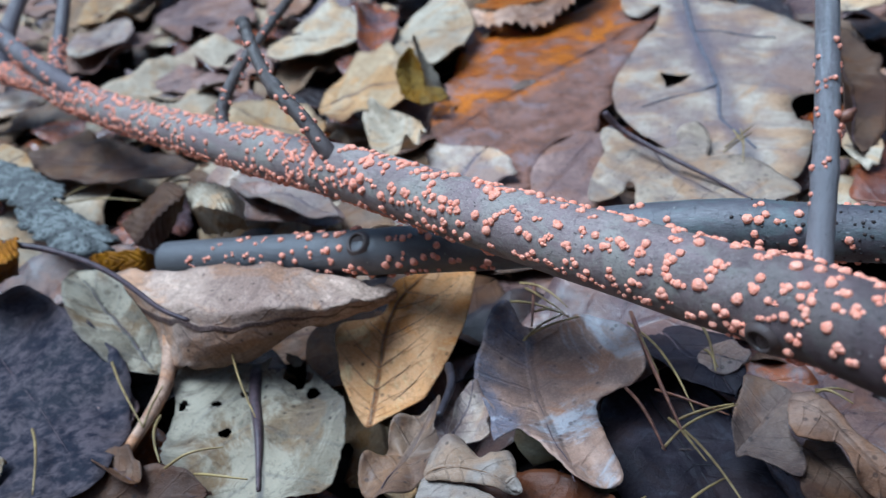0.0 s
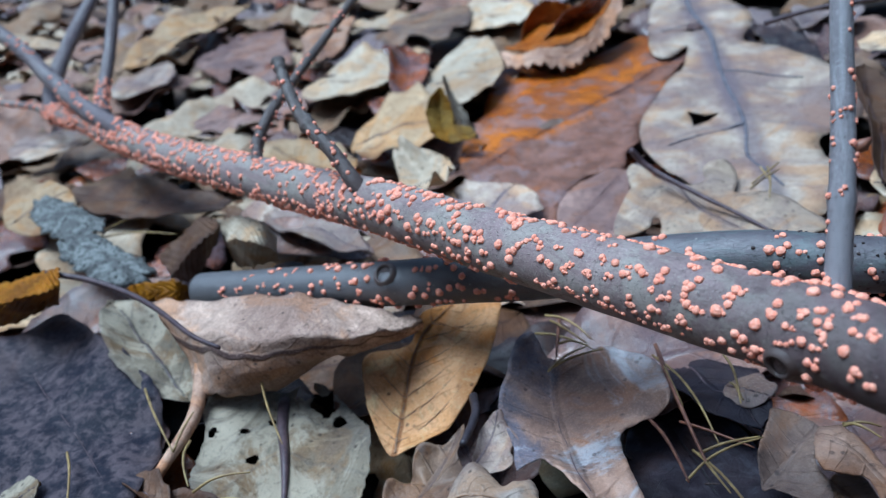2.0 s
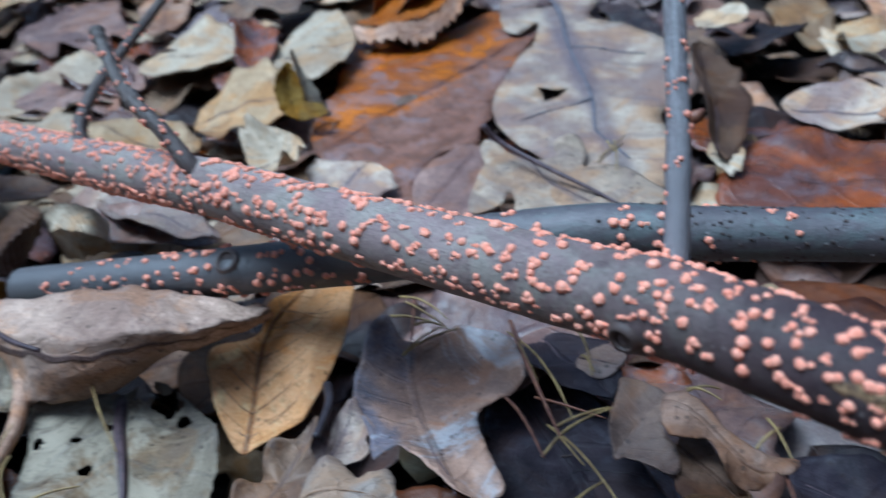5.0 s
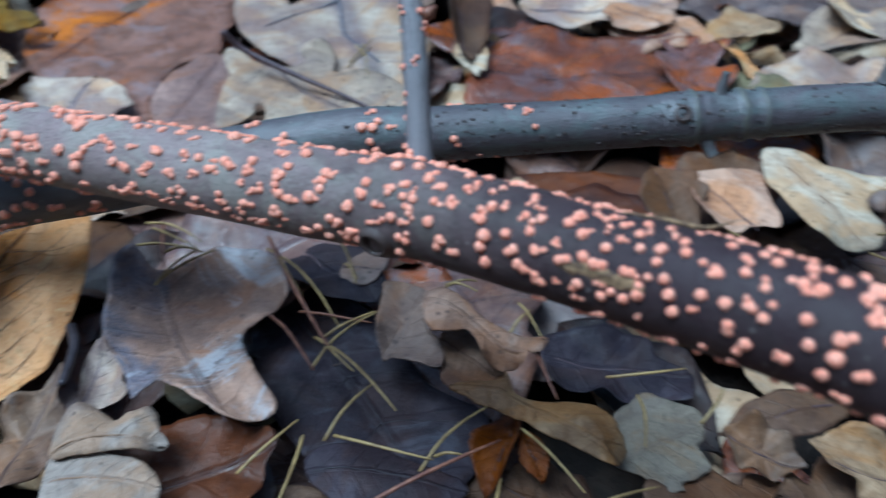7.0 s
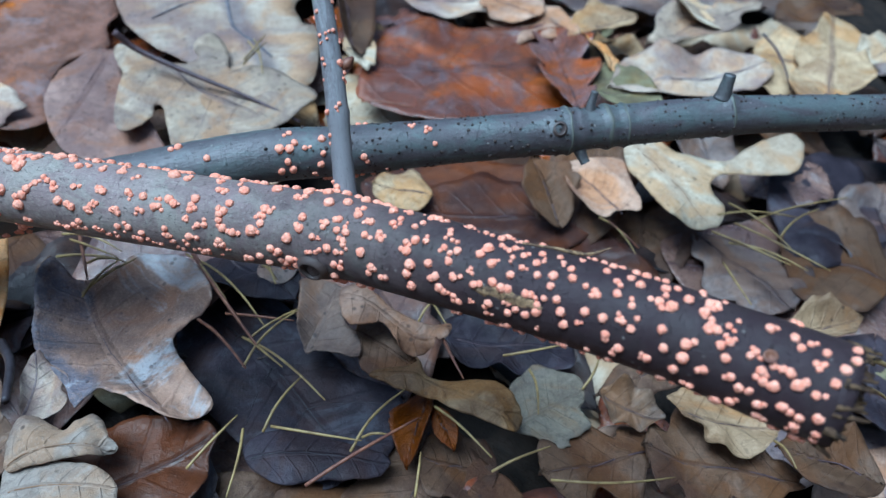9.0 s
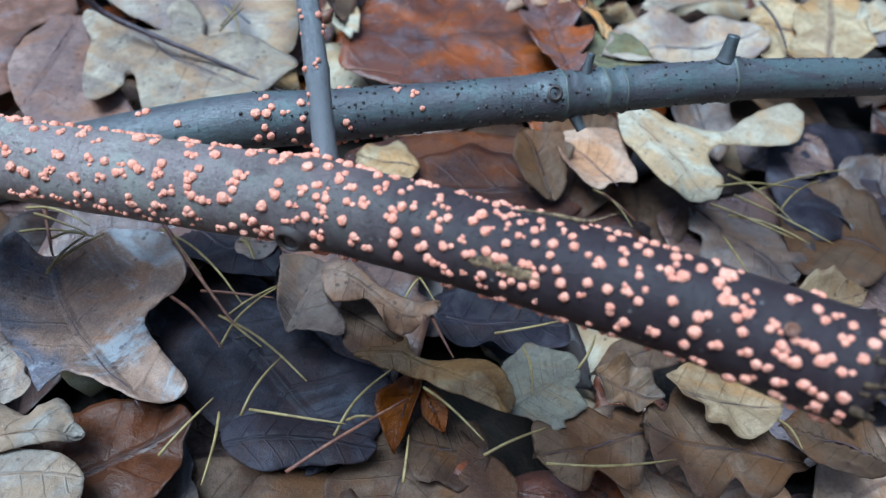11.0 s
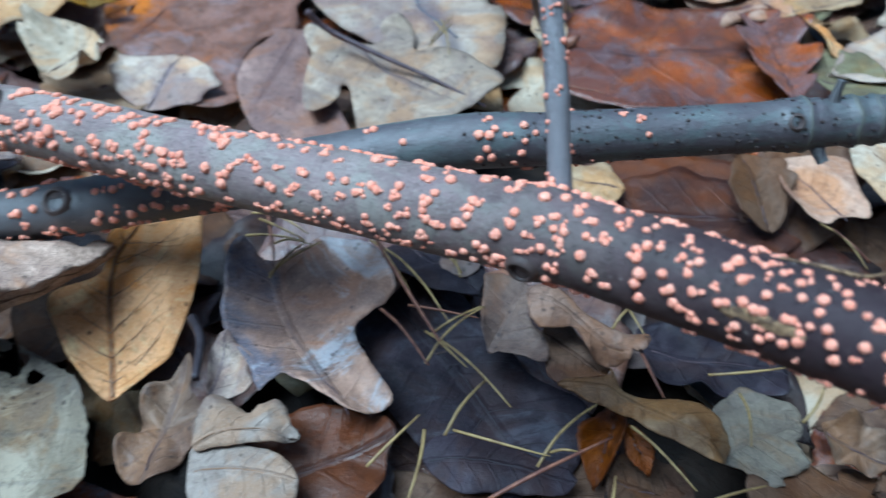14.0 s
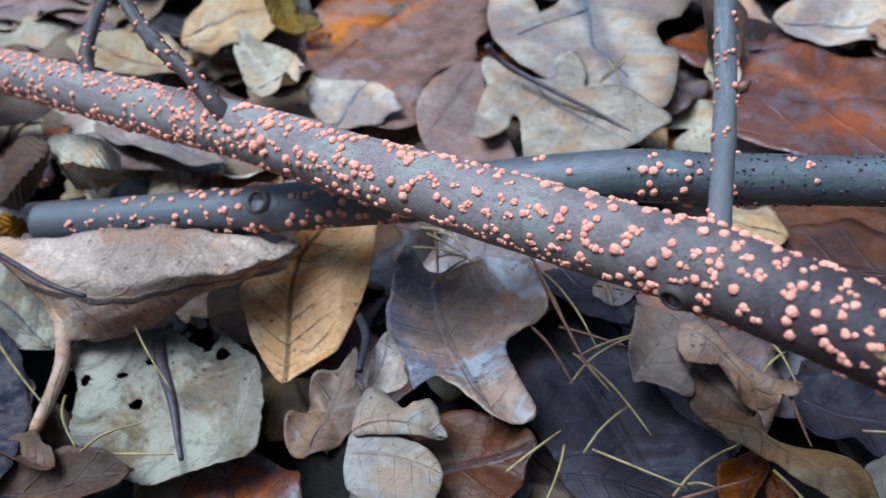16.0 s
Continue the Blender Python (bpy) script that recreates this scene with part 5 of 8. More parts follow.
cushions_at(main_spots, main_at, (0.3277, 0.97, 0.83), (0.3281, 3.79, 0.45), (0.3306, 3.06, 0.84), (0.3344, 2.02, 0.65), (0.3363, 3.49, 0.67), (0.3381, 1.32, 0.96), (0.3387, 0.91, 0.76), (0.3396, 2.03, 0.83), (0.3403, 2.31, 0.83), (0.3420, 3.27, 0.70), (0.3435, 2.62, 0.65), (0.3436, 2.24, 0.61), (0.3472, 2.60, 1.01), (0.3493, 3.41, 0.63), (0.3526, 3.45, 0.75), (0.3531, 0.93, 0.76), (0.3577, 2.71, 0.87), (0.3593, 1.60, 0.96), (0.3603, 0.92, 0.84), (0.3640, 3.21, 0.44), (0.3652, 2.67, 0.91), (0.3656, 1.31, 0.60), (0.3658, 2.03, 0.73), (0.3666, 0.93, 0.92))
cushions_at(main_spots, main_at, (0.3703, 3.06, 0.92), (0.3705, 3.48, 0.38), (0.3706, 2.54, 0.77), (0.3706, 2.25, 0.95), (0.3730, 1.69, 0.67), (0.3770, 1.69, 0.63), (0.3801, 1.32, 0.68), (0.3801, 3.41, 0.71), (0.3805, 0.93, 0.92), (0.3811, 2.57, 0.73), (0.3848, 3.43, 0.75), (0.3864, 2.72, 0.70), (0.3875, 3.01, 0.63), (0.3877, 0.95, 0.96), (0.3895, 3.45, 0.42), (0.3895, 2.03, 0.81), (0.3903, 2.28, 0.84), (0.3910, 3.00, 0.74), (0.3934, 2.56, 0.55), (0.3941, 3.22, 0.64), (0.3974, 3.53, 0.46), (0.3993, 2.24, 0.37), (0.4006, 1.34, 0.91), (0.4010, 3.49, 0.46))
cushions_at(main_spots, main_at, (0.4020, 2.24, 0.81), (0.4031, 3.28, 0.56), (0.4042, 3.09, 0.52), (0.4054, 2.15, 0.81), (0.4056, 0.90, 0.77), (0.4063, 3.08, 0.56), (0.4065, 2.90, 0.59), (0.4092, 0.97, 0.69), (0.4094, 2.40, 0.74), (0.4098, 1.34, 1.14), (0.4114, 3.46, 0.46), (0.4119, 2.19, 0.55), (0.4134, 2.39, 0.74), (0.4151, 3.44, 0.46), (0.4185, 3.33, 0.49), (0.4196, 0.92, 0.70), (0.4201, 2.54, 0.52), (0.4208, 2.17, 0.74), (0.4213, 3.14, 0.64), (0.4231, 2.57, 0.63), (0.4238, 3.38, 0.65), (0.4270, 3.32, 0.49), (0.4272, 0.93, 0.78), (0.4275, 0.94, 0.70))
cushions_at(main_spots, main_at, (0.4283, 2.24, 0.59), (0.4298, 1.68, 0.68), (0.4301, 2.97, 0.79), (0.4303, 2.12, 0.67), (0.4318, 3.19, 0.34), (0.4343, 2.67, 0.63), (0.4346, 0.95, 0.86), (0.4352, 3.04, 0.64), (0.4356, 2.59, 0.67), (0.4375, 2.62, 0.56), (0.4377, 3.34, 0.65), (0.4400, 1.26, 0.62), (0.4400, 1.50, 0.76), (0.4425, 1.00, 0.70), (0.4430, 3.40, 0.54), (0.4444, 2.20, 0.71), (0.4453, 3.27, 0.38), (0.4468, 0.92, 0.71), (0.4472, 2.14, 0.68), (0.4473, 2.56, 0.56), (0.4476, 3.26, 0.50), (0.4491, 3.20, 0.50), (0.4495, 2.52, 0.64), (0.4498, 2.71, 0.53))
cushions_at(main_spots, main_at, (0.4511, 1.45, 0.84), (0.4518, 2.70, 0.68), (0.4531, 0.94, 0.86), (0.4561, 3.31, 0.58), (0.4575, 3.08, 0.69), (0.4586, 0.87, 0.59), (0.4591, 1.11, 0.78), (0.4593, 2.16, 0.79), (0.4599, 3.28, 0.58), (0.4603, 1.43, 0.69), (0.4604, 2.70, 0.72), (0.4610, 0.95, 0.79), (0.4611, 3.23, 0.65), (0.4626, 2.65, 0.72), (0.4637, 1.54, 0.77), (0.4652, 3.36, 0.66), (0.4655, 0.89, 0.71), (0.4677, 2.60, 0.83), (0.4688, 3.32, 0.58), (0.4697, 1.29, 0.78), (0.4701, 2.29, 0.68), (0.4706, 3.27, 0.58), (0.4716, 2.25, 0.68), (0.4744, 0.97, 0.87))
cushions_at(main_spots, main_at, (0.4749, 2.13, 0.61), (0.4778, 1.20, 0.98), (0.4779, 2.11, 0.69), (0.4802, 0.95, 0.80), (0.4816, 2.28, 0.72), (0.4842, 2.42, 0.76), (0.4853, 3.35, 0.51), (0.4861, 2.59, 0.84), (0.4864, 0.91, 0.72), (0.4867, 1.37, 0.70), (0.4872, 3.34, 0.59), (0.4876, 1.46, 0.78), (0.4879, 0.97, 0.30), (0.4893, 2.77, 1.22), (0.4924, 1.81, 1.09), (0.4925, 1.41, 0.74), (0.4933, 3.96, 0.89), (0.4935, 1.57, 0.82), (0.4939, 3.87, 0.63), (0.4943, 3.91, 0.60), (0.4956, 3.78, 0.63), (0.4969, 2.55, 1.00), (0.4978, 1.68, 1.15), (0.5002, 1.31, 1.02))
cushions_at(main_spots, main_at, (0.5006, 0.95, 0.50), (0.5017, 3.27, 0.92), (0.5019, 1.01, 0.70), (0.5039, 0.96, 0.44), (0.5052, 1.29, 0.59), (0.5054, 2.91, 0.92), (0.5063, 1.53, 1.22), (0.5069, 3.49, 0.74), (0.5088, 2.58, 0.78), (0.5102, 3.28, 0.64), (0.5105, 2.38, 0.83), (0.5124, 1.32, 1.00), (0.5130, 2.42, 0.78), (0.5131, 2.62, 0.74), (0.5158, 3.73, 0.80), (0.5168, 3.05, 0.84), (0.5178, 3.69, 0.76), (0.5180, 3.33, 0.90), (0.5184, 2.64, 0.89), (0.5185, 2.41, 0.94), (0.5205, 2.40, 0.85), (0.5228, 2.86, 0.80), (0.5244, 1.30, 0.87), (0.5248, 3.42, 0.91))
cushions_at(main_spots, main_at, (0.5256, 2.40, 0.85), (0.5260, 2.88, 0.81), (0.5262, 1.38, 0.77), (0.5263, 3.61, 0.72), (0.5270, 2.57, 0.40), (0.5276, 1.49, 1.12), (0.5286, 3.42, 0.82), (0.5290, 2.87, 0.66), (0.5300, 2.02, 0.86), (0.5304, 3.24, 0.82), (0.5305, 2.22, 0.81), (0.5310, 2.40, 0.71), (0.5329, 1.62, 0.77), (0.5331, 1.38, 0.67), (0.5334, 1.72, 1.03), (0.5336, 2.82, 0.82), (0.5354, 2.64, 0.77), (0.5369, 3.54, 0.63), (0.5370, 1.87, 0.93), (0.5387, 1.48, 0.42), (0.5393, 2.78, 0.72), (0.5393, 4.05, 0.90), (0.5396, 4.03, 0.64), (0.5401, 3.31, 0.63))
cushions_at(main_spots, main_at, (0.5405, 3.96, 0.80), (0.5410, 3.94, 0.53), (0.5419, 3.31, 0.73), (0.5423, 1.66, 1.21), (0.5430, 2.51, 1.15), (0.5435, 2.60, 0.78), (0.5442, 2.91, 0.52), (0.5452, 4.06, 0.81), (0.5452, 1.78, 0.95), (0.5461, 3.62, 0.53), (0.5465, 4.00, 0.54), (0.5470, 2.95, 0.63), (0.5505, 1.40, 1.02), (0.5515, 2.94, 0.85), (0.5516, 2.64, 0.80), (0.5517, 2.52, 1.22), (0.5534, 4.00, 0.82), (0.5536, 3.99, 0.65), (0.5536, 1.52, 0.97), (0.5548, 1.79, 0.86), (0.5553, 3.70, 0.71), (0.5570, 3.01, 0.54), (0.5582, 1.50, 1.09), (0.5587, 2.91, 1.08))
cushions_at(main_spots, main_at, (0.5591, 4.07, 0.77), (0.5601, 3.45, 0.98), (0.5610, 3.91, 0.55), (0.5613, 3.90, 0.50), (0.5616, 2.02, 1.19), (0.5639, 2.67, 0.71), (0.5641, 1.48, 0.83), (0.5659, 4.08, 0.67), (0.5664, 2.54, 0.60), (0.5667, 1.85, 0.77), (0.5668, 4.00, 0.67), (0.5683, 2.53, 0.60), (0.5698, 1.34, 0.61), (0.5704, 1.52, 0.89), (0.5707, 2.89, 0.72), (0.5713, 3.97, 0.85), (0.5722, 4.11, 0.68), (0.5724, 3.00, 0.89), (0.5728, 1.98, 1.28), (0.5729, 3.65, 0.73), (0.5731, 2.57, 1.28), (0.5733, 4.00, 0.68), (0.5745, 3.90, 0.74), (0.5749, 1.42, 0.73))
cushions_at(main_spots, main_at, (0.5753, 3.54, 0.79), (0.5754, 1.73, 1.07), (0.5770, 2.82, 1.23), (0.5774, 2.74, 0.84), (0.5775, 1.96, 0.84), (0.5784, 3.73, 0.69), (0.5786, 2.38, 0.96), (0.5787, 3.03, 0.79), (0.5793, 4.08, 0.58), (0.5794, 1.31, 0.86), (0.5801, 4.01, 0.75), (0.5807, 3.95, 0.75), (0.5820, 2.17, 0.79), (0.5823, 2.87, 0.85), (0.5836, 2.48, 0.91), (0.5843, 1.31, 0.98), (0.5856, 2.96, 0.80), (0.5859, 2.15, 0.40), (0.5863, 4.07, 0.64), (0.5865, 2.59, 0.92), (0.5870, 1.33, 0.76), (0.5872, 3.97, 0.53), (0.5886, 1.49, 0.87), (0.5897, 3.08, 0.75))
cushions_at(main_spots, main_at, (0.5906, 1.56, 1.28), (0.5908, 2.86, 0.70), (0.5909, 2.52, 0.81), (0.5916, 3.58, 0.82), (0.5920, 1.76, 0.88), (0.5923, 4.18, 0.83), (0.5931, 4.08, 0.66), (0.5935, 2.51, 0.93), (0.5944, 2.95, 0.70), (0.5963, 2.35, 0.53), (0.5971, 3.33, 0.77), (0.5985, 3.14, 0.71), (0.5986, 3.52, 0.60), (0.5991, 2.63, 0.77), (0.5997, 4.08, 0.67), (0.6016, 2.90, 0.83), (0.6038, 2.59, 0.78), (0.6047, 2.18, 1.08), (0.6049, 3.58, 0.73), (0.6053, 1.91, 0.66), (0.6055, 2.42, 0.90), (0.6058, 4.17, 0.55), (0.6058, 2.77, 0.54), (0.6063, 2.92, 0.60))
cushions_at(main_spots, main_at, (0.6066, 4.07, 0.61), (0.6107, 3.47, 0.49), (0.6107, 2.61, 0.79), (0.6110, 1.71, 0.86), (0.6112, 3.02, 0.55), (0.6116, 3.96, 0.62), (0.6118, 2.90, 0.55), (0.6125, 2.30, 0.73), (0.6125, 4.19, 0.63), (0.6137, 2.06, 0.86), (0.6166, 2.39, 0.68), (0.6171, 1.78, 0.87), (0.6174, 2.93, 0.43), (0.6175, 3.71, 0.81), (0.6176, 2.56, 0.56), (0.6191, 2.26, 0.81), (0.6193, 4.16, 0.57), (0.6201, 4.04, 0.51), (0.6211, 3.35, 0.94), (0.6212, 2.88, 0.62), (0.6226, 3.11, 0.75), (0.6254, 4.15, 0.58), (0.6267, 3.93, 0.64), (0.6271, 3.40, 0.64))


def any_side(r):
    return r.uniform(0, 6.28)


def crowded(r):
    """Angles round the far branch: crowded along its underside and its crest, thinner between."""
    k = r.random()
    return r.gauss(3.7, 0.35) if k < 0.40 else r.gauss(1.65, 0.4) if k < 0.62 else r.uniform(1.2, 4.3)


main_spots += scatter(main_at, 530, lambda r: 0.612 + 0.30 * r.random(), crowded, lambda u, r: min(0.0014, r.gauss(0.00080 + 0.0009 * (u - 0.612), 0.00014)), 1.02, rg, 14)
main_spots += scatter(main_at, 80, lambda r: r.uniform(0.872, 0.918), any_side, lambda u, r: r.uniform(0.0008, 0.0012), 1.1, rg, 14)
main_spots += scatter(main_at, 26, lambda r: r.uniform(0.92, 0.99), any_side, lambda u, r: r.uniform(0.0009, 0.0013), 1.2, rg, 14)
main_spots += scatter(main_at, 60, lambda r: r.uniform(0.796, 0.812), any_side, lambda u, r: r.uniform(0.0008, 0.0011), 0.9, rg, 14)
add_cushions(main_branch, main_spots, 300)
add_cushions(main_branch, scatter(main_at, 16, lambda r: r.uniform(0.005, 0.032), lambda r: r.uniform(1.3, 3.9), lambda u, r: r.uniform(0.0006, 0.0009), 1.5, random.Random(31)), 16)


for at, count, u0, u1, small, big in ((forka_at, 60, 0.08, 0.85, 0.0008, 0.0012), (stwig_at, 34, 0.1, 0.95, 0.0005, 0.0008), (btwig_at, 50, 0.04, 0.9, 0.0005, 0.0008),
                                      (forkb_at, 48, 0.05, 0.36, 0.0008, 0.0011), (forkc_at, 40, 0.0, 0.12, 0.0008, 0.0012), (ttwig_at, 22, 0.50, 0.90, 0.0003, 0.0005)):
    add_cushions(main_branch, scatter(at, count, lambda r: r.uniform(u0, u1), any_side, lambda u, r: r.uniform(small, big), 1.0, rg), 30)
cushions_at(stick_spots, stick_at, (0.0325, 0.51, 0.67), (0.0344, 0.33, 0.47), (0.0354, 0.65, 0.87), (0.0376, 0.23, 0.47), (0.0488, 0.51, 0.60), (0.0516, 0.13, 0.53), (0.0521, 0.63, 0.66), (0.0557, 1.11, 0.60), (0.0595, 0.15, 0.86), (0.0608, 1.34, 0.53), (0.0667, 0.30, 0.46), (0.0674, 6.28, 0.46), (0.0693, 0.66, 0.59), (0.0750, 0.78, 0.58), (0.0755, 1.55, 0.46), (0.0788, 1.50, 0.78), (0.0795, 0.25, 0.58), (0.0838, 1.69, 0.72), (0.0867, 0.64, 0.58), (0.0894, 0.73, 0.58), (0.0943, 0.47, 0.77), (0.0951, 1.23, 0.58), (0.1013, 1.37, 0.45), (0.1015, 1.61, 0.51))
cushions_at(stick_spots, stick_at, (0.1022, 0.24, 0.63), (0.1035, 0.61, 0.51), (0.1193, 1.39, 0.88), (0.1217, 0.23, 0.87), (0.1247, 0.60, 0.93), (0.1291, 2.15, 0.95), (0.1351, 0.75, 0.68), (0.1375, 0.32, 0.80), (0.1389, 1.60, 0.94), (0.1412, 1.89, 0.75), (0.1450, 6.04, 0.93), (0.1495, 0.93, 0.49), (0.1495, 1.42, 1.11), (0.1525, 2.07, 0.94), (0.1545, 0.54, 0.79), (0.1575, 6.08, 0.49), (0.1663, 1.50, 0.92), (0.1673, 5.99, 0.91), (0.1697, 5.94, 0.73), (0.1697, 0.71, 1.09), (0.1722, 5.47, 0.74), (0.1751, 0.26, 0.90), (0.1783, 1.52, 1.21), (0.1835, 1.64, 0.79))
cushions_at(stick_spots, stick_at, (0.1849, 0.83, 1.01), (0.1855, 5.34, 0.79), (0.1863, 6.04, 0.84), (0.1875, 2.09, 0.79), (0.1922, 2.09, 1.09), (0.1931, 5.90, 0.78), (0.1947, 6.27, 0.89), (0.2030, 5.31, 1.02), (0.2039, 6.10, 0.95), (0.2044, 5.87, 0.65), (0.2237, 5.31, 1.01), (0.2287, 6.28, 1.10), (0.2343, 1.10, 0.81), (0.2344, 0.29, 0.86), (0.2351, 2.09, 0.83), (0.2409, 1.13, 0.57), (0.2421, 6.25, 0.92), (0.2434, 5.59, 0.76), (0.2479, 0.25, 0.51), (0.2484, 1.08, 0.97), (0.2494, 0.47, 0.51), (0.2523, 5.84, 0.86), (0.2549, 1.16, 0.68), (0.2577, 0.09, 1.08))
cushions_at(stick_spots, stick_at, (0.2593, 5.87, 0.68), (0.2641, 5.81, 0.63), (0.2646, 1.35, 0.85), (0.2675, 0.26, 0.95), (0.2720, 1.07, 0.90), (0.2751, 5.83, 0.56), (0.2758, 0.31, 0.78), (0.2789, 0.21, 0.78), (0.2795, 0.70, 0.89), (0.2855, 1.03, 0.55), (0.2889, 0.02, 0.94), (0.2897, 1.00, 0.94), (0.2919, 6.28, 0.83), (0.3002, 5.83, 0.82), (0.3072, 5.89, 0.76), (0.3104, 6.14, 0.97), (0.3111, 5.81, 0.65), (0.3731, 1.60, 0.72), (0.3760, 1.67, 0.90), (0.3880, 0.92, 0.77), (0.4305, 6.27, 0.85), (0.4310, 0.87, 1.02), (0.4367, 0.37, 0.78), (0.4378, 1.46, 0.79))
cushions_at(stick_spots, stick_at, (0.4390, 0.84, 0.96), (0.4406, 0.03, 0.91), (0.4422, 0.98, 0.84), (0.4553, 0.86, 0.72), (0.4627, 5.94, 0.68), (0.4681, 0.17, 0.85), (0.4705, 1.18, 0.85), (0.4711, 0.61, 0.67), (0.4729, 5.48, 0.69), (0.4770, 5.42, 0.82), (0.4815, 0.89, 0.67), (0.5013, 5.43, 0.95), (0.5095, 5.41, 0.63), (0.5095, 2.20, 0.69), (0.5124, 0.24, 0.92), (0.5166, 2.19, 0.63), (0.5194, 5.40, 0.57), (0.5326, 5.85, 0.44), (0.5478, 5.59, 0.51), (0.5605, 1.56, 0.81), (0.5750, 1.28, 0.93), (0.5803, 0.62, 0.62))
add_cushions(stick, stick_spots, 300)
cushions_at(twig_spots, ttwig_at, (0.0907, 2.43, 0.63), (0.1040, 2.97, 0.44), (0.1984, 2.97, 0.34), (0.2186, 2.78, 0.44), (0.2777, 2.68, 0.53), (0.2816, 1.70, 0.43), (0.2950, 1.47, 0.43), (0.3568, 0.27, 0.44), (0.3653, 0.58, 0.39), (0.3673, 2.88, 0.29), (0.3845, 0.29, 0.54), (0.4141, 2.43, 0.38), (0.4156, 0.85, 0.63), (0.4357, 2.60, 0.38), (0.4946, 2.47, 0.29), (0.4949, 0.24, 0.39))
add_cushions(main_branch, twig_spots, 30)
dots = scatter(stick_at, 420, lambda r: r.uniform(0.42, 1.0), lambda r: r.uniform(-1.2, 2.6), lambda u, r: r.uniform(0.0002, 0.00048), 1.4, rg)
joined("bark_speckle", [(stuck_on(p, nrm, s, 0.9, rg), rg.randrange(3)) for p, nrm, s, u in dots], stick, PUSTULE, CUSHION_LOW, "small blackish bark pustules")


# ---- leaves ----
def draped(colour, lines, label, seed=0, name="dead_leaf", teeth=0.0):
    """A bent leaf spanned between a few edge and fold lines, with cockles and side veins. teeth: depth of the saw teeth along the first line."""
    nu, nv = (80 if teeth else 48), 26
    rows = [spline(q, nu) for q in lines]

    def point(i, j):
        c = [r[i] for r in rows]
        s = j / nv * (len(c) - 1)
        k = min(int(s), len(c) - 2)
        f = s - k
        f = f * f * (3 - 2 * f) * 0.5 + f * 0.5
        p = c[k].lerp(c[k + 1], f)
        u, v = i / nu, j / nv
        rim = 0.0010 * noise.noise((u * 11, 4 if v < 0.5 else 8, seed)) * abs(2 * v - 1) ** 3
        h = 0.0022 * noise.noise((p.x * 60 + seed, p.y * 60, 1)) + 0.0010 * noise.noise((p.x * 170, p.y * 170 + seed, 2)) + 0.00045 * math.cos(2 * math.pi * 9 * (u + 0.3 * abs(2 * v - 1)))
        if teeth and v < 0.3:
            p = p + (c[0] - c[1]).normalized() * teeth * (1 - v / 0.3) * (u * 16 % 1.0 - 0.6)
        return p + Vector((rim, rim * 2, h))

    bm = grid_shell(nu, nv, point, lambda i, j: (i / nu, 2 * j / nv - 1), 0.0003)
    bmesh.ops.recalc_face_normals(bm, faces=bm.faces)
    ob = link(name, bm, LEAF[colour])
    return tagged(ob, label, "leaf", "fallen leaves")


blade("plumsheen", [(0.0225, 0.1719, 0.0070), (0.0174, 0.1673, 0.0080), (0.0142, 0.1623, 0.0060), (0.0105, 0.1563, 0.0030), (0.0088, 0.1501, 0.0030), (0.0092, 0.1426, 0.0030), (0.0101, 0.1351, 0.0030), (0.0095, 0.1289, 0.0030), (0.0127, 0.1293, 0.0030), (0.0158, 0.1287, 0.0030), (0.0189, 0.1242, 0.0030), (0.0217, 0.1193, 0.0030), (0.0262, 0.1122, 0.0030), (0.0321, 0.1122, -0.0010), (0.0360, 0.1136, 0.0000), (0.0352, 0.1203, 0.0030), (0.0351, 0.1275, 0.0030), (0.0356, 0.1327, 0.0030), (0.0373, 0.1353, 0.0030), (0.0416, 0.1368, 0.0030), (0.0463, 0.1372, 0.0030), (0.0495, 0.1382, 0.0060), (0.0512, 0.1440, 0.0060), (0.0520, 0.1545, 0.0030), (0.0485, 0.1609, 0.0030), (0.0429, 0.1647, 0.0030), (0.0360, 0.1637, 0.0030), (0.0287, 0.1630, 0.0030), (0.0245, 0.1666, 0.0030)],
      [(0.0243, 0.1115, 0.0030), (0.0235, 0.1265, 0.0030), (0.0230, 0.1399, 0.0030), (0.0237, 0.1521, 0.0030), (0.0260, 0.1627, 0.0030)], "wet purple-brown oak leaf with a painted bluish sheen", seed=3, cup=0.0004, wave=0.0018, roll=0.0035, rib=0.00018)
blade("slate", [(0.0401, 0.1444, -0.0110), (0.0460, 0.1499, -0.0110), (0.0551, 0.1539, -0.0110), (0.0637, 0.1532, -0.0110), (0.0698, 0.1383, -0.0110), (0.0708, 0.1224, -0.0110), (0.0717, 0.1075, -0.0110), (0.0782, 0.0960, -0.0110), (0.0747, 0.0878, -0.0110), (0.0658, 0.0822, -0.0110), (0.0597, 0.0791, -0.0110), (0.0580, 0.0832, -0.0110), (0.0525, 0.0826, -0.0110), (0.0456, 0.0842, -0.0110), (0.0408, 0.0915, -0.0110), (0.0383, 0.1028, -0.0110), (0.0370, 0.1116, -0.0110), (0.0357, 0.1207, -0.0110), (0.0364, 0.1310, -0.0110)],
      [(0.0530, 0.1501, -0.0110), (0.0556, 0.1238, -0.0110), (0.0567, 0.1011, -0.0110), (0.0584, 0.0839, -0.0110)], "large wet blackish slate-purple oak leaf", seed=13, wave=0.001, rib=0.0003, sides=4)
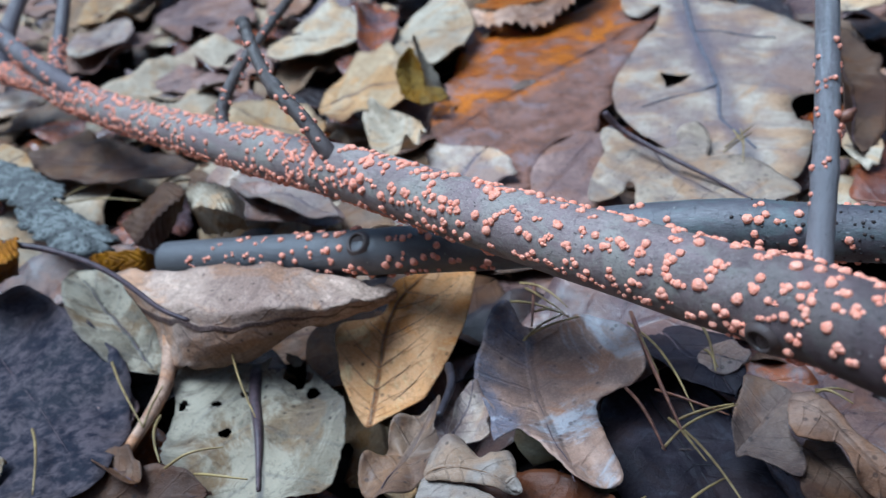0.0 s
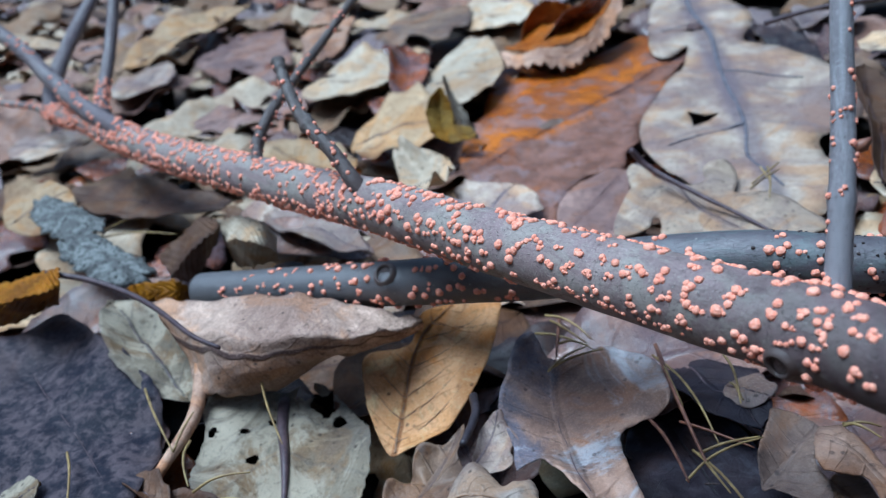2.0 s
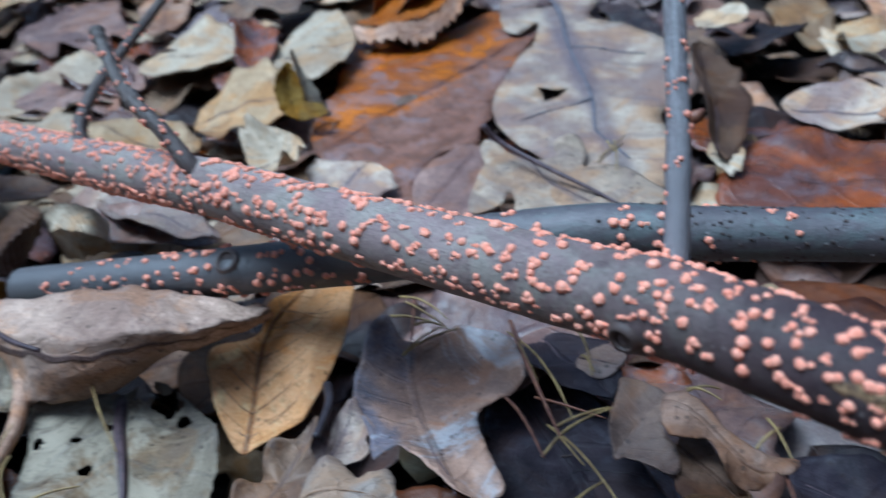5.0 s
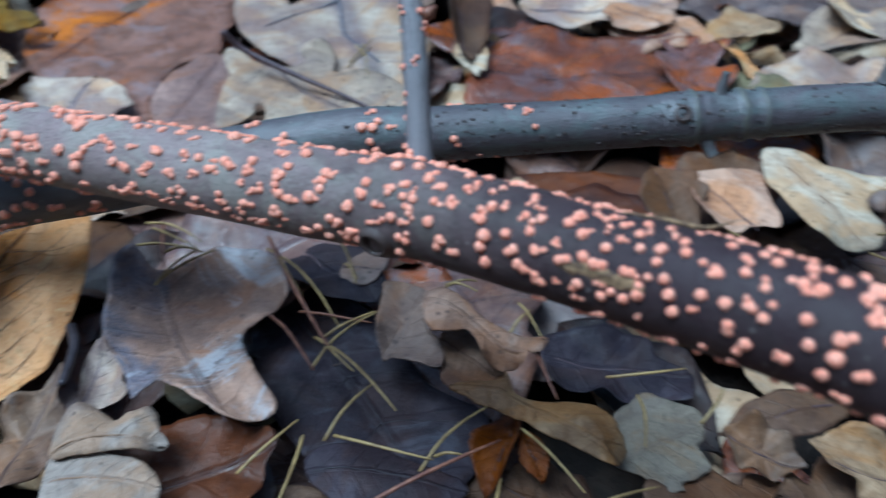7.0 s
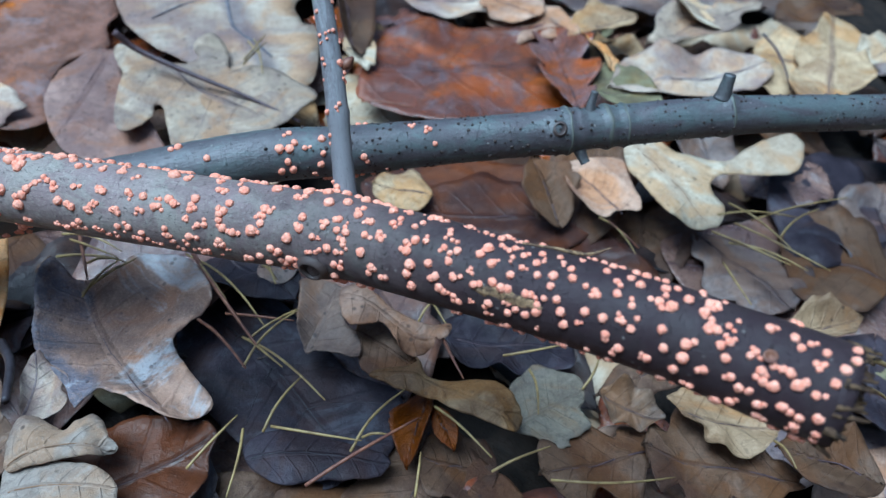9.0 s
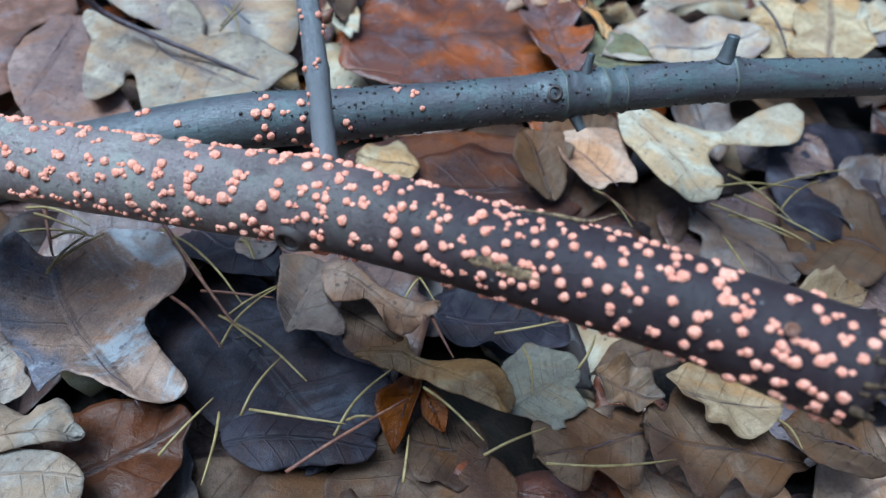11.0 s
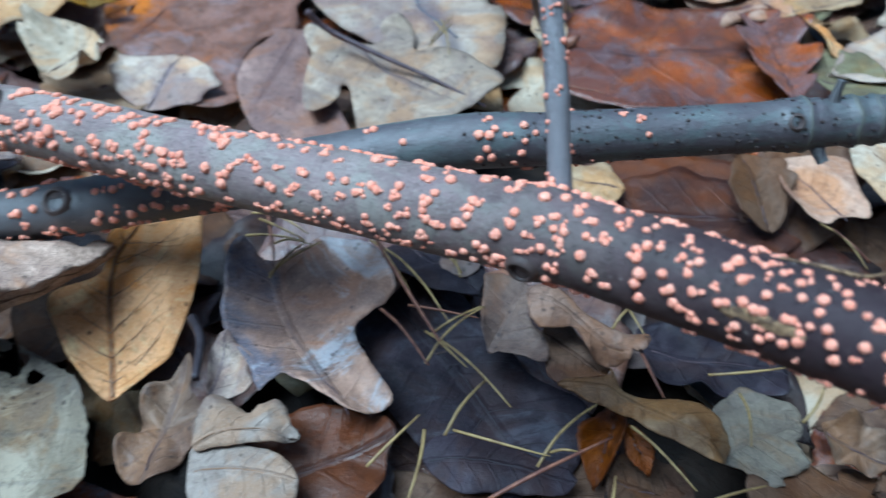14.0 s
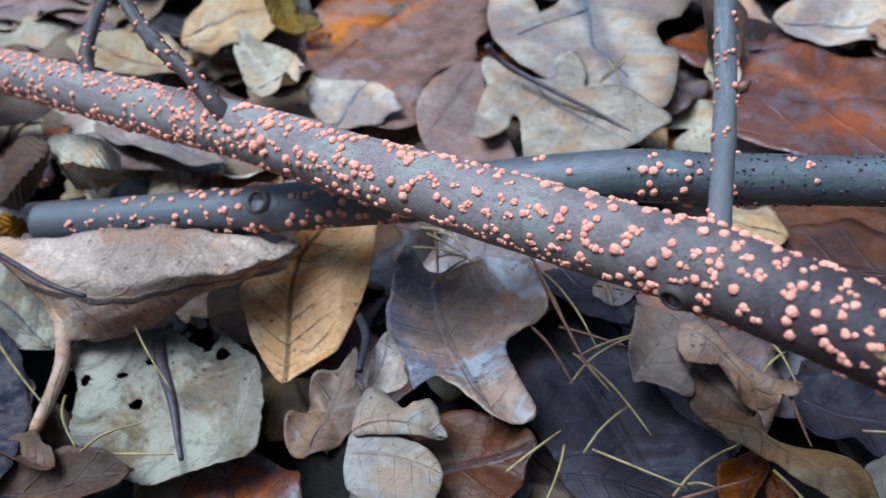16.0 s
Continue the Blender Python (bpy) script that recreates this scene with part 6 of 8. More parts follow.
blade("pinktaupe", [(0.0730, 0.1328, 0.0030), (0.0705, 0.1297, 0.0030), (0.0666, 0.1245, 0.0030), (0.0635, 0.1203, 0.0030), (0.0623, 0.1163, 0.0010), (0.0623, 0.1135, 0.0000), (0.0635, 0.1110, 0.0030), (0.0664, 0.1084, 0.0030), (0.0695, 0.1035, 0.0030), (0.0716, 0.1029, 0.0030), (0.0746, 0.1086, 0.0030), (0.0738, 0.1136, 0.0030), (0.0765, 0.1189, 0.0030), (0.0803, 0.1229, 0.0030), (0.0779, 0.1298, 0.0030)],
      [(0.0616, 0.1130, 0.0030), (0.0689, 0.1177, 0.0030), (0.0782, 0.1243, 0.0030)], "greyish pink lobe of a curled oak leaf", seed=16, wave=0.0012, roll=0.002, rib=0)
blade("lobefawn_shaded", [(0.0742, 0.1164, 0.0080), (0.0767, 0.1193, 0.0080), (0.0796, 0.1199, 0.0080), (0.0822, 0.1180, 0.0080), (0.0839, 0.1142, 0.0080), (0.0843, 0.1080, 0.0080), (0.0863, 0.1015, 0.0080), (0.0888, 0.0970, 0.0080), (0.0938, 0.0945, 0.0070), (0.0912, 0.0919, 0.0080), (0.0879, 0.0916, 0.0080), (0.0875, 0.0930, 0.0080), (0.0858, 0.0915, 0.0080), (0.0846, 0.0926, 0.0040), (0.0814, 0.0936, 0.0040), (0.0798, 0.0960, 0.0040), (0.0783, 0.0969, 0.0080), (0.0791, 0.1011, 0.0080), (0.0787, 0.1045, 0.0080), (0.0762, 0.1056, 0.0080), (0.0730, 0.1072, 0.0080), (0.0720, 0.1104, 0.0080)],
      [(0.0764, 0.1175, 0.0080), (0.0804, 0.1108, 0.0080), (0.0826, 0.0992, 0.0080), (0.0874, 0.0928, 0.0080)], "pinkish fawn oak leaf lobe with a rolled wavy edge", seed=17, wave=0.0008, roll=-0.002, rib=0)
# the shade under the lobes is put into this web's brown
blade("brown", [(0.0765, 0.1118, 0.0010), (0.0825, 0.1091, 0.0010), (0.0821, 0.1008, 0.0010), (0.0832, 0.0952, 0.0010), (0.0814, 0.0935, 0.0010), (0.0754, 0.0957, 0.0010), (0.0701, 0.0973, 0.0010), (0.0707, 0.1024, 0.0010)],
      [(0.0759, 0.1097, 0.0010), (0.0787, 0.1027, 0.0010), (0.0809, 0.0938, 0.0010)], "brown shaded web of a curled oak leaf", seed=18, wave=0.0006, rib=0, name="dead_leaf")
blade("tanbuff", [(0.0683, 0.0953, 0.0050), (0.0736, 0.0937, 0.0050), (0.0791, 0.0914, 0.0050), (0.0813, 0.0926, 0.0050), (0.0798, 0.0886, 0.0050), (0.0802, 0.0849, 0.0050), (0.0841, 0.0813, 0.0050), (0.0896, 0.0783, 0.0050), (0.0925, 0.0758, 0.0050), (0.0932, 0.0721, 0.0050), (0.0932, 0.0685, 0.0040), (0.0924, 0.0653, 0.0020), (0.0903, 0.0635, 0.0010), (0.0860, 0.0622, 0.0050), (0.0833, 0.0659, 0.0050), (0.0802, 0.0722, 0.0050), (0.0780, 0.0765, 0.0050), (0.0768, 0.0797, 0.0050), (0.0738, 0.0841, 0.0050), (0.0705, 0.0896, 0.0050)],
      [(0.0687, 0.0946, 0.0050), (0.0762, 0.0884, 0.0050), (0.0813, 0.0780, 0.0050), (0.0883, 0.0638, 0.0050)], "tan rolled strip of a curled oak leaf", seed=19, wave=0.0005, roll=-0.004, rib=0)
blade("greybuff", [(0.0984, 0.0746, -0.0030), (0.1062, 0.0768, -0.0030), (0.1104, 0.0764, -0.0030), (0.1122, 0.0724, -0.0030), (0.1155, 0.0675, -0.0030), (0.1152, 0.0641, -0.0030), (0.1110, 0.0601, -0.0030), (0.1087, 0.0595, -0.0030), (0.1079, 0.0551, -0.0030), (0.1049, 0.0540, -0.0030), (0.1008, 0.0549, -0.0030), (0.0986, 0.0539, -0.0030), (0.0956, 0.0563, -0.0030), (0.0943, 0.0613, -0.0030), (0.0911, 0.0647, -0.0030), (0.0942, 0.0668, -0.0030)],
      [(0.0924, 0.0660, -0.0030), (0.1013, 0.0650, -0.0030), (0.1118, 0.0630, -0.0030)], "pale grey-fawn oak leaf lobe lying flat", seed=20, wave=0.001, rib=0)
blade("palefawn", [(0.0014, 0.1410, 0.0022), (0.0043, 0.1454, 0.0032), (0.0080, 0.1457, 0.0070), (0.0092, 0.1448, 0.0070), (0.0097, 0.1436, 0.0035), (0.0116, 0.1381, 0.0029), (0.0093, 0.1363, 0.0023), (0.0088, 0.1326, 0.0018), (0.0046, 0.1318, 0.0012), (-0.0008, 0.1348, 0.0010)],
      [(-0.0005, 0.1355, 0.0012), (0.0046, 0.1406, 0.0025), (0.0086, 0.1465, 0.0038)], "torn pale tip of a curled oak leaf", seed=36, wave=0.0015, roll=0.002, rib=0)
blade("paleshell", [(-0.0055, 0.1252, 0.0060), (-0.0008, 0.1308, 0.0060), (0.0027, 0.1272, 0.0060), (0.0050, 0.1220, 0.0060), (0.0083, 0.1231, 0.0060), (0.0120, 0.1225, 0.0060), (0.0128, 0.1192, 0.0060), (0.0124, 0.1149, 0.0060), (0.0126, 0.1117, 0.0040), (0.0103, 0.1122, 0.0030), (0.0074, 0.1122, 0.0060), (0.0027, 0.1143, 0.0060), (-0.0031, 0.1167, 0.0060), (-0.0075, 0.1191, 0.0060)],
      [(-0.0073, 0.1199, 0.0060), (0.0003, 0.1189, 0.0060), (0.0117, 0.1124, 0.0060)], "pale grey-fawn rounded lobe of a curled oak leaf", seed=33, wave=0.0006, roll=-0.003, rib=0.00025)
blade("slate", [(0.0361, 0.1008, -0.0060), (0.0426, 0.1016, -0.0060), (0.0508, 0.0969, -0.0060), (0.0558, 0.0898, -0.0060), (0.0615, 0.0837, -0.0060), (0.0630, 0.0784, -0.0060), (0.0581, 0.0769, -0.0060), (0.0520, 0.0797, -0.0060), (0.0458, 0.0844, -0.0060), (0.0387, 0.0876, -0.0060), (0.0352, 0.0941, -0.0060)],
      [(0.0360, 0.0981, -0.0060), (0.0494, 0.0899, -0.0060), (0.0611, 0.0787, -0.0060)], "wet slate-purple rounded lobe among needles", seed=61, wave=0.0008, roll=-0.0015, rib=0.0002)
blade("brown", [(0.0570, 0.0818, -0.0120), (0.0683, 0.0830, -0.0120), (0.0764, 0.0852, -0.0120), (0.0815, 0.0832, -0.0120), (0.0831, 0.0761, -0.0120), (0.0835, 0.0677, -0.0120), (0.0855, 0.0584, -0.0120), (0.0831, 0.0510, -0.0120), (0.0741, 0.0474, -0.0120), (0.0577, 0.0566, -0.0120), (0.0479, 0.0692, -0.0120), (0.0485, 0.0791, -0.0120)],
      [(0.0783, 0.0817, -0.0120), (0.0671, 0.0724, -0.0120), (0.0540, 0.0644, -0.0120)], "damp dark brown oak leaf with pale veins", seed=62, wave=0.001, rib=0.0003)
blade("brown", [(0.0233, 0.1060, -0.0130), (0.0339, 0.1008, -0.0130), (0.0413, 0.0925, -0.0130), (0.0487, 0.0841, -0.0130), (0.0539, 0.0775, -0.0130), (0.0518, 0.0701, -0.0130), (0.0411, 0.0684, -0.0130), (0.0236, 0.0802, -0.0130), (0.0166, 0.0954, -0.0130)],
      [(0.0211, 0.0988, -0.0130), (0.0347, 0.0867, -0.0130), (0.0505, 0.0729, -0.0130)], "damp dark brown leaf under the needles", seed=63, wave=0.001, name="dead_leaf", rib=0.0002)
blade("paleshell", [(-0.0078, 0.1210, 0.0050), (-0.0028, 0.1185, 0.0050), (0.0037, 0.1140, 0.0050), (0.0074, 0.1095, 0.0050), (0.0089, 0.1039, 0.0050), (0.0070, 0.0996, 0.0050), (0.0040, 0.0966, 0.0050), (-0.0016, 0.0975, 0.0050), (-0.0096, 0.1032, 0.0050), (-0.0124, 0.1092, 0.0050)],
      [(-0.0096, 0.1158, 0.0050), (-0.0006, 0.1100, 0.0050), (0.0075, 0.1033, 0.0050)], "pale cream-grey lower lobe of a curled oak leaf", seed=34, wave=0.0006, roll=-0.002, rib=0.0002)
blade("maroon", [(0.1216, 0.1715, -0.0130), (0.1484, 0.1670, -0.0130), (0.1729, 0.1511, -0.0130), (0.1854, 0.1314, -0.0130), (0.1765, 0.1020, -0.0130), (0.1752, 0.0838, -0.0130), (0.1623, 0.0669, -0.0130), (0.1415, 0.0927, -0.0130), (0.1295, 0.1185, -0.0130), (0.1184, 0.1480, -0.0130)],
      [(0.1240, 0.1681, -0.0130), (0.1418, 0.1322, -0.0130), (0.1619, 0.0871, -0.0130)], "broad wet red-brown leaf lying flat under the branch", seed=64, wave=0.0006, rib=0.0003, name="dead_leaf")
blade("plum", [(0.1875, 0.0912, -0.0130), (0.2168, 0.0815, -0.0130), (0.2466, 0.0722, -0.0130), (0.2652, 0.0488, -0.0130), (0.2442, 0.0236, -0.0130), (0.2107, 0.0189, -0.0130), (0.1973, 0.0366, -0.0130), (0.1862, 0.0499, -0.0130), (0.1760, 0.0685, -0.0130)],
      [(0.1837, 0.0811, -0.0130), (0.2141, 0.0569, -0.0130), (0.2349, 0.0271, -0.0130)], "wet purple-brown leaf under fallen needles", seed=65, wave=0.0008, rib=0.0003)
blade("cream", [(0.1946, 0.1200, 0.0050), (0.1997, 0.1235, 0.0050), (0.2057, 0.1208, 0.0050), (0.2083, 0.1169, 0.0050), (0.2098, 0.1091, 0.0050), (0.2160, 0.1007, 0.0050), (0.2225, 0.0954, 0.0050), (0.2348, 0.0954, 0.0050), (0.2479, 0.0940, 0.0050), (0.2565, 0.0909, 0.0050), (0.2511, 0.0841, 0.0070), (0.2418, 0.0788, 0.0070), (0.2349, 0.0776, 0.0050), (0.2283, 0.0815, 0.0050), (0.2222, 0.0870, 0.0050), (0.2142, 0.0911, 0.0050), (0.2059, 0.0914, 0.0050), (0.2012, 0.0873, 0.0050), (0.1989, 0.0810, 0.0050), (0.1929, 0.0775, 0.0050), (0.1899, 0.0793, 0.0020), (0.1860, 0.0839, 0.0010), (0.1816, 0.0888, 0.0050), (0.1835, 0.0971, 0.0050), (0.1869, 0.1069, 0.0050), (0.1891, 0.1138, 0.0050)],
      [(0.2005, 0.1196, 0.0050), (0.1952, 0.1035, 0.0050), (0.1908, 0.0864, 0.0050), (0.1910, 0.0787, 0.0050)], "bleached cream oak leaf with smooth rounded lobes", seed=21, wave=0.0006, roll=-0.003, rib=0.0002)
blade("pinkfawn", [(0.1727, 0.1261, 0.0010), (0.1791, 0.1273, 0.0010), (0.1926, 0.1192, 0.0010), (0.1893, 0.1111, 0.0010), (0.1804, 0.0987, 0.0010), (0.1738, 0.1031, 0.0010), (0.1678, 0.1037, 0.0010), (0.1670, 0.1116, 0.0010), (0.1679, 0.1200, 0.0010)],
      [(0.1744, 0.1008, 0.0010), (0.1768, 0.1131, 0.0010), (0.1747, 0.1248, 0.0010)], "fawn leaf tucked beneath the stick", seed=25, wave=0.001, roll=0.002, name="dead_leaf", rib=0.0002)
blade("palefawn", [(0.2032, 0.5508, -0.0020), (0.1729, 0.5035, -0.0020), (0.1578, 0.4739, -0.0020), (0.1403, 0.4253, -0.0020), (0.1339, 0.3998, -0.0020), (0.1381, 0.3906, -0.0020), (0.1465, 0.3961, -0.0020), (0.1546, 0.4020, -0.0020), (0.1405, 0.3732, -0.0020), (0.1287, 0.3584, -0.0020), (0.1141, 0.3384, -0.0020), (0.1022, 0.3194, -0.0020), (0.0951, 0.3003, -0.0020), (0.0930, 0.2812, -0.0020), (0.0997, 0.2604, -0.0020), (0.1109, 0.2368, -0.0020), (0.1218, 0.2239, -0.0020), (0.1333, 0.2197, -0.0020), (0.1467, 0.2353, -0.0020), (0.1562, 0.2514, -0.0020), (0.1544, 0.2592, -0.0020), (0.1582, 0.2708, -0.0020), (0.1649, 0.2758, -0.0020), (0.1731, 0.2762, -0.0020), (0.1893, 0.2924, -0.0020), (0.1999, 0.3113, -0.0020), (0.2032, 0.3366, -0.0020), (0.1944, 0.3723, -0.0020), (0.1868, 0.3869, -0.0020), (0.1853, 0.4022, -0.0020), (0.2015, 0.4277, -0.0020), (0.2080, 0.4591, -0.0020)],
      [(0.1983, 0.5299, -0.0020), (0.1660, 0.4026, -0.0020), (0.1465, 0.3226, -0.0020), (0.1311, 0.2653, -0.0020), (0.1230, 0.2322, -0.0020)], "large pale fawn oak leaf with broad lobes and a bluish midrib", seed=31, wave=0.0007, rib=0.0016, sides=4, holes=[(0.1262, 0.3125, 0.0052)])
blade("fawngrey", [(0.0786, 0.2659, 0.0020), (0.0757, 0.2519, 0.0020), (0.0690, 0.2420, 0.0020), (0.0637, 0.2323, 0.0020), (0.0615, 0.2218, 0.0030), (0.0657, 0.2202, 0.0020), (0.0723, 0.2237, 0.0020), (0.0772, 0.2302, 0.0020), (0.0783, 0.2256, 0.0020), (0.0706, 0.2017, 0.0020), (0.0826, 0.1954, 0.0020), (0.0973, 0.1951, 0.0020), (0.1163, 0.2005, 0.0020), (0.1278, 0.2078, 0.0020), (0.1242, 0.2185, 0.0020), (0.1220, 0.2280, 0.0020), (0.1161, 0.2332, 0.0020), (0.1088, 0.2360, 0.0020), (0.1142, 0.2465, 0.0020), (0.1153, 0.2579, 0.0020), (0.1082, 0.2555, 0.0050), (0.1029, 0.2515, 0.0050), (0.1023, 0.2480, 0.0020), (0.0948, 0.2477, 0.0020), (0.0865, 0.2575, 0.0020), (0.0842, 0.2689, 0.0020)],
      [(0.0835, 0.2765, 0.0020), (0.0897, 0.2497, 0.0020), (0.0951, 0.2265, 0.0020), (0.1018, 0.2106, 0.0020)], "fawn oak leaf with rounded lobes and long dark stalk", seed=32, wave=0.0012, rib=0.0005)
blade("plumfawn", [(0.0460, 0.2461, -0.0030), (0.0532, 0.2637, -0.0030), (0.0657, 0.2760, -0.0030), (0.0761, 0.2790, -0.0030), (0.0830, 0.2727, -0.0030), (0.0784, 0.2607, -0.0030), (0.0756, 0.2427, -0.0030), (0.0702, 0.2097, -0.0030), (0.0552, 0.2122, -0.0030), (0.0454, 0.2256, -0.0030)],
      [(0.0780, 0.2747, -0.0030), (0.0614, 0.2542, -0.0030), (0.0491, 0.2407, -0.0030)], "pinkish fawn leaf beneath an oak leaf", seed=28, wave=0.001, name="dead_leaf", rib=0.0002)
blade("orange", [(0.0174, 0.3089, -0.0040), (0.0227, 0.3367, -0.0040), (0.0369, 0.3701, -0.0040), (0.0506, 0.4174, -0.0040), (0.0647, 0.4341, -0.0040), (0.0814, 0.4077, -0.0040), (0.1106, 0.4193, -0.0040), (0.1375, 0.4338, -0.0040), (0.1553, 0.4083, -0.0040), (0.1527, 0.3956, -0.0040), (0.1304, 0.3632, -0.0040), (0.1036, 0.3237, -0.0040), (0.0964, 0.3044, -0.0040), (0.0877, 0.2957, -0.0040), (0.0810, 0.2792, -0.0040), (0.0661, 0.2779, -0.0040), (0.0536, 0.2655, -0.0040), (0.0460, 0.2464, -0.0040), (0.0310, 0.2518, -0.0040), (0.0290, 0.2853, -0.0040), (0.0203, 0.2924, -0.0040)],
      [(0.1531, 0.4024, -0.0040), (0.1069, 0.3637, -0.0040), (0.0723, 0.3431, -0.0040), (0.0394, 0.3162, -0.0040), (0.0197, 0.3001, -0.0040)], "broad wet leaf, orange at the top and purplish below", seed=29, wave=0.0009, name="dead_leaf", rib=0.0004, sides=5)
blade("tan", [(-0.0272, 0.1738, 0.0013), (-0.0252, 0.1808, 0.0045), (-0.0128, 0.1805, 0.0058), (-0.0071, 0.1884, 0.0095), (0.0028, 0.1884, 0.0106), (0.0149, 0.1856, 0.0110), (0.0143, 0.1800, 0.0088), (0.0075, 0.1668, 0.0025), (0.0000, 0.1590, -0.0020), (-0.0058, 0.1544, -0.0050), (-0.0127, 0.1525, -0.0068), (-0.0211, 0.1513, -0.0085), (-0.0239, 0.1553, -0.0068), (-0.0262, 0.1636, -0.0031)],
      [(-0.0211, 0.1513, -0.0085), (-0.0181, 0.1599, -0.0039), (-0.0141, 0.1710, 0.0017), (-0.0075, 0.1827, 0.0073), (0.0019, 0.1882, 0.0104)], "orange-tan beech leaf with parallel veins, half tucked under", seed=11, wave=0.0006, veins=9, ridge=0.0005, rib=0.0004, sides=6, name="beech_leaf")
draped("pinkvein", [[(-0.0929, 0.2142, 0.0136), (-0.0665, 0.2031, 0.0170), (-0.0401, 0.1911, 0.0204), (-0.0199, 0.1801, 0.0204), (-0.0076, 0.1789, 0.0153)],
    [(-0.0866, 0.2007, 0.0170), (-0.0616, 0.1768, 0.0221), (-0.0383, 0.1677, 0.0238), (-0.0202, 0.1669, 0.0213), (-0.0074, 0.1772, 0.0153)],
    [(-0.0777, 0.1880, 0.0102), (-0.0635, 0.1725, 0.0136), (-0.0437, 0.1684, 0.0144), (-0.0241, 0.1690, 0.0170), (-0.0072, 0.1771, 0.0145)],
    [(-0.0776, 0.1838, 0.0026), (-0.0683, 0.1732, 0.0043), (-0.0531, 0.1741, 0.0043), (-0.0306, 0.1766, 0.0085), (-0.0078, 0.1779, 0.0127)]], "pinkish fawn leaf folded along its midrib, raised veins", seed=5)
lobed("maroon", (0.0188, 0.1085, -0.0051), [(-0.0124, 0.0174, 0.0013, 0.0000), (-0.0035, 0.0162, 0.0014, 0.0000), (0.0063, 0.0102, 0.0014, 0.0000), (0.0142, -0.0020, 0.0014, 0.0026), (0.0094, -0.0062, 0.0014, 0.0000), (0.0012, -0.0139, 0.0013, 0.0000), (-0.0138, -0.0073, 0.0012, 0.0000), (-0.0253, 0.0063, 0.0012, 0.0000), (-0.0244, 0.0157, 0.0013, 0.0000)], 3, "wet red-brown leaf under the needles", rim=True, name='dead_leaf', wave=0.0006, rough=0.6, rib=0.0002, seed=15)
lobed("slate", (0.1103, 0.0871, -0.0051), [(-0.0082, 0.0170, 0.0018, 0.0000), (0.0022, 0.0117, 0.0018, 0.0000), (0.0100, -0.0034, 0.0018, 0.0000), (0.0146, -0.0112, 0.0018, 0.0000), (0.0062, -0.0179, 0.0017, 0.0000), (0.0009, -0.0124, 0.0017, 0.0000), (-0.0078, -0.0038, 0.0017, 0.0000), (-0.0159, 0.0055, 0.0017, 0.0000)], 3, "damp slate-purple leaf with a smooth surface", rim=True, name='dead_leaf', wave=0.0005, rough=0.5, rib=0.0002, seed=21)
lobed("buff", (0.1336, 0.0331, 0.0000), [(-0.0081, 0.0136, 0.0016, 0.0000), (-0.0032, 0.0133, 0.0016, 0.0026), (0.0056, 0.0089, 0.0016, 0.0026), (0.0113, 0.0005, 0.0016, 0.0026), (0.0104, -0.0093, 0.0015, 0.0026), (0.0039, -0.0105, 0.0015, 0.0000), (-0.0050, -0.0082, 0.0014, 0.0000), (-0.0080, -0.0036, 0.0015, 0.0000), (-0.0064, 0.0027, 0.0015, 0.0000), (-0.0094, 0.0084, 0.0015, 0.0000)], 4, "pale yellowish fawn oak leaf lying flat", rim=True, wave=0.0007, rib=0.0002, seed=22)
lobed("taupe", (0.1192, 0.0514, -0.0000), [(-0.0026, 0.0083, 0.0016, 0.0000), (0.0005, 0.0070, 0.0016, 0.0026), (0.0064, -0.0004, 0.0016, 0.0000), (0.0041, -0.0078, 0.0016, 0.0000), (-0.0008, -0.0062, 0.0015, 0.0000), (-0.0054, -0.0008, 0.0015, 0.0000)], 3, "small damp curled leaf fragment", rim=True, name='dead_leaf', wave=0.0006, rib=0.0002, seed=23)
lobed("rust", (0.1923, 0.1984, -0.0043), [(-0.0383, 0.0183, 0.0029, 0.0000), (-0.0202, 0.0336, 0.0031, 0.0017), (0.0022, 0.0339, 0.0030, 0.0017), (0.0248, 0.0193, 0.0034, 0.0017), (0.0382, 0.0050, 0.0031, 0.0017), (0.0542, 0.0006, 0.0031, 0.0034), (0.0391, -0.0216, 0.0030, 0.0017), (0.0310, -0.0430, 0.0031, 0.0000), (-0.0060, -0.0400, 0.0027, 0.0000), (-0.0240, -0.0320, 0.0028, 0.0000), (-0.0400, -0.0140, 0.0026, 0.0000), (-0.0487, 0.0066, 0.0026, 0.0000)], 6, "broad glossy wet rust-red oak leaf", rim=True, wave=0.0005, rough=0.6, rib=0.0002, seed=26)
lobed("sage", (-0.0501, 0.1555, -0.0051), [(-0.0242, -0.0053, 0.0017, 0.0000), (-0.0221, 0.0093, 0.0018, 0.0017), (-0.0223, 0.0246, 0.0021, 0.0017), (-0.0101, 0.0264, 0.0021, 0.0017), (0.0026, 0.0235, 0.0020, 0.0000), (0.0108, 0.0213, 0.0020, 0.0000), (0.0189, 0.0114, 0.0019, 0.0000), (0.0241, -0.0049, 0.0017, 0.0000), (0.0220, -0.0148, 0.0016, 0.0000), (0.0187, -0.0245, 0.0016, 0.0000), (0.0018, -0.0259, 0.0015, 0.0000), (-0.0163, -0.0175, 0.0016, 0.0000)], 10, "pale grey-green leaf with dark midrib and worn edges", rim=True, name='dead_leaf', wave=0.0007, rib=0.0021, seed=8, holes=[(-0.008, -0.0016, 0.0018), (0.0109, 0.0159, 0.0038), (0.0054, 0.0203, 0.003), (-0.0111, 0.0082, 0.0012), (-0.0042, 0.0128, 0.0011), (0.0148, 0.0094, 0.0019), (-0.0202, 0.0094, 0.0015)])
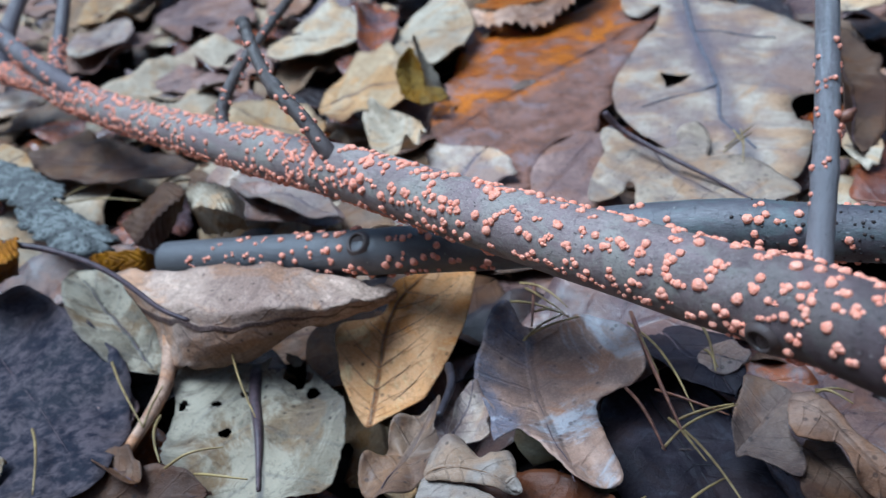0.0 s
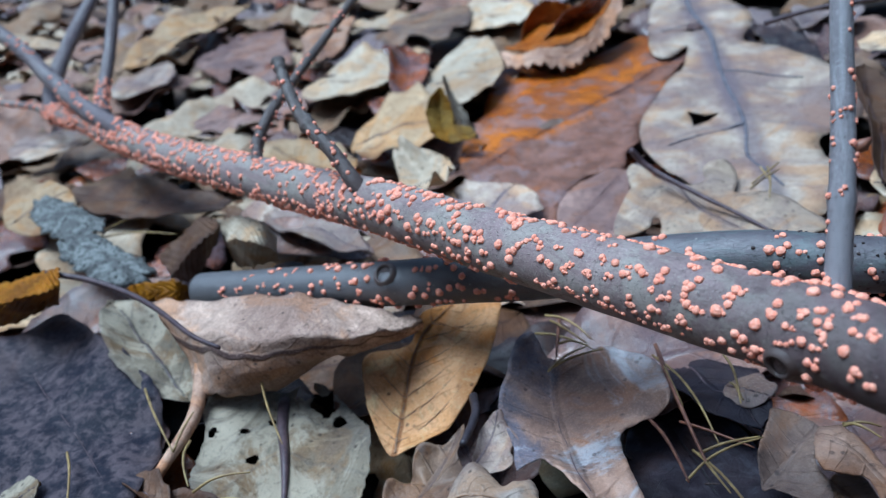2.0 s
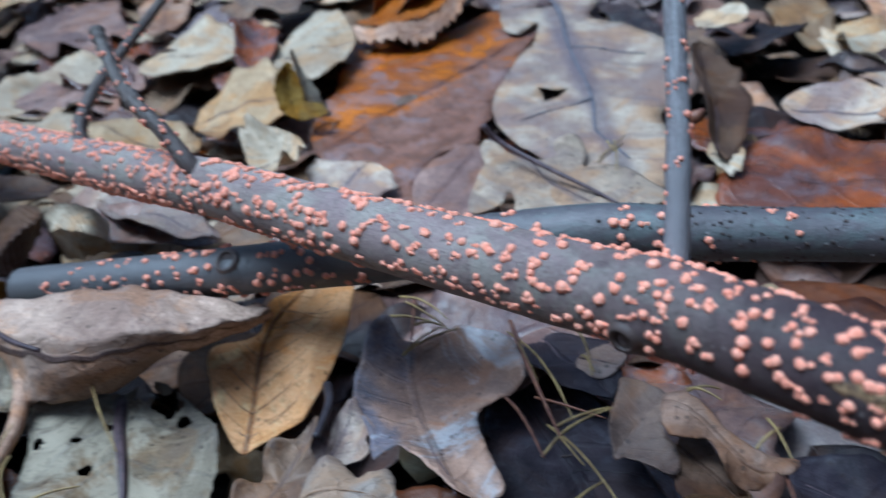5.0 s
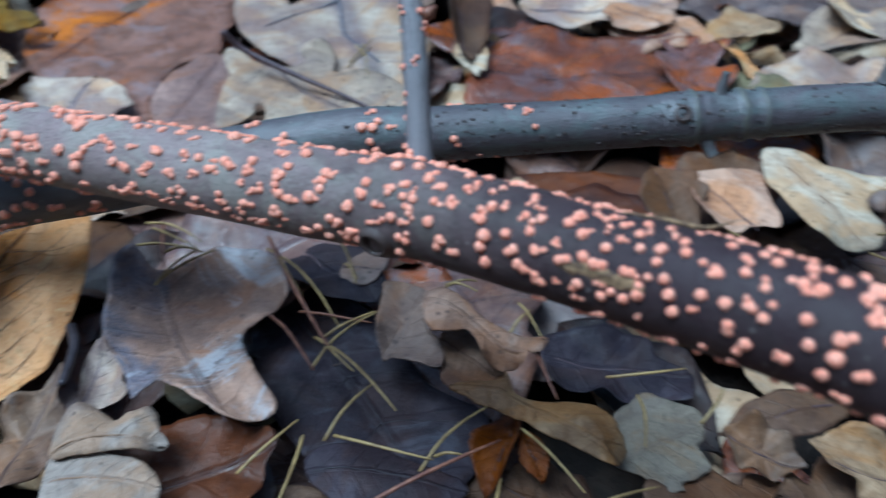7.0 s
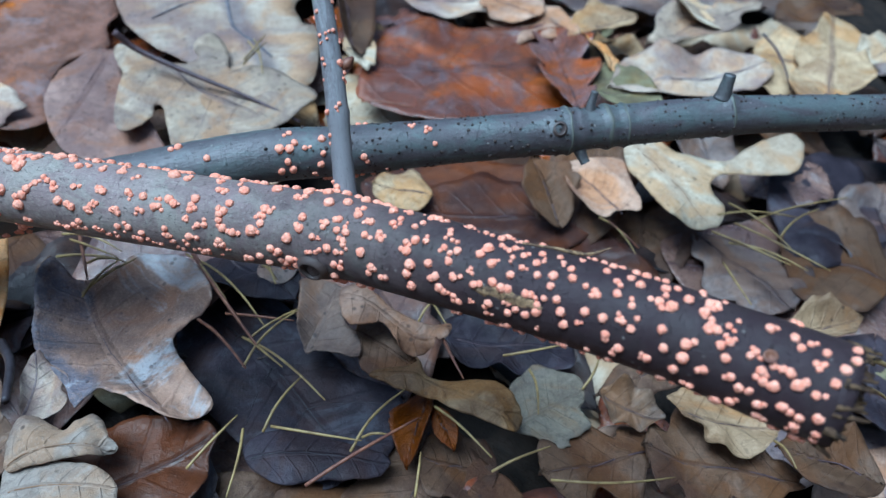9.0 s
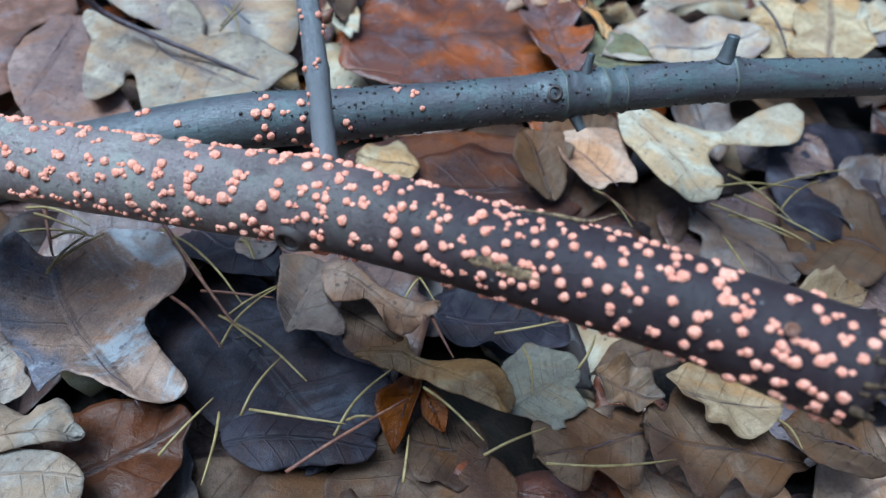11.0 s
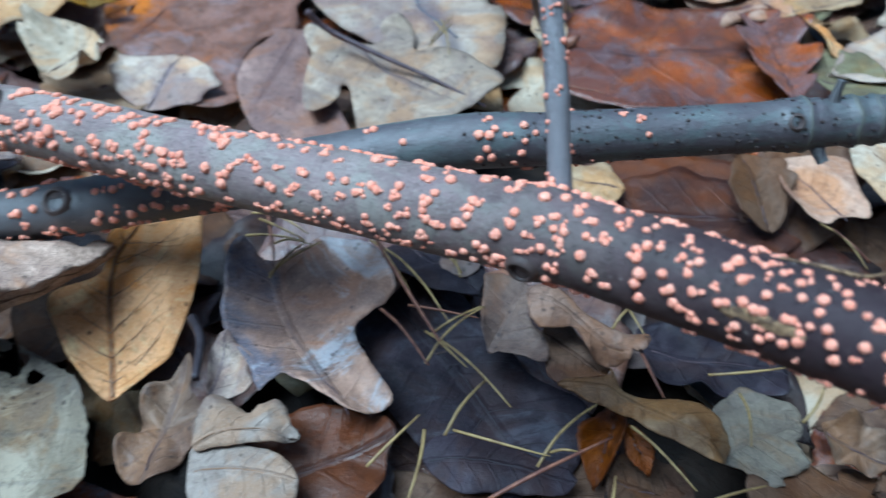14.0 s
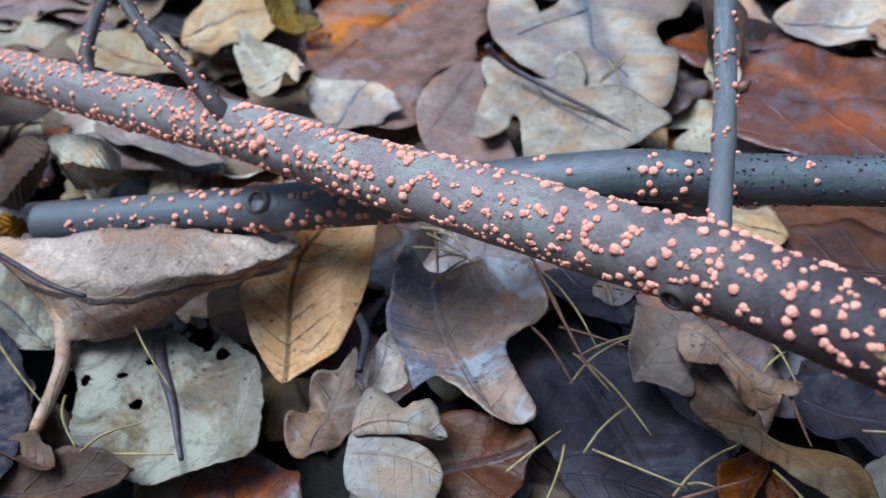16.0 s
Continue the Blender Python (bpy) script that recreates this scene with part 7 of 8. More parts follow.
lobed("darkmix", (-0.1148, 0.1783, 0.0043), [(-0.0492, 0.0483, 0.0026, 0.0000), (-0.0273, 0.0421, 0.0026, 0.0017), (-0.0190, 0.0505, 0.0027, 0.0026), (0.0041, 0.0303, 0.0022, 0.0017), (0.0189, 0.0139, 0.0022, 0.0000), (0.0297, -0.0098, 0.0018, -0.0026), (0.0317, -0.0274, 0.0017, -0.0034), (0.0287, -0.0409, 0.0016, 0.0000), (0.0069, -0.0437, 0.0015, 0.0000), (-0.0154, -0.0326, 0.0016, 0.0000)], 7, "fawn leaf rotted blue-black in the middle", rim=True, name='dead_leaf', wave=0.0006, rough=0.8, rib=0.0002, seed=32)
lobed("taupe", (-0.0120, 0.1313, -0.0000), [(-0.0104, -0.0085, 0.0014, 0.0000), (-0.0036, 0.0041, 0.0015, 0.0000), (0.0053, 0.0121, 0.0015, 0.0034), (0.0105, 0.0158, 0.0016, 0.0043), (0.0082, 0.0036, 0.0015, 0.0034), (0.0025, -0.0085, 0.0014, 0.0000), (-0.0054, -0.0133, 0.0013, 0.0000)], 3, "pinkish grey flank of a curled oak leaf", rim=True, wave=0.001, rib=0.0002, seed=35)
draped("brown", [[(-0.1060, 0.2654, 0.0017), (-0.0957, 0.2627, 0.0102), (-0.0846, 0.2608, 0.0170), (-0.0771, 0.2564, 0.0170)],
    [(-0.0952, 0.2438, 0.0068), (-0.0843, 0.2355, 0.0170), (-0.0775, 0.2376, 0.0213), (-0.0743, 0.2490, 0.0187)],
    [(-0.0925, 0.2487, 0.0000), (-0.0855, 0.2484, 0.0043), (-0.0805, 0.2519, 0.0085), (-0.0771, 0.2561, 0.0127)]], "curled brown leaf standing beneath the branch", seed=7)
draped("cream", [[(-0.0805, 0.2713, 0.0085), (-0.0692, 0.2565, 0.0170), (-0.0594, 0.2478, 0.0187), (-0.0545, 0.2440, 0.0127)],
    [(-0.0746, 0.2490, 0.0127), (-0.0618, 0.2278, 0.0238), (-0.0567, 0.2266, 0.0213), (-0.0550, 0.2365, 0.0102)],
    [(-0.0725, 0.2481, 0.0017), (-0.0636, 0.2372, 0.0068), (-0.0586, 0.2374, 0.0068), (-0.0560, 0.2432, 0.0026)]], "curled cream leaf beneath the branch", seed=8)
draped("ochre", [[(-0.1648, 0.2563, 0.0085), (-0.1428, 0.2401, 0.0170), (-0.1289, 0.2306, 0.0238), (-0.1231, 0.2278, 0.0255)],
    [(-0.1466, 0.2218, 0.0187), (-0.1308, 0.2121, 0.0255), (-0.1203, 0.2085, 0.0289), (-0.1189, 0.2162, 0.0255)],
    [(-0.1530, 0.2263, 0.0085), (-0.1433, 0.2228, 0.0102), (-0.1356, 0.2246, 0.0119), (-0.1311, 0.2323, 0.0102)]], "crumpled yellow-ochre leaf beside the bark", seed=9)
draped("ochre", [[(-0.1088, 0.2365, 0.0085), (-0.0978, 0.2289, 0.0136), (-0.0867, 0.2245, 0.0153), (-0.0845, 0.2269, 0.0085)],
    [(-0.1066, 0.2329, 0.0051), (-0.0970, 0.2261, 0.0085), (-0.0885, 0.2224, 0.0085), (-0.0853, 0.2286, 0.0051)]], "narrow yellow-ochre leaf strip at the stick's end", seed=10)
leaf("plain", "palefawn", (-0.0679, 0.2885, 0.0017), (-0.0220, 0.2438, 0.0000), 0.0180, 0, "", seed=41, cup=0.002)
leaf("beech", "sage", (-0.0782, 0.1802, 0.0000), (-0.1165, 0.2301, 0.0085), 0.0256, 10, "", seed=42, cup=0.003)
leaf("plain", "plumgrey", (-0.0678, 0.1805, -0.0170), (-0.0683, 0.2017, -0.0170), 0.0250, 0, "", seed=43)
leaf("plain", "slate", (0.0642, 0.1628, -0.0051), (0.0678, 0.1286, -0.0017), 0.0234, 0, "", seed=46, cup=0.002, wave=0.001)
leaf("round", "palefawn", (0.0678, 0.1460, 0.0000), (0.0754, 0.1361, 0.0017), 0.0122, 0, "", seed=47)
leaf("round", "brown", (0.0839, 0.0622, -0.0102), (0.0704, 0.0769, -0.0085), 0.0219, 0, "", seed=48)
leaf("beech", "amber", (0.0803, 0.0887, -0.0043), (0.0653, 0.0750, -0.0085), 0.0099, 20, "", seed=49, cup=0.004)
leaf("beech", "amber", (0.0787, 0.0812, -0.0026), (0.0756, 0.0706, -0.0051), 0.0058, 0, "", seed=50)
leaf("oak", "brown", (0.1220, 0.0416, -0.0051), (0.0869, 0.0519, -0.0042), 0.0262, 0, "", seed=51, lobes=2.6, depth=0.5)
leaf("oak", "brown", (0.1408, 0.0127, -0.0034), (0.1147, 0.0437, -0.0034), 0.0331, 0, "", seed=52, lobes=3, depth=0.5)
leaf("beech", "brown", (0.1513, -0.0011, 0.0000), (0.1388, 0.0215, 0.0026), 0.0231, 0, "", seed=53, cup=0.003)
leaf("plain", "brown", (0.1518, 0.0513, -0.0085), (0.1219, 0.0636, -0.0085), 0.0134, 0, "", seed=54)
leaf("plain", "slate", (0.1669, 0.0310, -0.0085), (0.1921, 0.0150, -0.0085), 0.0231, 0, "", seed=55)
leaf("plain", "slate", (0.2074, 0.0233, -0.0102), (0.1721, 0.0050, -0.0085), 0.0292, 0, "", seed=56)
leaf("round", "fawn", (0.1330, 0.1489, -0.0085), (0.1200, 0.1631, -0.0051), 0.0258, 0, "small pale round leaf beneath the branch", seed=57)
leaf("plain", "maroon", (0.1723, 0.1112, -0.0128), (0.1248, 0.1566, -0.0102), 0.0430, 0, "flat wet purple-brown leaf beneath the branch", seed=58, rough=0.4)
leaf("plain", "brown", (0.1603, 0.1127, -0.0051), (0.1648, 0.1371, 0.0000), 0.0199, 0, "", seed=59, cup=0.003)
leaf("oak", "rust", (0.1978, 0.1427, 0.0051), (0.2377, 0.2014, 0.0017), 0.0299, 0, "", seed=60, cup=0.005)
leaf("round", "olive", (0.2146, 0.1494, 0.0051), (0.2365, 0.1374, 0.0068), 0.0352, 0, "", seed=61)
leaf("plain", "palefawn", (0.2947, 0.1291, 0.0000), (0.2202, 0.1474, 0.0017), 0.0384, 0, "", seed=62, cup=0.003, wave=0.002)
leaf("oak", "fawngrey", (0.3365, 0.1619, 0.0051), (0.2585, 0.1594, 0.0034), 0.0292, 0, "", seed=63, lobes=2, depth=0.5, cup=0.004)
lobed("fawn", (0.3170, 0.1105, 0.0068), [(-0.0403, -0.0077, 0.0029, 0.0000), (-0.0134, 0.0055, 0.0029, 0.0000), (0.0080, 0.0140, 0.0030, 0.0026), (0.0283, 0.0168, 0.0037, 0.0043), (0.0315, 0.0071, 0.0036, 0.0034), (0.0115, -0.0075, 0.0029, 0.0017), (-0.0143, -0.0181, 0.0028, 0.0000), (-0.0375, -0.0164, 0.0030, 0.0000)], 3, "tan rounded lobe of an oak leaf", rim=True, wave=0.0006, rib=0.0002, seed=64)
leaf("plain", "cream", (0.3607, 0.1001, 0.0085), (0.3226, 0.1015, 0.0085), 0.0189, 0, "", seed=65, cup=0.003)
# slate here puts a bluish shadow over the litter into the leaf's colour
leaf("plain", "slate", (0.2551, 0.0451, -0.0102), (0.2417, 0.0880, -0.0085), 0.0677, 0, "", seed=66)
leaf("plain", "plum", (0.2651, 0.0805, -0.0085), (0.2323, 0.0867, -0.0085), 0.0348, 0, "", seed=67)
leaf("oak", "plumgrey", (0.1986, 0.0856, -0.0119), (0.1928, 0.0452, -0.0102), 0.0414, 0, "", seed=68, lobes=2.5, depth=0.3)
leaf("plain", "brown", (0.2311, 0.0339, -0.0085), (0.2176, 0.0664, -0.0068), 0.0545, 0, "", seed=69, cup=0.002)
leaf("plain", "buff", (0.1721, 0.0400, 0.0017), (0.1936, 0.0289, 0.0051), 0.0126, 0, "pale leaf scrap beside the broken branch end", seed=70, cup=0.004)
leaf("plain", "ink", (0.1929, 0.0793, -0.0170), (0.1834, 0.1091, -0.0170), 0.0264, 0, "", seed=71)
leaf("plain", "cream", (0.1537, 0.2277, 0.0000), (0.1650, 0.2227, 0.0017), 0.0277, 0, "", seed=72)
leaf("plain", "rust", (0.2076, 0.2399, -0.0085), (0.1605, 0.2668, -0.0085), 0.0428, 0, "", seed=73)
leaf("plain", "pinkfawn", (0.2299, 0.2280, -0.0034), (0.2513, 0.1896, -0.0017), 0.0388, 0, "", seed=74)
leaf("plain", "fawn", (0.2478, 0.1936, 0.0000), (0.2772, 0.1810, 0.0034), 0.0224, 0, "", seed=75, cup=0.003)
leaf("plain", "palefawn", (0.2053, 0.2529, -0.0043), (0.2699, 0.2282, -0.0017), 0.0486, 0, "", seed=76, cup=0.002)
leaf("oak", "plumgrey", (0.3836, 0.1733, -0.0051), (0.2607, 0.2192, -0.0026), 0.0462, 0, "", seed=77, lobes=3, depth=0.4)
leaf("plain", "pinkfawn", (0.2357, 0.2345, 0.0000), (0.2400, 0.2038, 0.0017), 0.0329, 0, "", seed=78)
leaf("plain", "palefawn", (0.3136, 0.2339, -0.0043), (0.2458, 0.2650, -0.0026), 0.0396, 0, "", seed=79)
leaf("plain", "cream", (0.2976, 0.1499, 0.0051), (0.3050, 0.1801, 0.0085), 0.0348, 15, "", seed=80, cup=0.004)
leaf("plain", "fawn", (0.3140, 0.1121, 0.0000), (0.3004, 0.1368, 0.0026), 0.0617, 0, "", seed=81)
leaf("plain", "tan", (0.2292, 0.1575, 0.0043), (0.2450, 0.1839, 0.0068), 0.0118, 20, "", seed=82)
leaf("plain", "brown", (0.4026, 0.1417, -0.0026), (0.3435, 0.1512, 0.0000), 0.0290, 0, "", seed=83, cup=0.002)
leaf("plain", "palefawn", (0.0179, 0.2591, -0.0034), (0.0368, 0.2747, 0.0000), 0.0426, 0, "", seed=84)
draped("khaki", [[(0.0136, 0.3218, 0.0026), (0.0084, 0.3247, 0.0061), (0.0067, 0.3297, 0.0128), (0.0084, 0.3328, 0.0182), (0.0142, 0.3357, 0.0237)],
    [(0.0139, 0.3217, 0.0024), (0.0133, 0.3274, 0.0054), (0.0126, 0.3322, 0.0115), (0.0132, 0.3354, 0.0169), (0.0148, 0.3358, 0.0239)],
    [(0.0144, 0.3217, 0.0023), (0.0183, 0.3246, 0.0071), (0.0187, 0.3289, 0.0122), (0.0183, 0.3323, 0.0180), (0.0153, 0.3357, 0.0238)]], "small thin olive-yellow leaf standing on edge", seed=90, name="beech_leaf")
draped("khaki", [[(0.0151, 0.3247, 0.0068), (0.0194, 0.3254, 0.0091), (0.0249, 0.3245, 0.0078), (0.0269, 0.3229, 0.0047)],
    [(0.0146, 0.3183, 0.0046), (0.0186, 0.3178, 0.0040), (0.0235, 0.3176, 0.0043), (0.0267, 0.3181, 0.0060)]], "small curled yellowish scrap of leaf", seed=91)
draped("greybuff", [[(0.0182, 0.3457, 0.0256), (0.0201, 0.3414, 0.0198), (0.0231, 0.3368, 0.0140), (0.0272, 0.3312, 0.0063), (0.0288, 0.3286, 0.0006)],
    [(0.0171, 0.3419, 0.0265), (0.0176, 0.3375, 0.0203), (0.0175, 0.3323, 0.0125), (0.0181, 0.3277, 0.0067), (0.0198, 0.3256, 0.0021)]], "grey narrow curled sliver of leaf", seed=93)
draped("pinkfawn", [[(0.0530, 0.4239, 0.0038), (0.0575, 0.4084, 0.0039), (0.0683, 0.3999, 0.0028), (0.0800, 0.3967, 0.0002), (0.0905, 0.3948, 0.0012), (0.0994, 0.3984, 0.0051), (0.1089, 0.4036, 0.0085), (0.1194, 0.4138, 0.0155), (0.1315, 0.4294, 0.0253)],
    [(0.0581, 0.4300, 0.0050), (0.0641, 0.4169, 0.0066), (0.0740, 0.4096, 0.0090), (0.0863, 0.4075, 0.0101), (0.0960, 0.4079, 0.0114), (0.1039, 0.4110, 0.0136), (0.1114, 0.4168, 0.0177), (0.1189, 0.4247, 0.0223), (0.1273, 0.4391, 0.0286)]], "curled beige leaf with a toothed pale edge", seed=85, name="beech_leaf", teeth=0.0045)
draped("russet", [[(0.0706, 0.4379, 0.0092), (0.0737, 0.4436, 0.0154), (0.0794, 0.4463, 0.0214), (0.0882, 0.4472, 0.0230), (0.0960, 0.4452, 0.0215), (0.1014, 0.4408, 0.0177), (0.1068, 0.4364, 0.0146), (0.1150, 0.4362, 0.0139), (0.1234, 0.4401, 0.0201)],
    [(0.0687, 0.4368, 0.0048), (0.0742, 0.4470, 0.0060), (0.0823, 0.4486, 0.0092), (0.0889, 0.4474, 0.0094), (0.0969, 0.4455, 0.0086), (0.1028, 0.4419, 0.0085), (0.1087, 0.4385, 0.0091), (0.1154, 0.4378, 0.0122), (0.1208, 0.4361, 0.0188)],
    [(0.0581, 0.4300, 0.0050), (0.0641, 0.4169, 0.0066), (0.0740, 0.4096, 0.0090), (0.0863, 0.4075, 0.0101), (0.0960, 0.4079, 0.0114), (0.1039, 0.4110, 0.0136), (0.1114, 0.4168, 0.0177), (0.1189, 0.4247, 0.0223), (0.1273, 0.4391, 0.0286)]], "orange-brown inner face of a curled leaf", seed=86)
leaf("beech", "rust", (0.0734, 0.4226, 0.0068), (0.1366, 0.4700, 0.0119), 0.0419, -25, "", seed=86, cup=0.006)
leaf("plain", "brown", (0.1589, 0.2185, 0.0043), (0.2026, 0.3198, 0.0085), 0.0261, 30, "", seed=87, cup=0.006)
leaf("plain", "ink", (0.2009, 0.4247, -0.0043), (0.2102, 0.3597, -0.0085), 0.0200, 0, "", seed=88)
leaf("plain", "cream", (0.2083, 0.3251, 0.0085), (0.2434, 0.3512, 0.0085), 0.0203, 0, "", seed=89)
leaf("plain", "fawn", (-0.0300, 0.3502, 0.0000), (0.0201, 0.3438, 0.0051), 0.0736, 0, "", seed=91, cup=0.004, wave=0.003)
leaf("plain", "cream", (-0.0084, 0.2890, 0.0017), (0.0125, 0.2976, 0.0068), 0.0380, 0, "", seed=92, cup=0.006, wave=0.002)
leaf("plain", "fawn", (-0.0331, 0.3168, -0.0017), (-0.0763, 0.3704, 0.0000), 0.0333, 0, "", seed=93, cup=0.002)
leaf("plain", "cream", (0.0115, 0.4115, 0.0000), (0.0550, 0.4022, 0.0051), 0.0945, 0, "bleached cream leaf, crumpled", seed=94, cup=0.004)
leaf("plain", "cream", (-0.0567, 0.4465, 0.0000), (-0.0029, 0.4260, 0.0043), 0.0777, 0, "", seed=95, cup=0.004)
leaf("plain", "rust", (-0.0054, 0.3929, 0.0000), (0.0041, 0.4751, 0.0085), 0.0229, 20, "", seed=96, cup=0.005)
leaf("oak", "taupe", (-0.0175, 0.5315, 0.0000), (0.0532, 0.5254, 0.0051), 0.0974, 0, "", seed=97, lobes=2.4, depth=0.4, wave=0.004)
leaf("oak", "plumfawn", (-0.1434, 0.5514, -0.0043), (-0.0788, 0.5604, -0.0017), 0.1646, 0, "", seed=98, lobes=2.4, depth=0.4, wave=0.004)
leaf("plain", "fawn", (-0.1889, 0.5632, 0.0000), (-0.1199, 0.6831, 0.0043), 0.0513, 0, "", seed=99, cup=0.004)
leaf("oak", "plumfawn", (-0.1215, 0.4244, -0.0043), (-0.0567, 0.4341, -0.0025), 0.0875, 0, "", seed=100, lobes=2.6, depth=0.4, wave=0.003)
leaf("plain", "pinkfawn", (-0.0476, 0.4850, 0.0000), (-0.0505, 0.6194, 0.0034), 0.0358, 0, "", seed=101)
leaf("plain", "palefawn", (-0.1778, 0.4873, 0.0000), (-0.1576, 0.5352, 0.0034), 0.0404, 0, "", seed=102)
leaf("plain", "cream", (0.0426, 0.5082, 0.0000), (0.0942, 0.5164, 0.0043), 0.0677, 0, "", seed=103, cup=0.004)
leaf("plain", "rust", (0.0244, 0.3674, -0.0051), (-0.0210, 0.4096, -0.0034), 0.0331, 0, "", seed=104)
leaf("plain", "brown", (-0.0867, 0.3150, -0.0017), (-0.1736, 0.3485, 0.0043), 0.0312, 0, "damp mid-brown leaf lying flat below the branch", seed=105)
leaf("plain", "plum", (-0.0247, 0.2537, -0.0043), (-0.0737, 0.2894, -0.0017), 0.0198, 0, "", seed=106)
leaf("plain", "fawn", (-0.1872, 0.3222, 0.0000), (-0.1615, 0.3387, 0.0068), 0.0729, 0, "", seed=107, cup=0.004)
leaf("plain", "palefawn", (-0.2271, 0.4283, 0.0000), (-0.1697, 0.4112, 0.0034), 0.0342, 0, "", seed=108)
leaf("plain", "rust", (-0.1778, 0.3960, -0.0051), (-0.1182, 0.3592, -0.0026), 0.0203, 0, "", seed=109)
leaf("plain", "brown", (-0.1570, 0.2966, -0.0085), (-0.1139, 0.2777, -0.0085), 0.0195, 0, "", seed=110)
leaf("plain", "brown", (-0.0766, 0.1379, 0.0000), (-0.0906, 0.1491, 0.0025), 0.0080, 15, "", seed=111, cup=0.003)
leaf("plain", "sage", (-0.1212, 0.1447, 0.0043), (-0.1092, 0.1485, 0.0051), 0.0124, 0, "", seed=112)
leaf("plain", "ink", (-0.0762, 0.2325, -0.0255), (-0.0906, 0.1949, -0.0255), 0.0271, 0, "", seed=113)
leaf("plain", "brown", (-0.0929, 0.1365, 0.0017), (-0.0588, 0.1309, -0.0000), 0.0157, 0, "", seed=114, cup=0.003)
leaf("plain", "plum", (-0.0980, 0.1797, -0.0000), (-0.0851, 0.1576, 0.0000), 0.0140, 0, "", seed=115)

# ---- needles and stalks ----
def needle(a, b, w, material, bow):
    a, b = Vector(a), Vector(b)
    d = b - a
    side = Vector((-d.y, d.x, 0))
    rgn = random.Random(int(abs(a.x * 1e5 + b.y * 1e4)))
    k = rgn.uniform(-0.06, 0.06) + bow
    pts = [a, a.lerp(b, 0.33) + side * k + Vector((0, 0, 0.0012)), a.lerp(b, 0.66) + side * k * 0.9 + Vector((0, 0, 0.001)), b]
    bm = tube(pts, lambda u: w * (0.00036 - 0.00018 * u ** 3), 12, 6)[0]
    red = material is not NEEDLE
    ob = link("leaf_stalk" if red else "pine_needle", bm, material)
    return tagged(ob, "thin reddish brown stalk on the leaf litter" if red else "golden yellow fallen conifer needle on the litter", "stalk" if red else "needle", "fallen stalks" if red else "fallen needles")


needle((0.0239, 0.1582, 0.0051), (0.0395, 0.1606, 0.0068), 1, NEEDLE, 0)
needle((0.0237, 0.1743, 0.0051), (0.0360, 0.1631, 0.0068), 1, NEEDLE, 0)
needle((0.0281, 0.1818, 0.0051), (0.0377, 0.1652, 0.0068), 1, NEEDLE, 0)
needle((0.0504, 0.1213, 0.0051), (0.0644, 0.1214, 0.0068), 1, NEEDLE, 0)
needle((0.0450, 0.1146, 0.0051), (0.0650, 0.1210, 0.0068), 1, NEEDLE, 0)
needle((0.0495, 0.1226, 0.0051), (0.0549, 0.0943, 0.0068), 1, NEEDLE, 0)
needle((0.0504, 0.1213, 0.0051), (0.0520, 0.1080, 0.0068), 1, NEEDLE, 0)
needle((0.0395, 0.0963, 0.0051), (0.0544, 0.1031, 0.0068), 1, NEEDLE, 0)
needle((0.0418, 0.0965, 0.0051), (0.0554, 0.0805, 0.0068), 1, NEEDLE, 0)
needle((0.0565, 0.0819, 0.0051), (0.0614, 0.0779, 0.0068), 1, NEEDLE, 0)
needle((0.0219, 0.0981, 0.0051), (0.0368, 0.1025, 0.0068), 1, NEEDLE, 0)
needle((0.0364, 0.0996, 0.0051), (0.0251, 0.0864, 0.0068), 1, NEEDLE, 0)
needle((0.0524, 0.0805, 0.0051), (0.0716, 0.0856, 0.0068), 1, NEEDLE, 0)
needle((0.0754, 0.0783, 0.0051), (0.0763, 0.0596, 0.0068), 1, NEEDLE, 0)
needle((0.0747, 0.0576, 0.0051), (0.0893, 0.0535, 0.0068), 1, NEEDLE, 0)
needle((0.0991, 0.0798, 0.0051), (0.1146, 0.0719, 0.0068), 1, NEEDLE, 0)
needle((0.1081, 0.0604, 0.0051), (0.1176, 0.0638, 0.0068), 1, NEEDLE, 0)
needle((0.1016, 0.0726, 0.0051), (0.0931, 0.0614, 0.0068), 1, NEEDLE, 0)
needle((0.0841, 0.0480, 0.0051), (0.1066, 0.0307, 0.0068), 1, NEEDLE, 0)
needle((0.0959, 0.1078, 0.0051), (0.0928, 0.0950, 0.0068), 1, NEEDLE, 0)
needle((0.0884, 0.1010, 0.0051), (0.0960, 0.1034, 0.0068), 1, NEEDLE, 0)
needle((0.0572, 0.0632, 0.0051), (0.0644, 0.0703, 0.0068), 1, NEEDLE, 0)
needle((0.0529, 0.1555, 0.0051), (0.0517, 0.1346, 0.0068), 1, NEEDLE, 0)
needle((0.0662, 0.1412, 0.0051), (0.0658, 0.1331, 0.0068), 1, NEEDLE, 0)
needle((0.0516, 0.1564, 0.0051), (0.0550, 0.1208, 0.0068), 1, NEEDLE, 0)
needle((0.1603, 0.1011, 0.0051), (0.1556, 0.0830, 0.0068), 1, NEEDLE, 0)
needle((0.1770, 0.0661, 0.0051), (0.1676, 0.0506, 0.0068), 1, NEEDLE, 0)
needle((0.1856, 0.0764, 0.0051), (0.1916, 0.0526, 0.0068), 1, NEEDLE, 0)
needle((0.1858, 0.0702, 0.0051), (0.1939, 0.0482, 0.0068), 1, NEEDLE, 0)
needle((0.1952, 0.0745, 0.0051), (0.1998, 0.0441, 0.0068), 1, NEEDLE, 0)
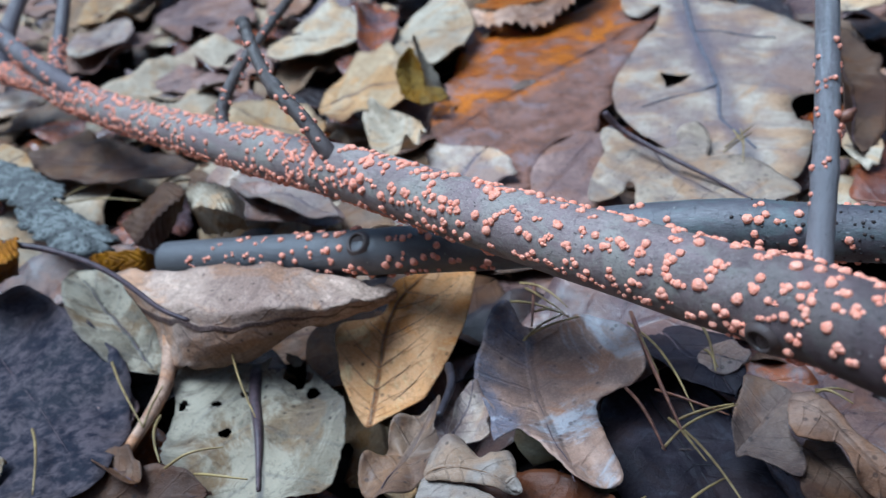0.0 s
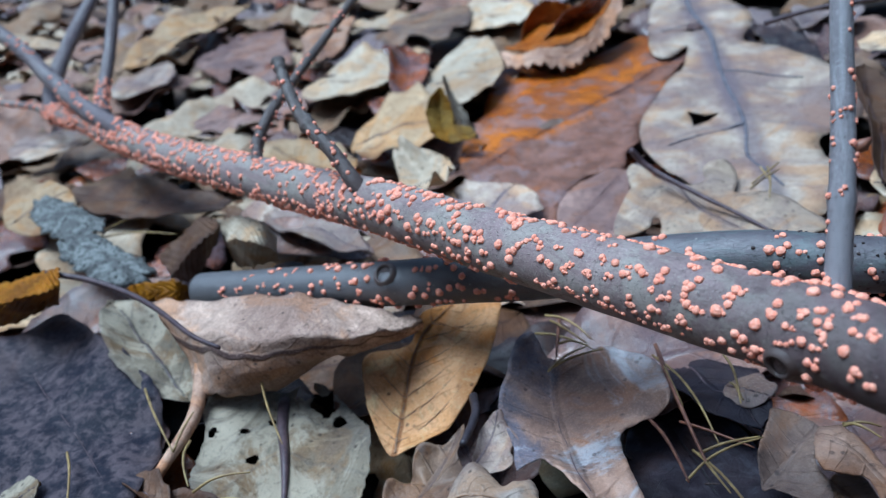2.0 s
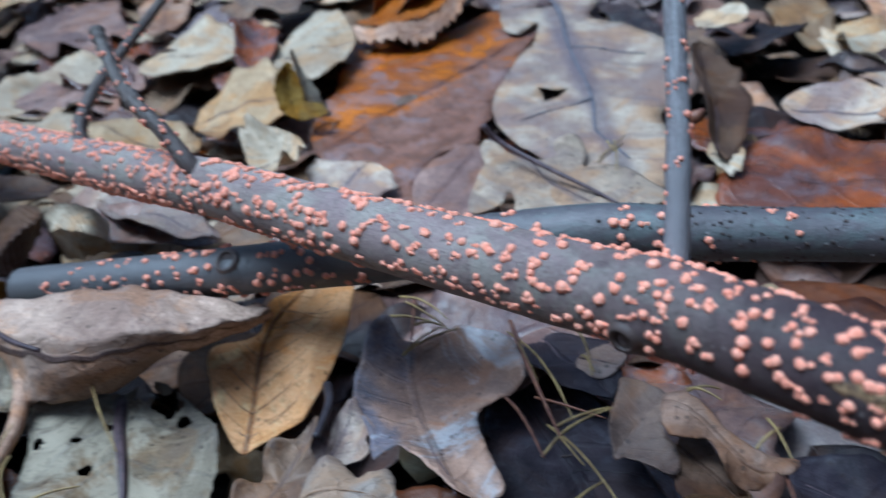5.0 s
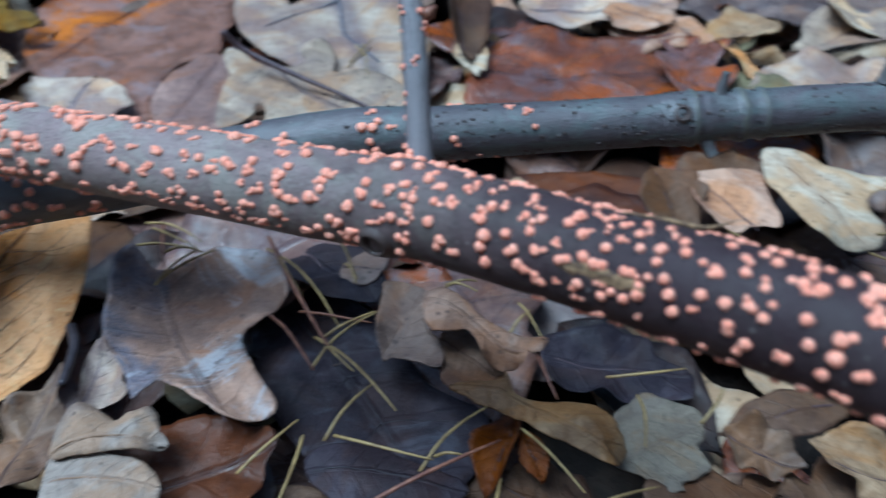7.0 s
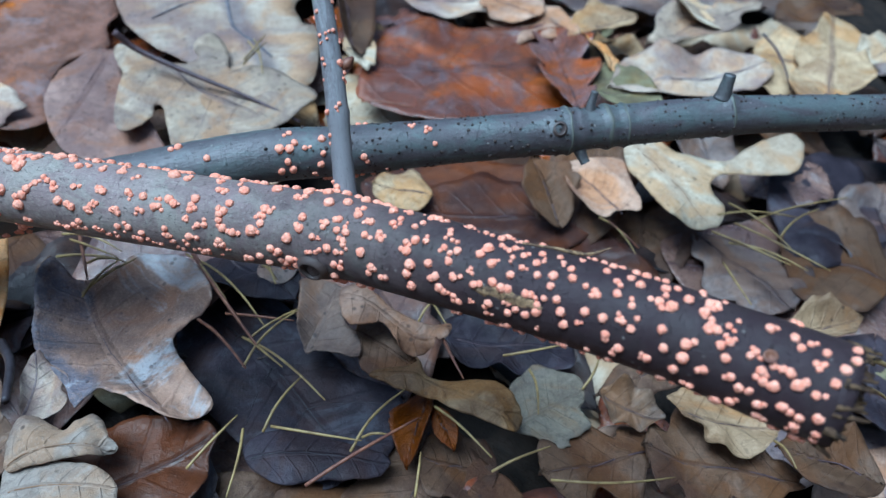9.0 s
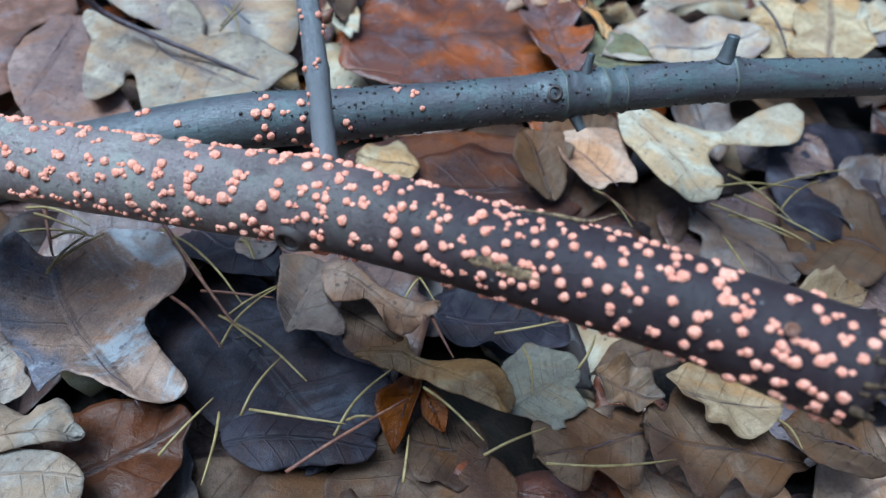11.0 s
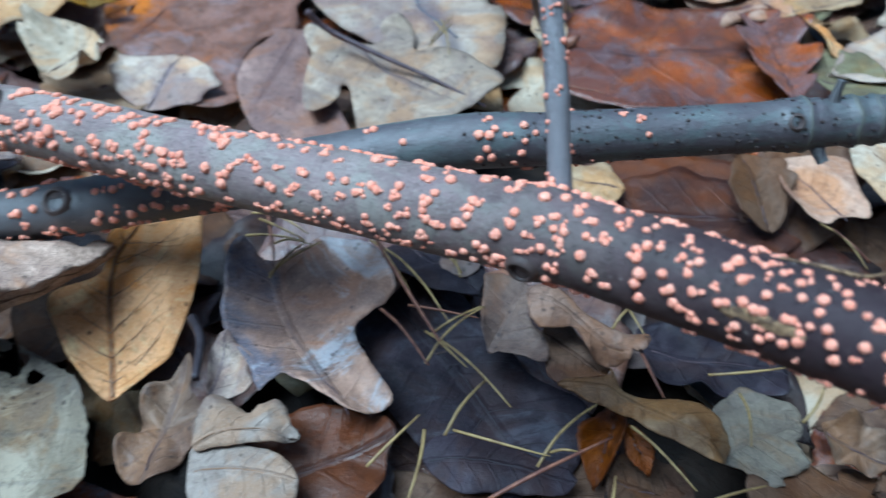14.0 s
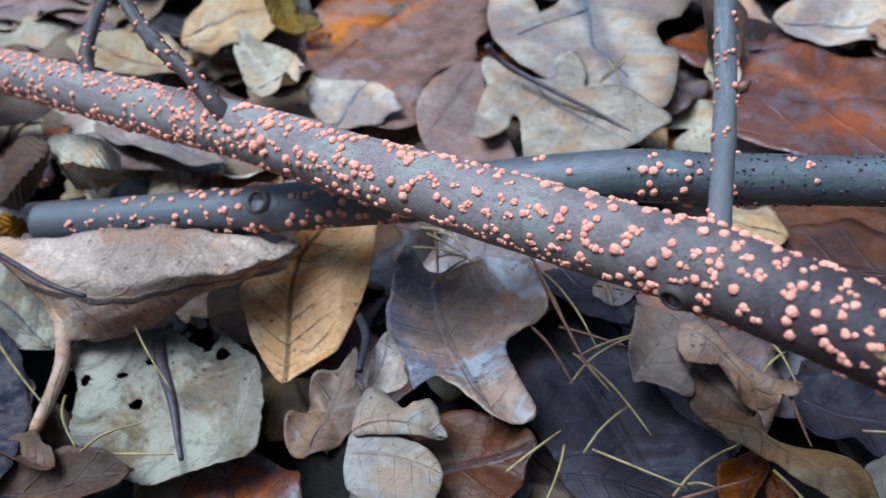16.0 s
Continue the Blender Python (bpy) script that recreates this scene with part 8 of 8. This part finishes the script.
needle((0.1939, 0.0801, 0.0051), (0.2129, 0.0636, 0.0068), 1, NEEDLE, 0)
needle((0.2011, 0.0721, 0.0051), (0.2371, 0.0589, 0.0068), 1, NEEDLE, 0)
needle((0.2019, 0.0622, 0.0051), (0.2232, 0.0615, 0.0068), 1, NEEDLE, 0)
needle((0.2018, 0.0813, 0.0051), (0.1982, 0.0567, 0.0068), 1, NEEDLE, 0)
needle((0.1356, 0.0221, 0.0051), (0.1318, 0.0144, 0.0068), 1, NEEDLE, 0)
needle((0.1118, 0.2314, 0.0051), (0.1253, 0.2382, 0.0068), 1, NEEDLE, 0)
needle((0.1241, 0.2446, 0.0051), (0.1136, 0.2206, 0.0068), 1, NEEDLE, 0)
needle((-0.0565, 0.1915, 0.0068), (-0.0465, 0.1455, 0.0085), 1, NEEDLE, 0)
needle((-0.1060, 0.1590, 0.0068), (-0.0981, 0.1349, 0.0085), 1, NEEDLE, 0)
needle((-0.0898, 0.1798, 0.0068), (-0.0750, 0.1497, 0.0085), 1, NEEDLE, 0)
needle((-0.0759, 0.1515, 0.0068), (-0.0722, 0.1638, 0.0085), 1, NEEDLE, 0)
needle((-0.0720, 0.1546, 0.0068), (-0.0687, 0.1368, 0.0085), 1, NEEDLE, 0)
needle((-0.0681, 0.1364, 0.0068), (-0.0537, 0.1378, 0.0085), 1, NEEDLE, 0)
needle((-0.0605, 0.1329, 0.0068), (-0.0471, 0.1266, 0.0085), 1, NEEDLE, 0)
needle((-0.0770, 0.2095, 0.0068), (-0.0639, 0.1987, 0.0085), 1, NEEDLE, 0)
needle((-0.1307, 0.2828, 0.0068), (-0.0973, 0.2699, 0.0085), 1, NEEDLE, 0)
needle((-0.1319, 0.2787, 0.0068), (-0.1228, 0.2911, 0.0085), 1, NEEDLE, 0)
needle((0.0232, 0.1555, 0.0068), (0.0353, 0.1608, 0.0085), 1, NEEDLE, 0)
needle((0.0287, 0.1768, 0.0068), (0.0356, 0.1619, 0.0085), 1, NEEDLE, 0)
needle((0.0287, 0.1661, 0.0068), (0.0365, 0.1592, 0.0085), 1, NEEDLE, 0)
needle((0.0680, 0.1497, 0.0068), (0.0640, 0.1306, 0.0085), 1, NEEDLE, 0)
needle((0.0832, 0.1207, 0.0068), (0.0875, 0.1134, 0.0085), 1, NEEDLE, 0)
needle((0.0828, 0.1199, 0.0068), (0.0893, 0.1164, 0.0085), 1, NEEDLE, 0)
needle((0.1123, 0.2315, 0.0068), (0.1266, 0.2406, 0.0085), 1, NEEDLE, 0)
needle((0.1202, 0.2422, 0.0068), (0.1176, 0.2303, 0.0085), 1, NEEDLE, 0)
needle((0.0537, 0.1603, 0.0051), (0.0503, 0.1155, 0.0068), 1.6, STALK_RED, 0)
needle((0.0434, 0.1341, 0.0051), (0.0448, 0.1127, 0.0068), 1.3, STALK_RED, 0)
needle((0.0321, 0.1804, 0.0051), (0.0266, 0.1604, 0.0068), 1.4, STALK_RED, 0)
needle((0.0499, 0.1317, 0.0051), (0.0619, 0.1186, 0.0068), 1, STALK_RED, 0)
needle((0.0399, 0.0796, 0.0051), (0.0694, 0.0775, 0.0068), 1.3, STALK_RED, 0)
needle((0.0908, 0.0947, 0.0051), (0.0853, 0.0797, 0.0068), 1.2, STALK_RED, 0)
needle((0.1600, 0.0849, 0.0051), (0.1598, 0.0977, 0.0068), 1, STALK_RED, 0)
needle((0.1346, 0.1902, 0.0051), (0.1460, 0.1762, 0.0068), 0.9, STALK_RED, 0)
needle((0.1057, 0.0166, 0.0663), (0.1196, 0.0111, 0.0578), 1.3, NEEDLE, 0)
needle((0.1170, 0.0147, 0.0510), (0.1294, 0.0093, 0.0425), 1.1, NEEDLE, 0)
needle((0.3024, 0.1360, 0.0102), (0.2889, 0.1099, 0.0017), 1.5, STALK, 0)


def cord(name, pts, r0, r1, material, label, category):
    ob = link(name, tube(pts, lambda u: r0 + (r1 - r0) * u, 30, 10, 0.08)[0], material)
    return tagged(ob, label, category)


cord("leaf_stalk", [(-0.1282, 0.2286, 0.0238), (-0.1141, 0.2231, 0.0221), (-0.0974, 0.2108, 0.0213), (-0.0837, 0.1950, 0.0230), (-0.0698, 0.1763, 0.0247), (-0.0608, 0.1682, 0.0247)], 0.0011, 0.0006, STALK, "long purple-brown leaf stalk beside grey bark", "stalk")
cord("leaf_stalk", [(0.0029, 0.1571, 0.0017), (0.0024, 0.1467, 0.0051), (-0.0020, 0.1350, 0.0075)], 0.0013, 0.0009, RIB_DARK, "blackish leaf stalk with a swollen tip", "stalk")
cord("leaf_stalk", [(0.0757, 0.2512, 0.0187), (0.0814, 0.2476, 0.0119), (0.0928, 0.2325, 0.0068), (0.1040, 0.2157, 0.0034), (0.1138, 0.1975, -0.0000)], 0.0012, 0.0005, STALK, "dark leaf stalk and midrib of an oak leaf", "stalk")
cord("rolled_leaf", [(-0.0733, 0.1904, 0.0102), (-0.0738, 0.1783, 0.0051), (-0.0752, 0.1672, 0.0026), (-0.0823, 0.1514, 0.0000)], 0.0026, 0.0015, LEAF["pinkfawn"], "tightly rolled pinkish brown dead leaf", "leaf")
cord("twig", [(0.1592, 0.3259, 0.0298), (0.1791, 0.3206, 0.0340), (0.1915, 0.3079, 0.0382), (0.2051, 0.2922, 0.0425)], 0.0011, 0.0009, STALK, "thin black twig lying across the leaf litter", "twig")


def bark_slab(pts, wide, seed):
    """A thin ragged flake of loose bark along pts, cracked and cockled."""
    nu, nv = 40, 14
    line = spline(pts, nu)

    def point(i, j):
        d = (line[min(i + 1, nu)] - line[max(i - 1, 0)]).normalized()
        side = d.cross(Vector((0, 0, 1))).normalized()
        v = 2 * j / nv - 1
        e = 1 + 0.30 * noise.noise((i * 0.30, 3 if v > 0 else 9, seed)) + 0.22 * noise.noise((i * 0.9, 5 if v > 0 else 1, seed))
        w = wide * e * min(1.0, 0.45 + 3 * min(i, nu - i) / nu)
        p = line[i] + side * v * w + d * 0.006 * noise.noise((v * 2.5, seed, 1)) * (1 if i in (0, nu) else 0.4)
        return p + Vector((0, 0, 0.0022 * (1 - v * v) + 0.0009 * noise.noise((p.x * 120, p.y * 120, seed)) + 0.0004 * noise.noise((p.x * 420, p.y * 420, seed))))

    return grid_shell(nu, nv, point, lambda i, j: (i / nu, j / nv), 0.0009)


tagged(link("bark_piece", bark_slab([(-0.1389, 0.2735, 0.0119), (-0.1273, 0.2616, 0.0102), (-0.1164, 0.2505, 0.0085), (-0.1044, 0.2452, 0.0051)], 0.0082, 4), BARKSLAB), "loose grey lichened flake of bark on the litter", "bark", "bark flakes")
tagged(link("bark_piece", bark_slab([(-0.1641, 0.3155, 0.0119), (-0.1507, 0.2965, 0.0119), (-0.1408, 0.2862, 0.0111), (-0.1306, 0.2757, 0.0102)], 0.0085, 7), BARKSLAB), "blue-grey crumbling bark flake on the litter", "bark", "bark flakes")

# a small brown cup and a torn fibre near the broken end
p, nrm, tg = main_at(0.0549, 2.15)
bm = lathe([(0.0007, -0.0006), (0.0009, 0.0006), (0.0015, 0.0012), (0.0016, 0.0017), (0.0011, 0.0015), (0.0006, 0.0010)], 16)
for v in bm.verts:
    v.co += Vector((1, 1, 0.5)) * 0.0002 * noise.noise(v.co * 1500)
bm.transform(Matrix.Translation(p) @ nrm.to_track_quat("Z", "Y").to_matrix().to_4x4() @ Matrix.Scale(0.62, 4))
part("bud_scale", bm, STALK_RED, main_branch, "small brown cup-shaped bud scale")
ends = [main_at(u, a)[0] + main_at(u, a)[1] * h for u, a, h in ((0.199, 1.25, 0.0002), (0.183, 1.0, 0.0002), (0.168, 0.9, 0.0006), (0.158, 0.85, 0.0026))]
part("torn_fibre", tube(ends, lambda u: 0.00016 + 0.00022 * u * (1 - u) * 4 - 0.0001 * u, 20, 6, 0.1)[0], SCAR, main_branch, "thin torn strip of bark fibre")

# ---- leaf litter below and beyond ----
rg = random.Random(77)
MIX = ["buff", "taupe", "taupe"] + ["brown"] * 4 + ["plum"] * 4 + ["pinkfawn"] * 3 + ["fawn"] * 3 + ["palefawn"] * 3 + ["rust"] * 2 + ["ink"] * 3 + ["cream"] * 2 + ["olive"] * 1 + ["plumgrey"] * 3
# many blackish leaves: the shade of gaps is put into their colour
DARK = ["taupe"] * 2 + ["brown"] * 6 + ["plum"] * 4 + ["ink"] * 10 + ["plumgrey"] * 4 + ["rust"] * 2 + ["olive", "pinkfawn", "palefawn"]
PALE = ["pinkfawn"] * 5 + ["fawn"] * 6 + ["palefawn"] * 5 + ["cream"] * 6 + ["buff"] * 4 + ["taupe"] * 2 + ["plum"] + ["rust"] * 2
SHAPES = {}
for c in sorted(set(MIX)):
    for k in range(3):
        kind = ("oak", "beech", "plain")[k]
        me = link("litter_leaf", leaf_mesh(kind, 0.075, (0.05, 0.038, 0.045)[k], cup=(-0.003, 0.004, 0.003)[k], wave=0.003, bend=0.003, lobes=3.2, depth=0.45, seed=len(SHAPES) + 40, nu=22, nv=8)[0], LEAF[c])
        SHAPES[c, k] = me.data
        bpy.data.objects.remove(me)
beyond = {c: [] for c in MIX}
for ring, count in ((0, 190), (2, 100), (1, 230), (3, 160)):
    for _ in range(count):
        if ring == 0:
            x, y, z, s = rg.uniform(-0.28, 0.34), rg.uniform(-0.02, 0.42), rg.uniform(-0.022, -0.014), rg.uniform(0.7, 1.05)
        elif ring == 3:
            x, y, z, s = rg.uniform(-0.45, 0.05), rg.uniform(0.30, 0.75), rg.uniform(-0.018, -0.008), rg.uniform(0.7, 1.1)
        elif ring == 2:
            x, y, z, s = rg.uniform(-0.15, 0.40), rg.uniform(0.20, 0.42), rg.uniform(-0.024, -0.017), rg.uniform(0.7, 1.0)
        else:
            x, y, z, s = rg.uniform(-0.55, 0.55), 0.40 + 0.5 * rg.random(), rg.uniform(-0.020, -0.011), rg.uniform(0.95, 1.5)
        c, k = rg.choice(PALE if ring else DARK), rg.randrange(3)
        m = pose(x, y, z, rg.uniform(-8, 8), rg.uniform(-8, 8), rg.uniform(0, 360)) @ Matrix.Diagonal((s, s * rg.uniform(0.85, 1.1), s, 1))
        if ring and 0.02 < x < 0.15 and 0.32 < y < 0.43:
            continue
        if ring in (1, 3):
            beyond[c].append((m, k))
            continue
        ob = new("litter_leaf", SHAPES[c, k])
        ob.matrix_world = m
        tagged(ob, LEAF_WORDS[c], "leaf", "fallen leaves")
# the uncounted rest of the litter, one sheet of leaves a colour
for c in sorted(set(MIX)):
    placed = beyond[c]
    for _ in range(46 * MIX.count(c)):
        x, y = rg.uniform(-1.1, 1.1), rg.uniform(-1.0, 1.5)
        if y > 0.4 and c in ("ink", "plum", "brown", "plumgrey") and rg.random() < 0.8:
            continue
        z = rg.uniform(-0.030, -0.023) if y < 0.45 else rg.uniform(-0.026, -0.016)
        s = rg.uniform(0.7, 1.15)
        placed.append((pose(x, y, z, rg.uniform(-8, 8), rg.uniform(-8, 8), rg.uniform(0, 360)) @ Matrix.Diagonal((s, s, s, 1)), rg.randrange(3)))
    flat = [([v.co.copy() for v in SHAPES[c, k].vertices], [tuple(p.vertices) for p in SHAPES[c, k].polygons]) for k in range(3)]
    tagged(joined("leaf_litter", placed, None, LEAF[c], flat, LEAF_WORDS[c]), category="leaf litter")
# leaves further off, simpler, out to where they merge with the carpet
far_shape = []
for k in range(3):
    bm = leaf_mesh(("oak", "beech", "plain")[k], 0.08, 0.05, cup=0.004, wave=0.003, seed=90 + k, nu=8, nv=4)[0]
    bm.verts.index_update()
    far_shape.append(([v.co.copy() for v in bm.verts], [tuple(v.index for v in f.verts) for f in bm.faces]))
    bm.free()
round_about = random.Random(77)
for c in sorted(set(PALE)):
    placed = []
    for _ in range(48 * PALE.count(c)):
        x, y = round_about.uniform(-1.1, 1.1), round_about.uniform(-0.9, 1.0)
        if y < -0.07 or abs(x) > 0.55:
            placed.append((pose(x, y, round_about.uniform(-0.029, -0.017), round_about.uniform(-9, 9), round_about.uniform(-9, 9), round_about.uniform(0, 360)), round_about.randrange(3)))
    for _ in range(110 * PALE.count(c)):
        a, r = rg.random() * 6.2832, 0.95 + 2.6 * rg.random() ** 0.7
        placed.append((pose(r * math.cos(a), 0.3 + r * math.sin(a), rg.uniform(-0.028, -0.016), rg.uniform(-9, 9), rg.uniform(-9, 9), rg.uniform(0, 360)), rg.randrange(3)))
    tagged(joined("leaf_litter", placed, None, LEAF[c], far_shape, LEAF_WORDS[c]), category="leaf litter")
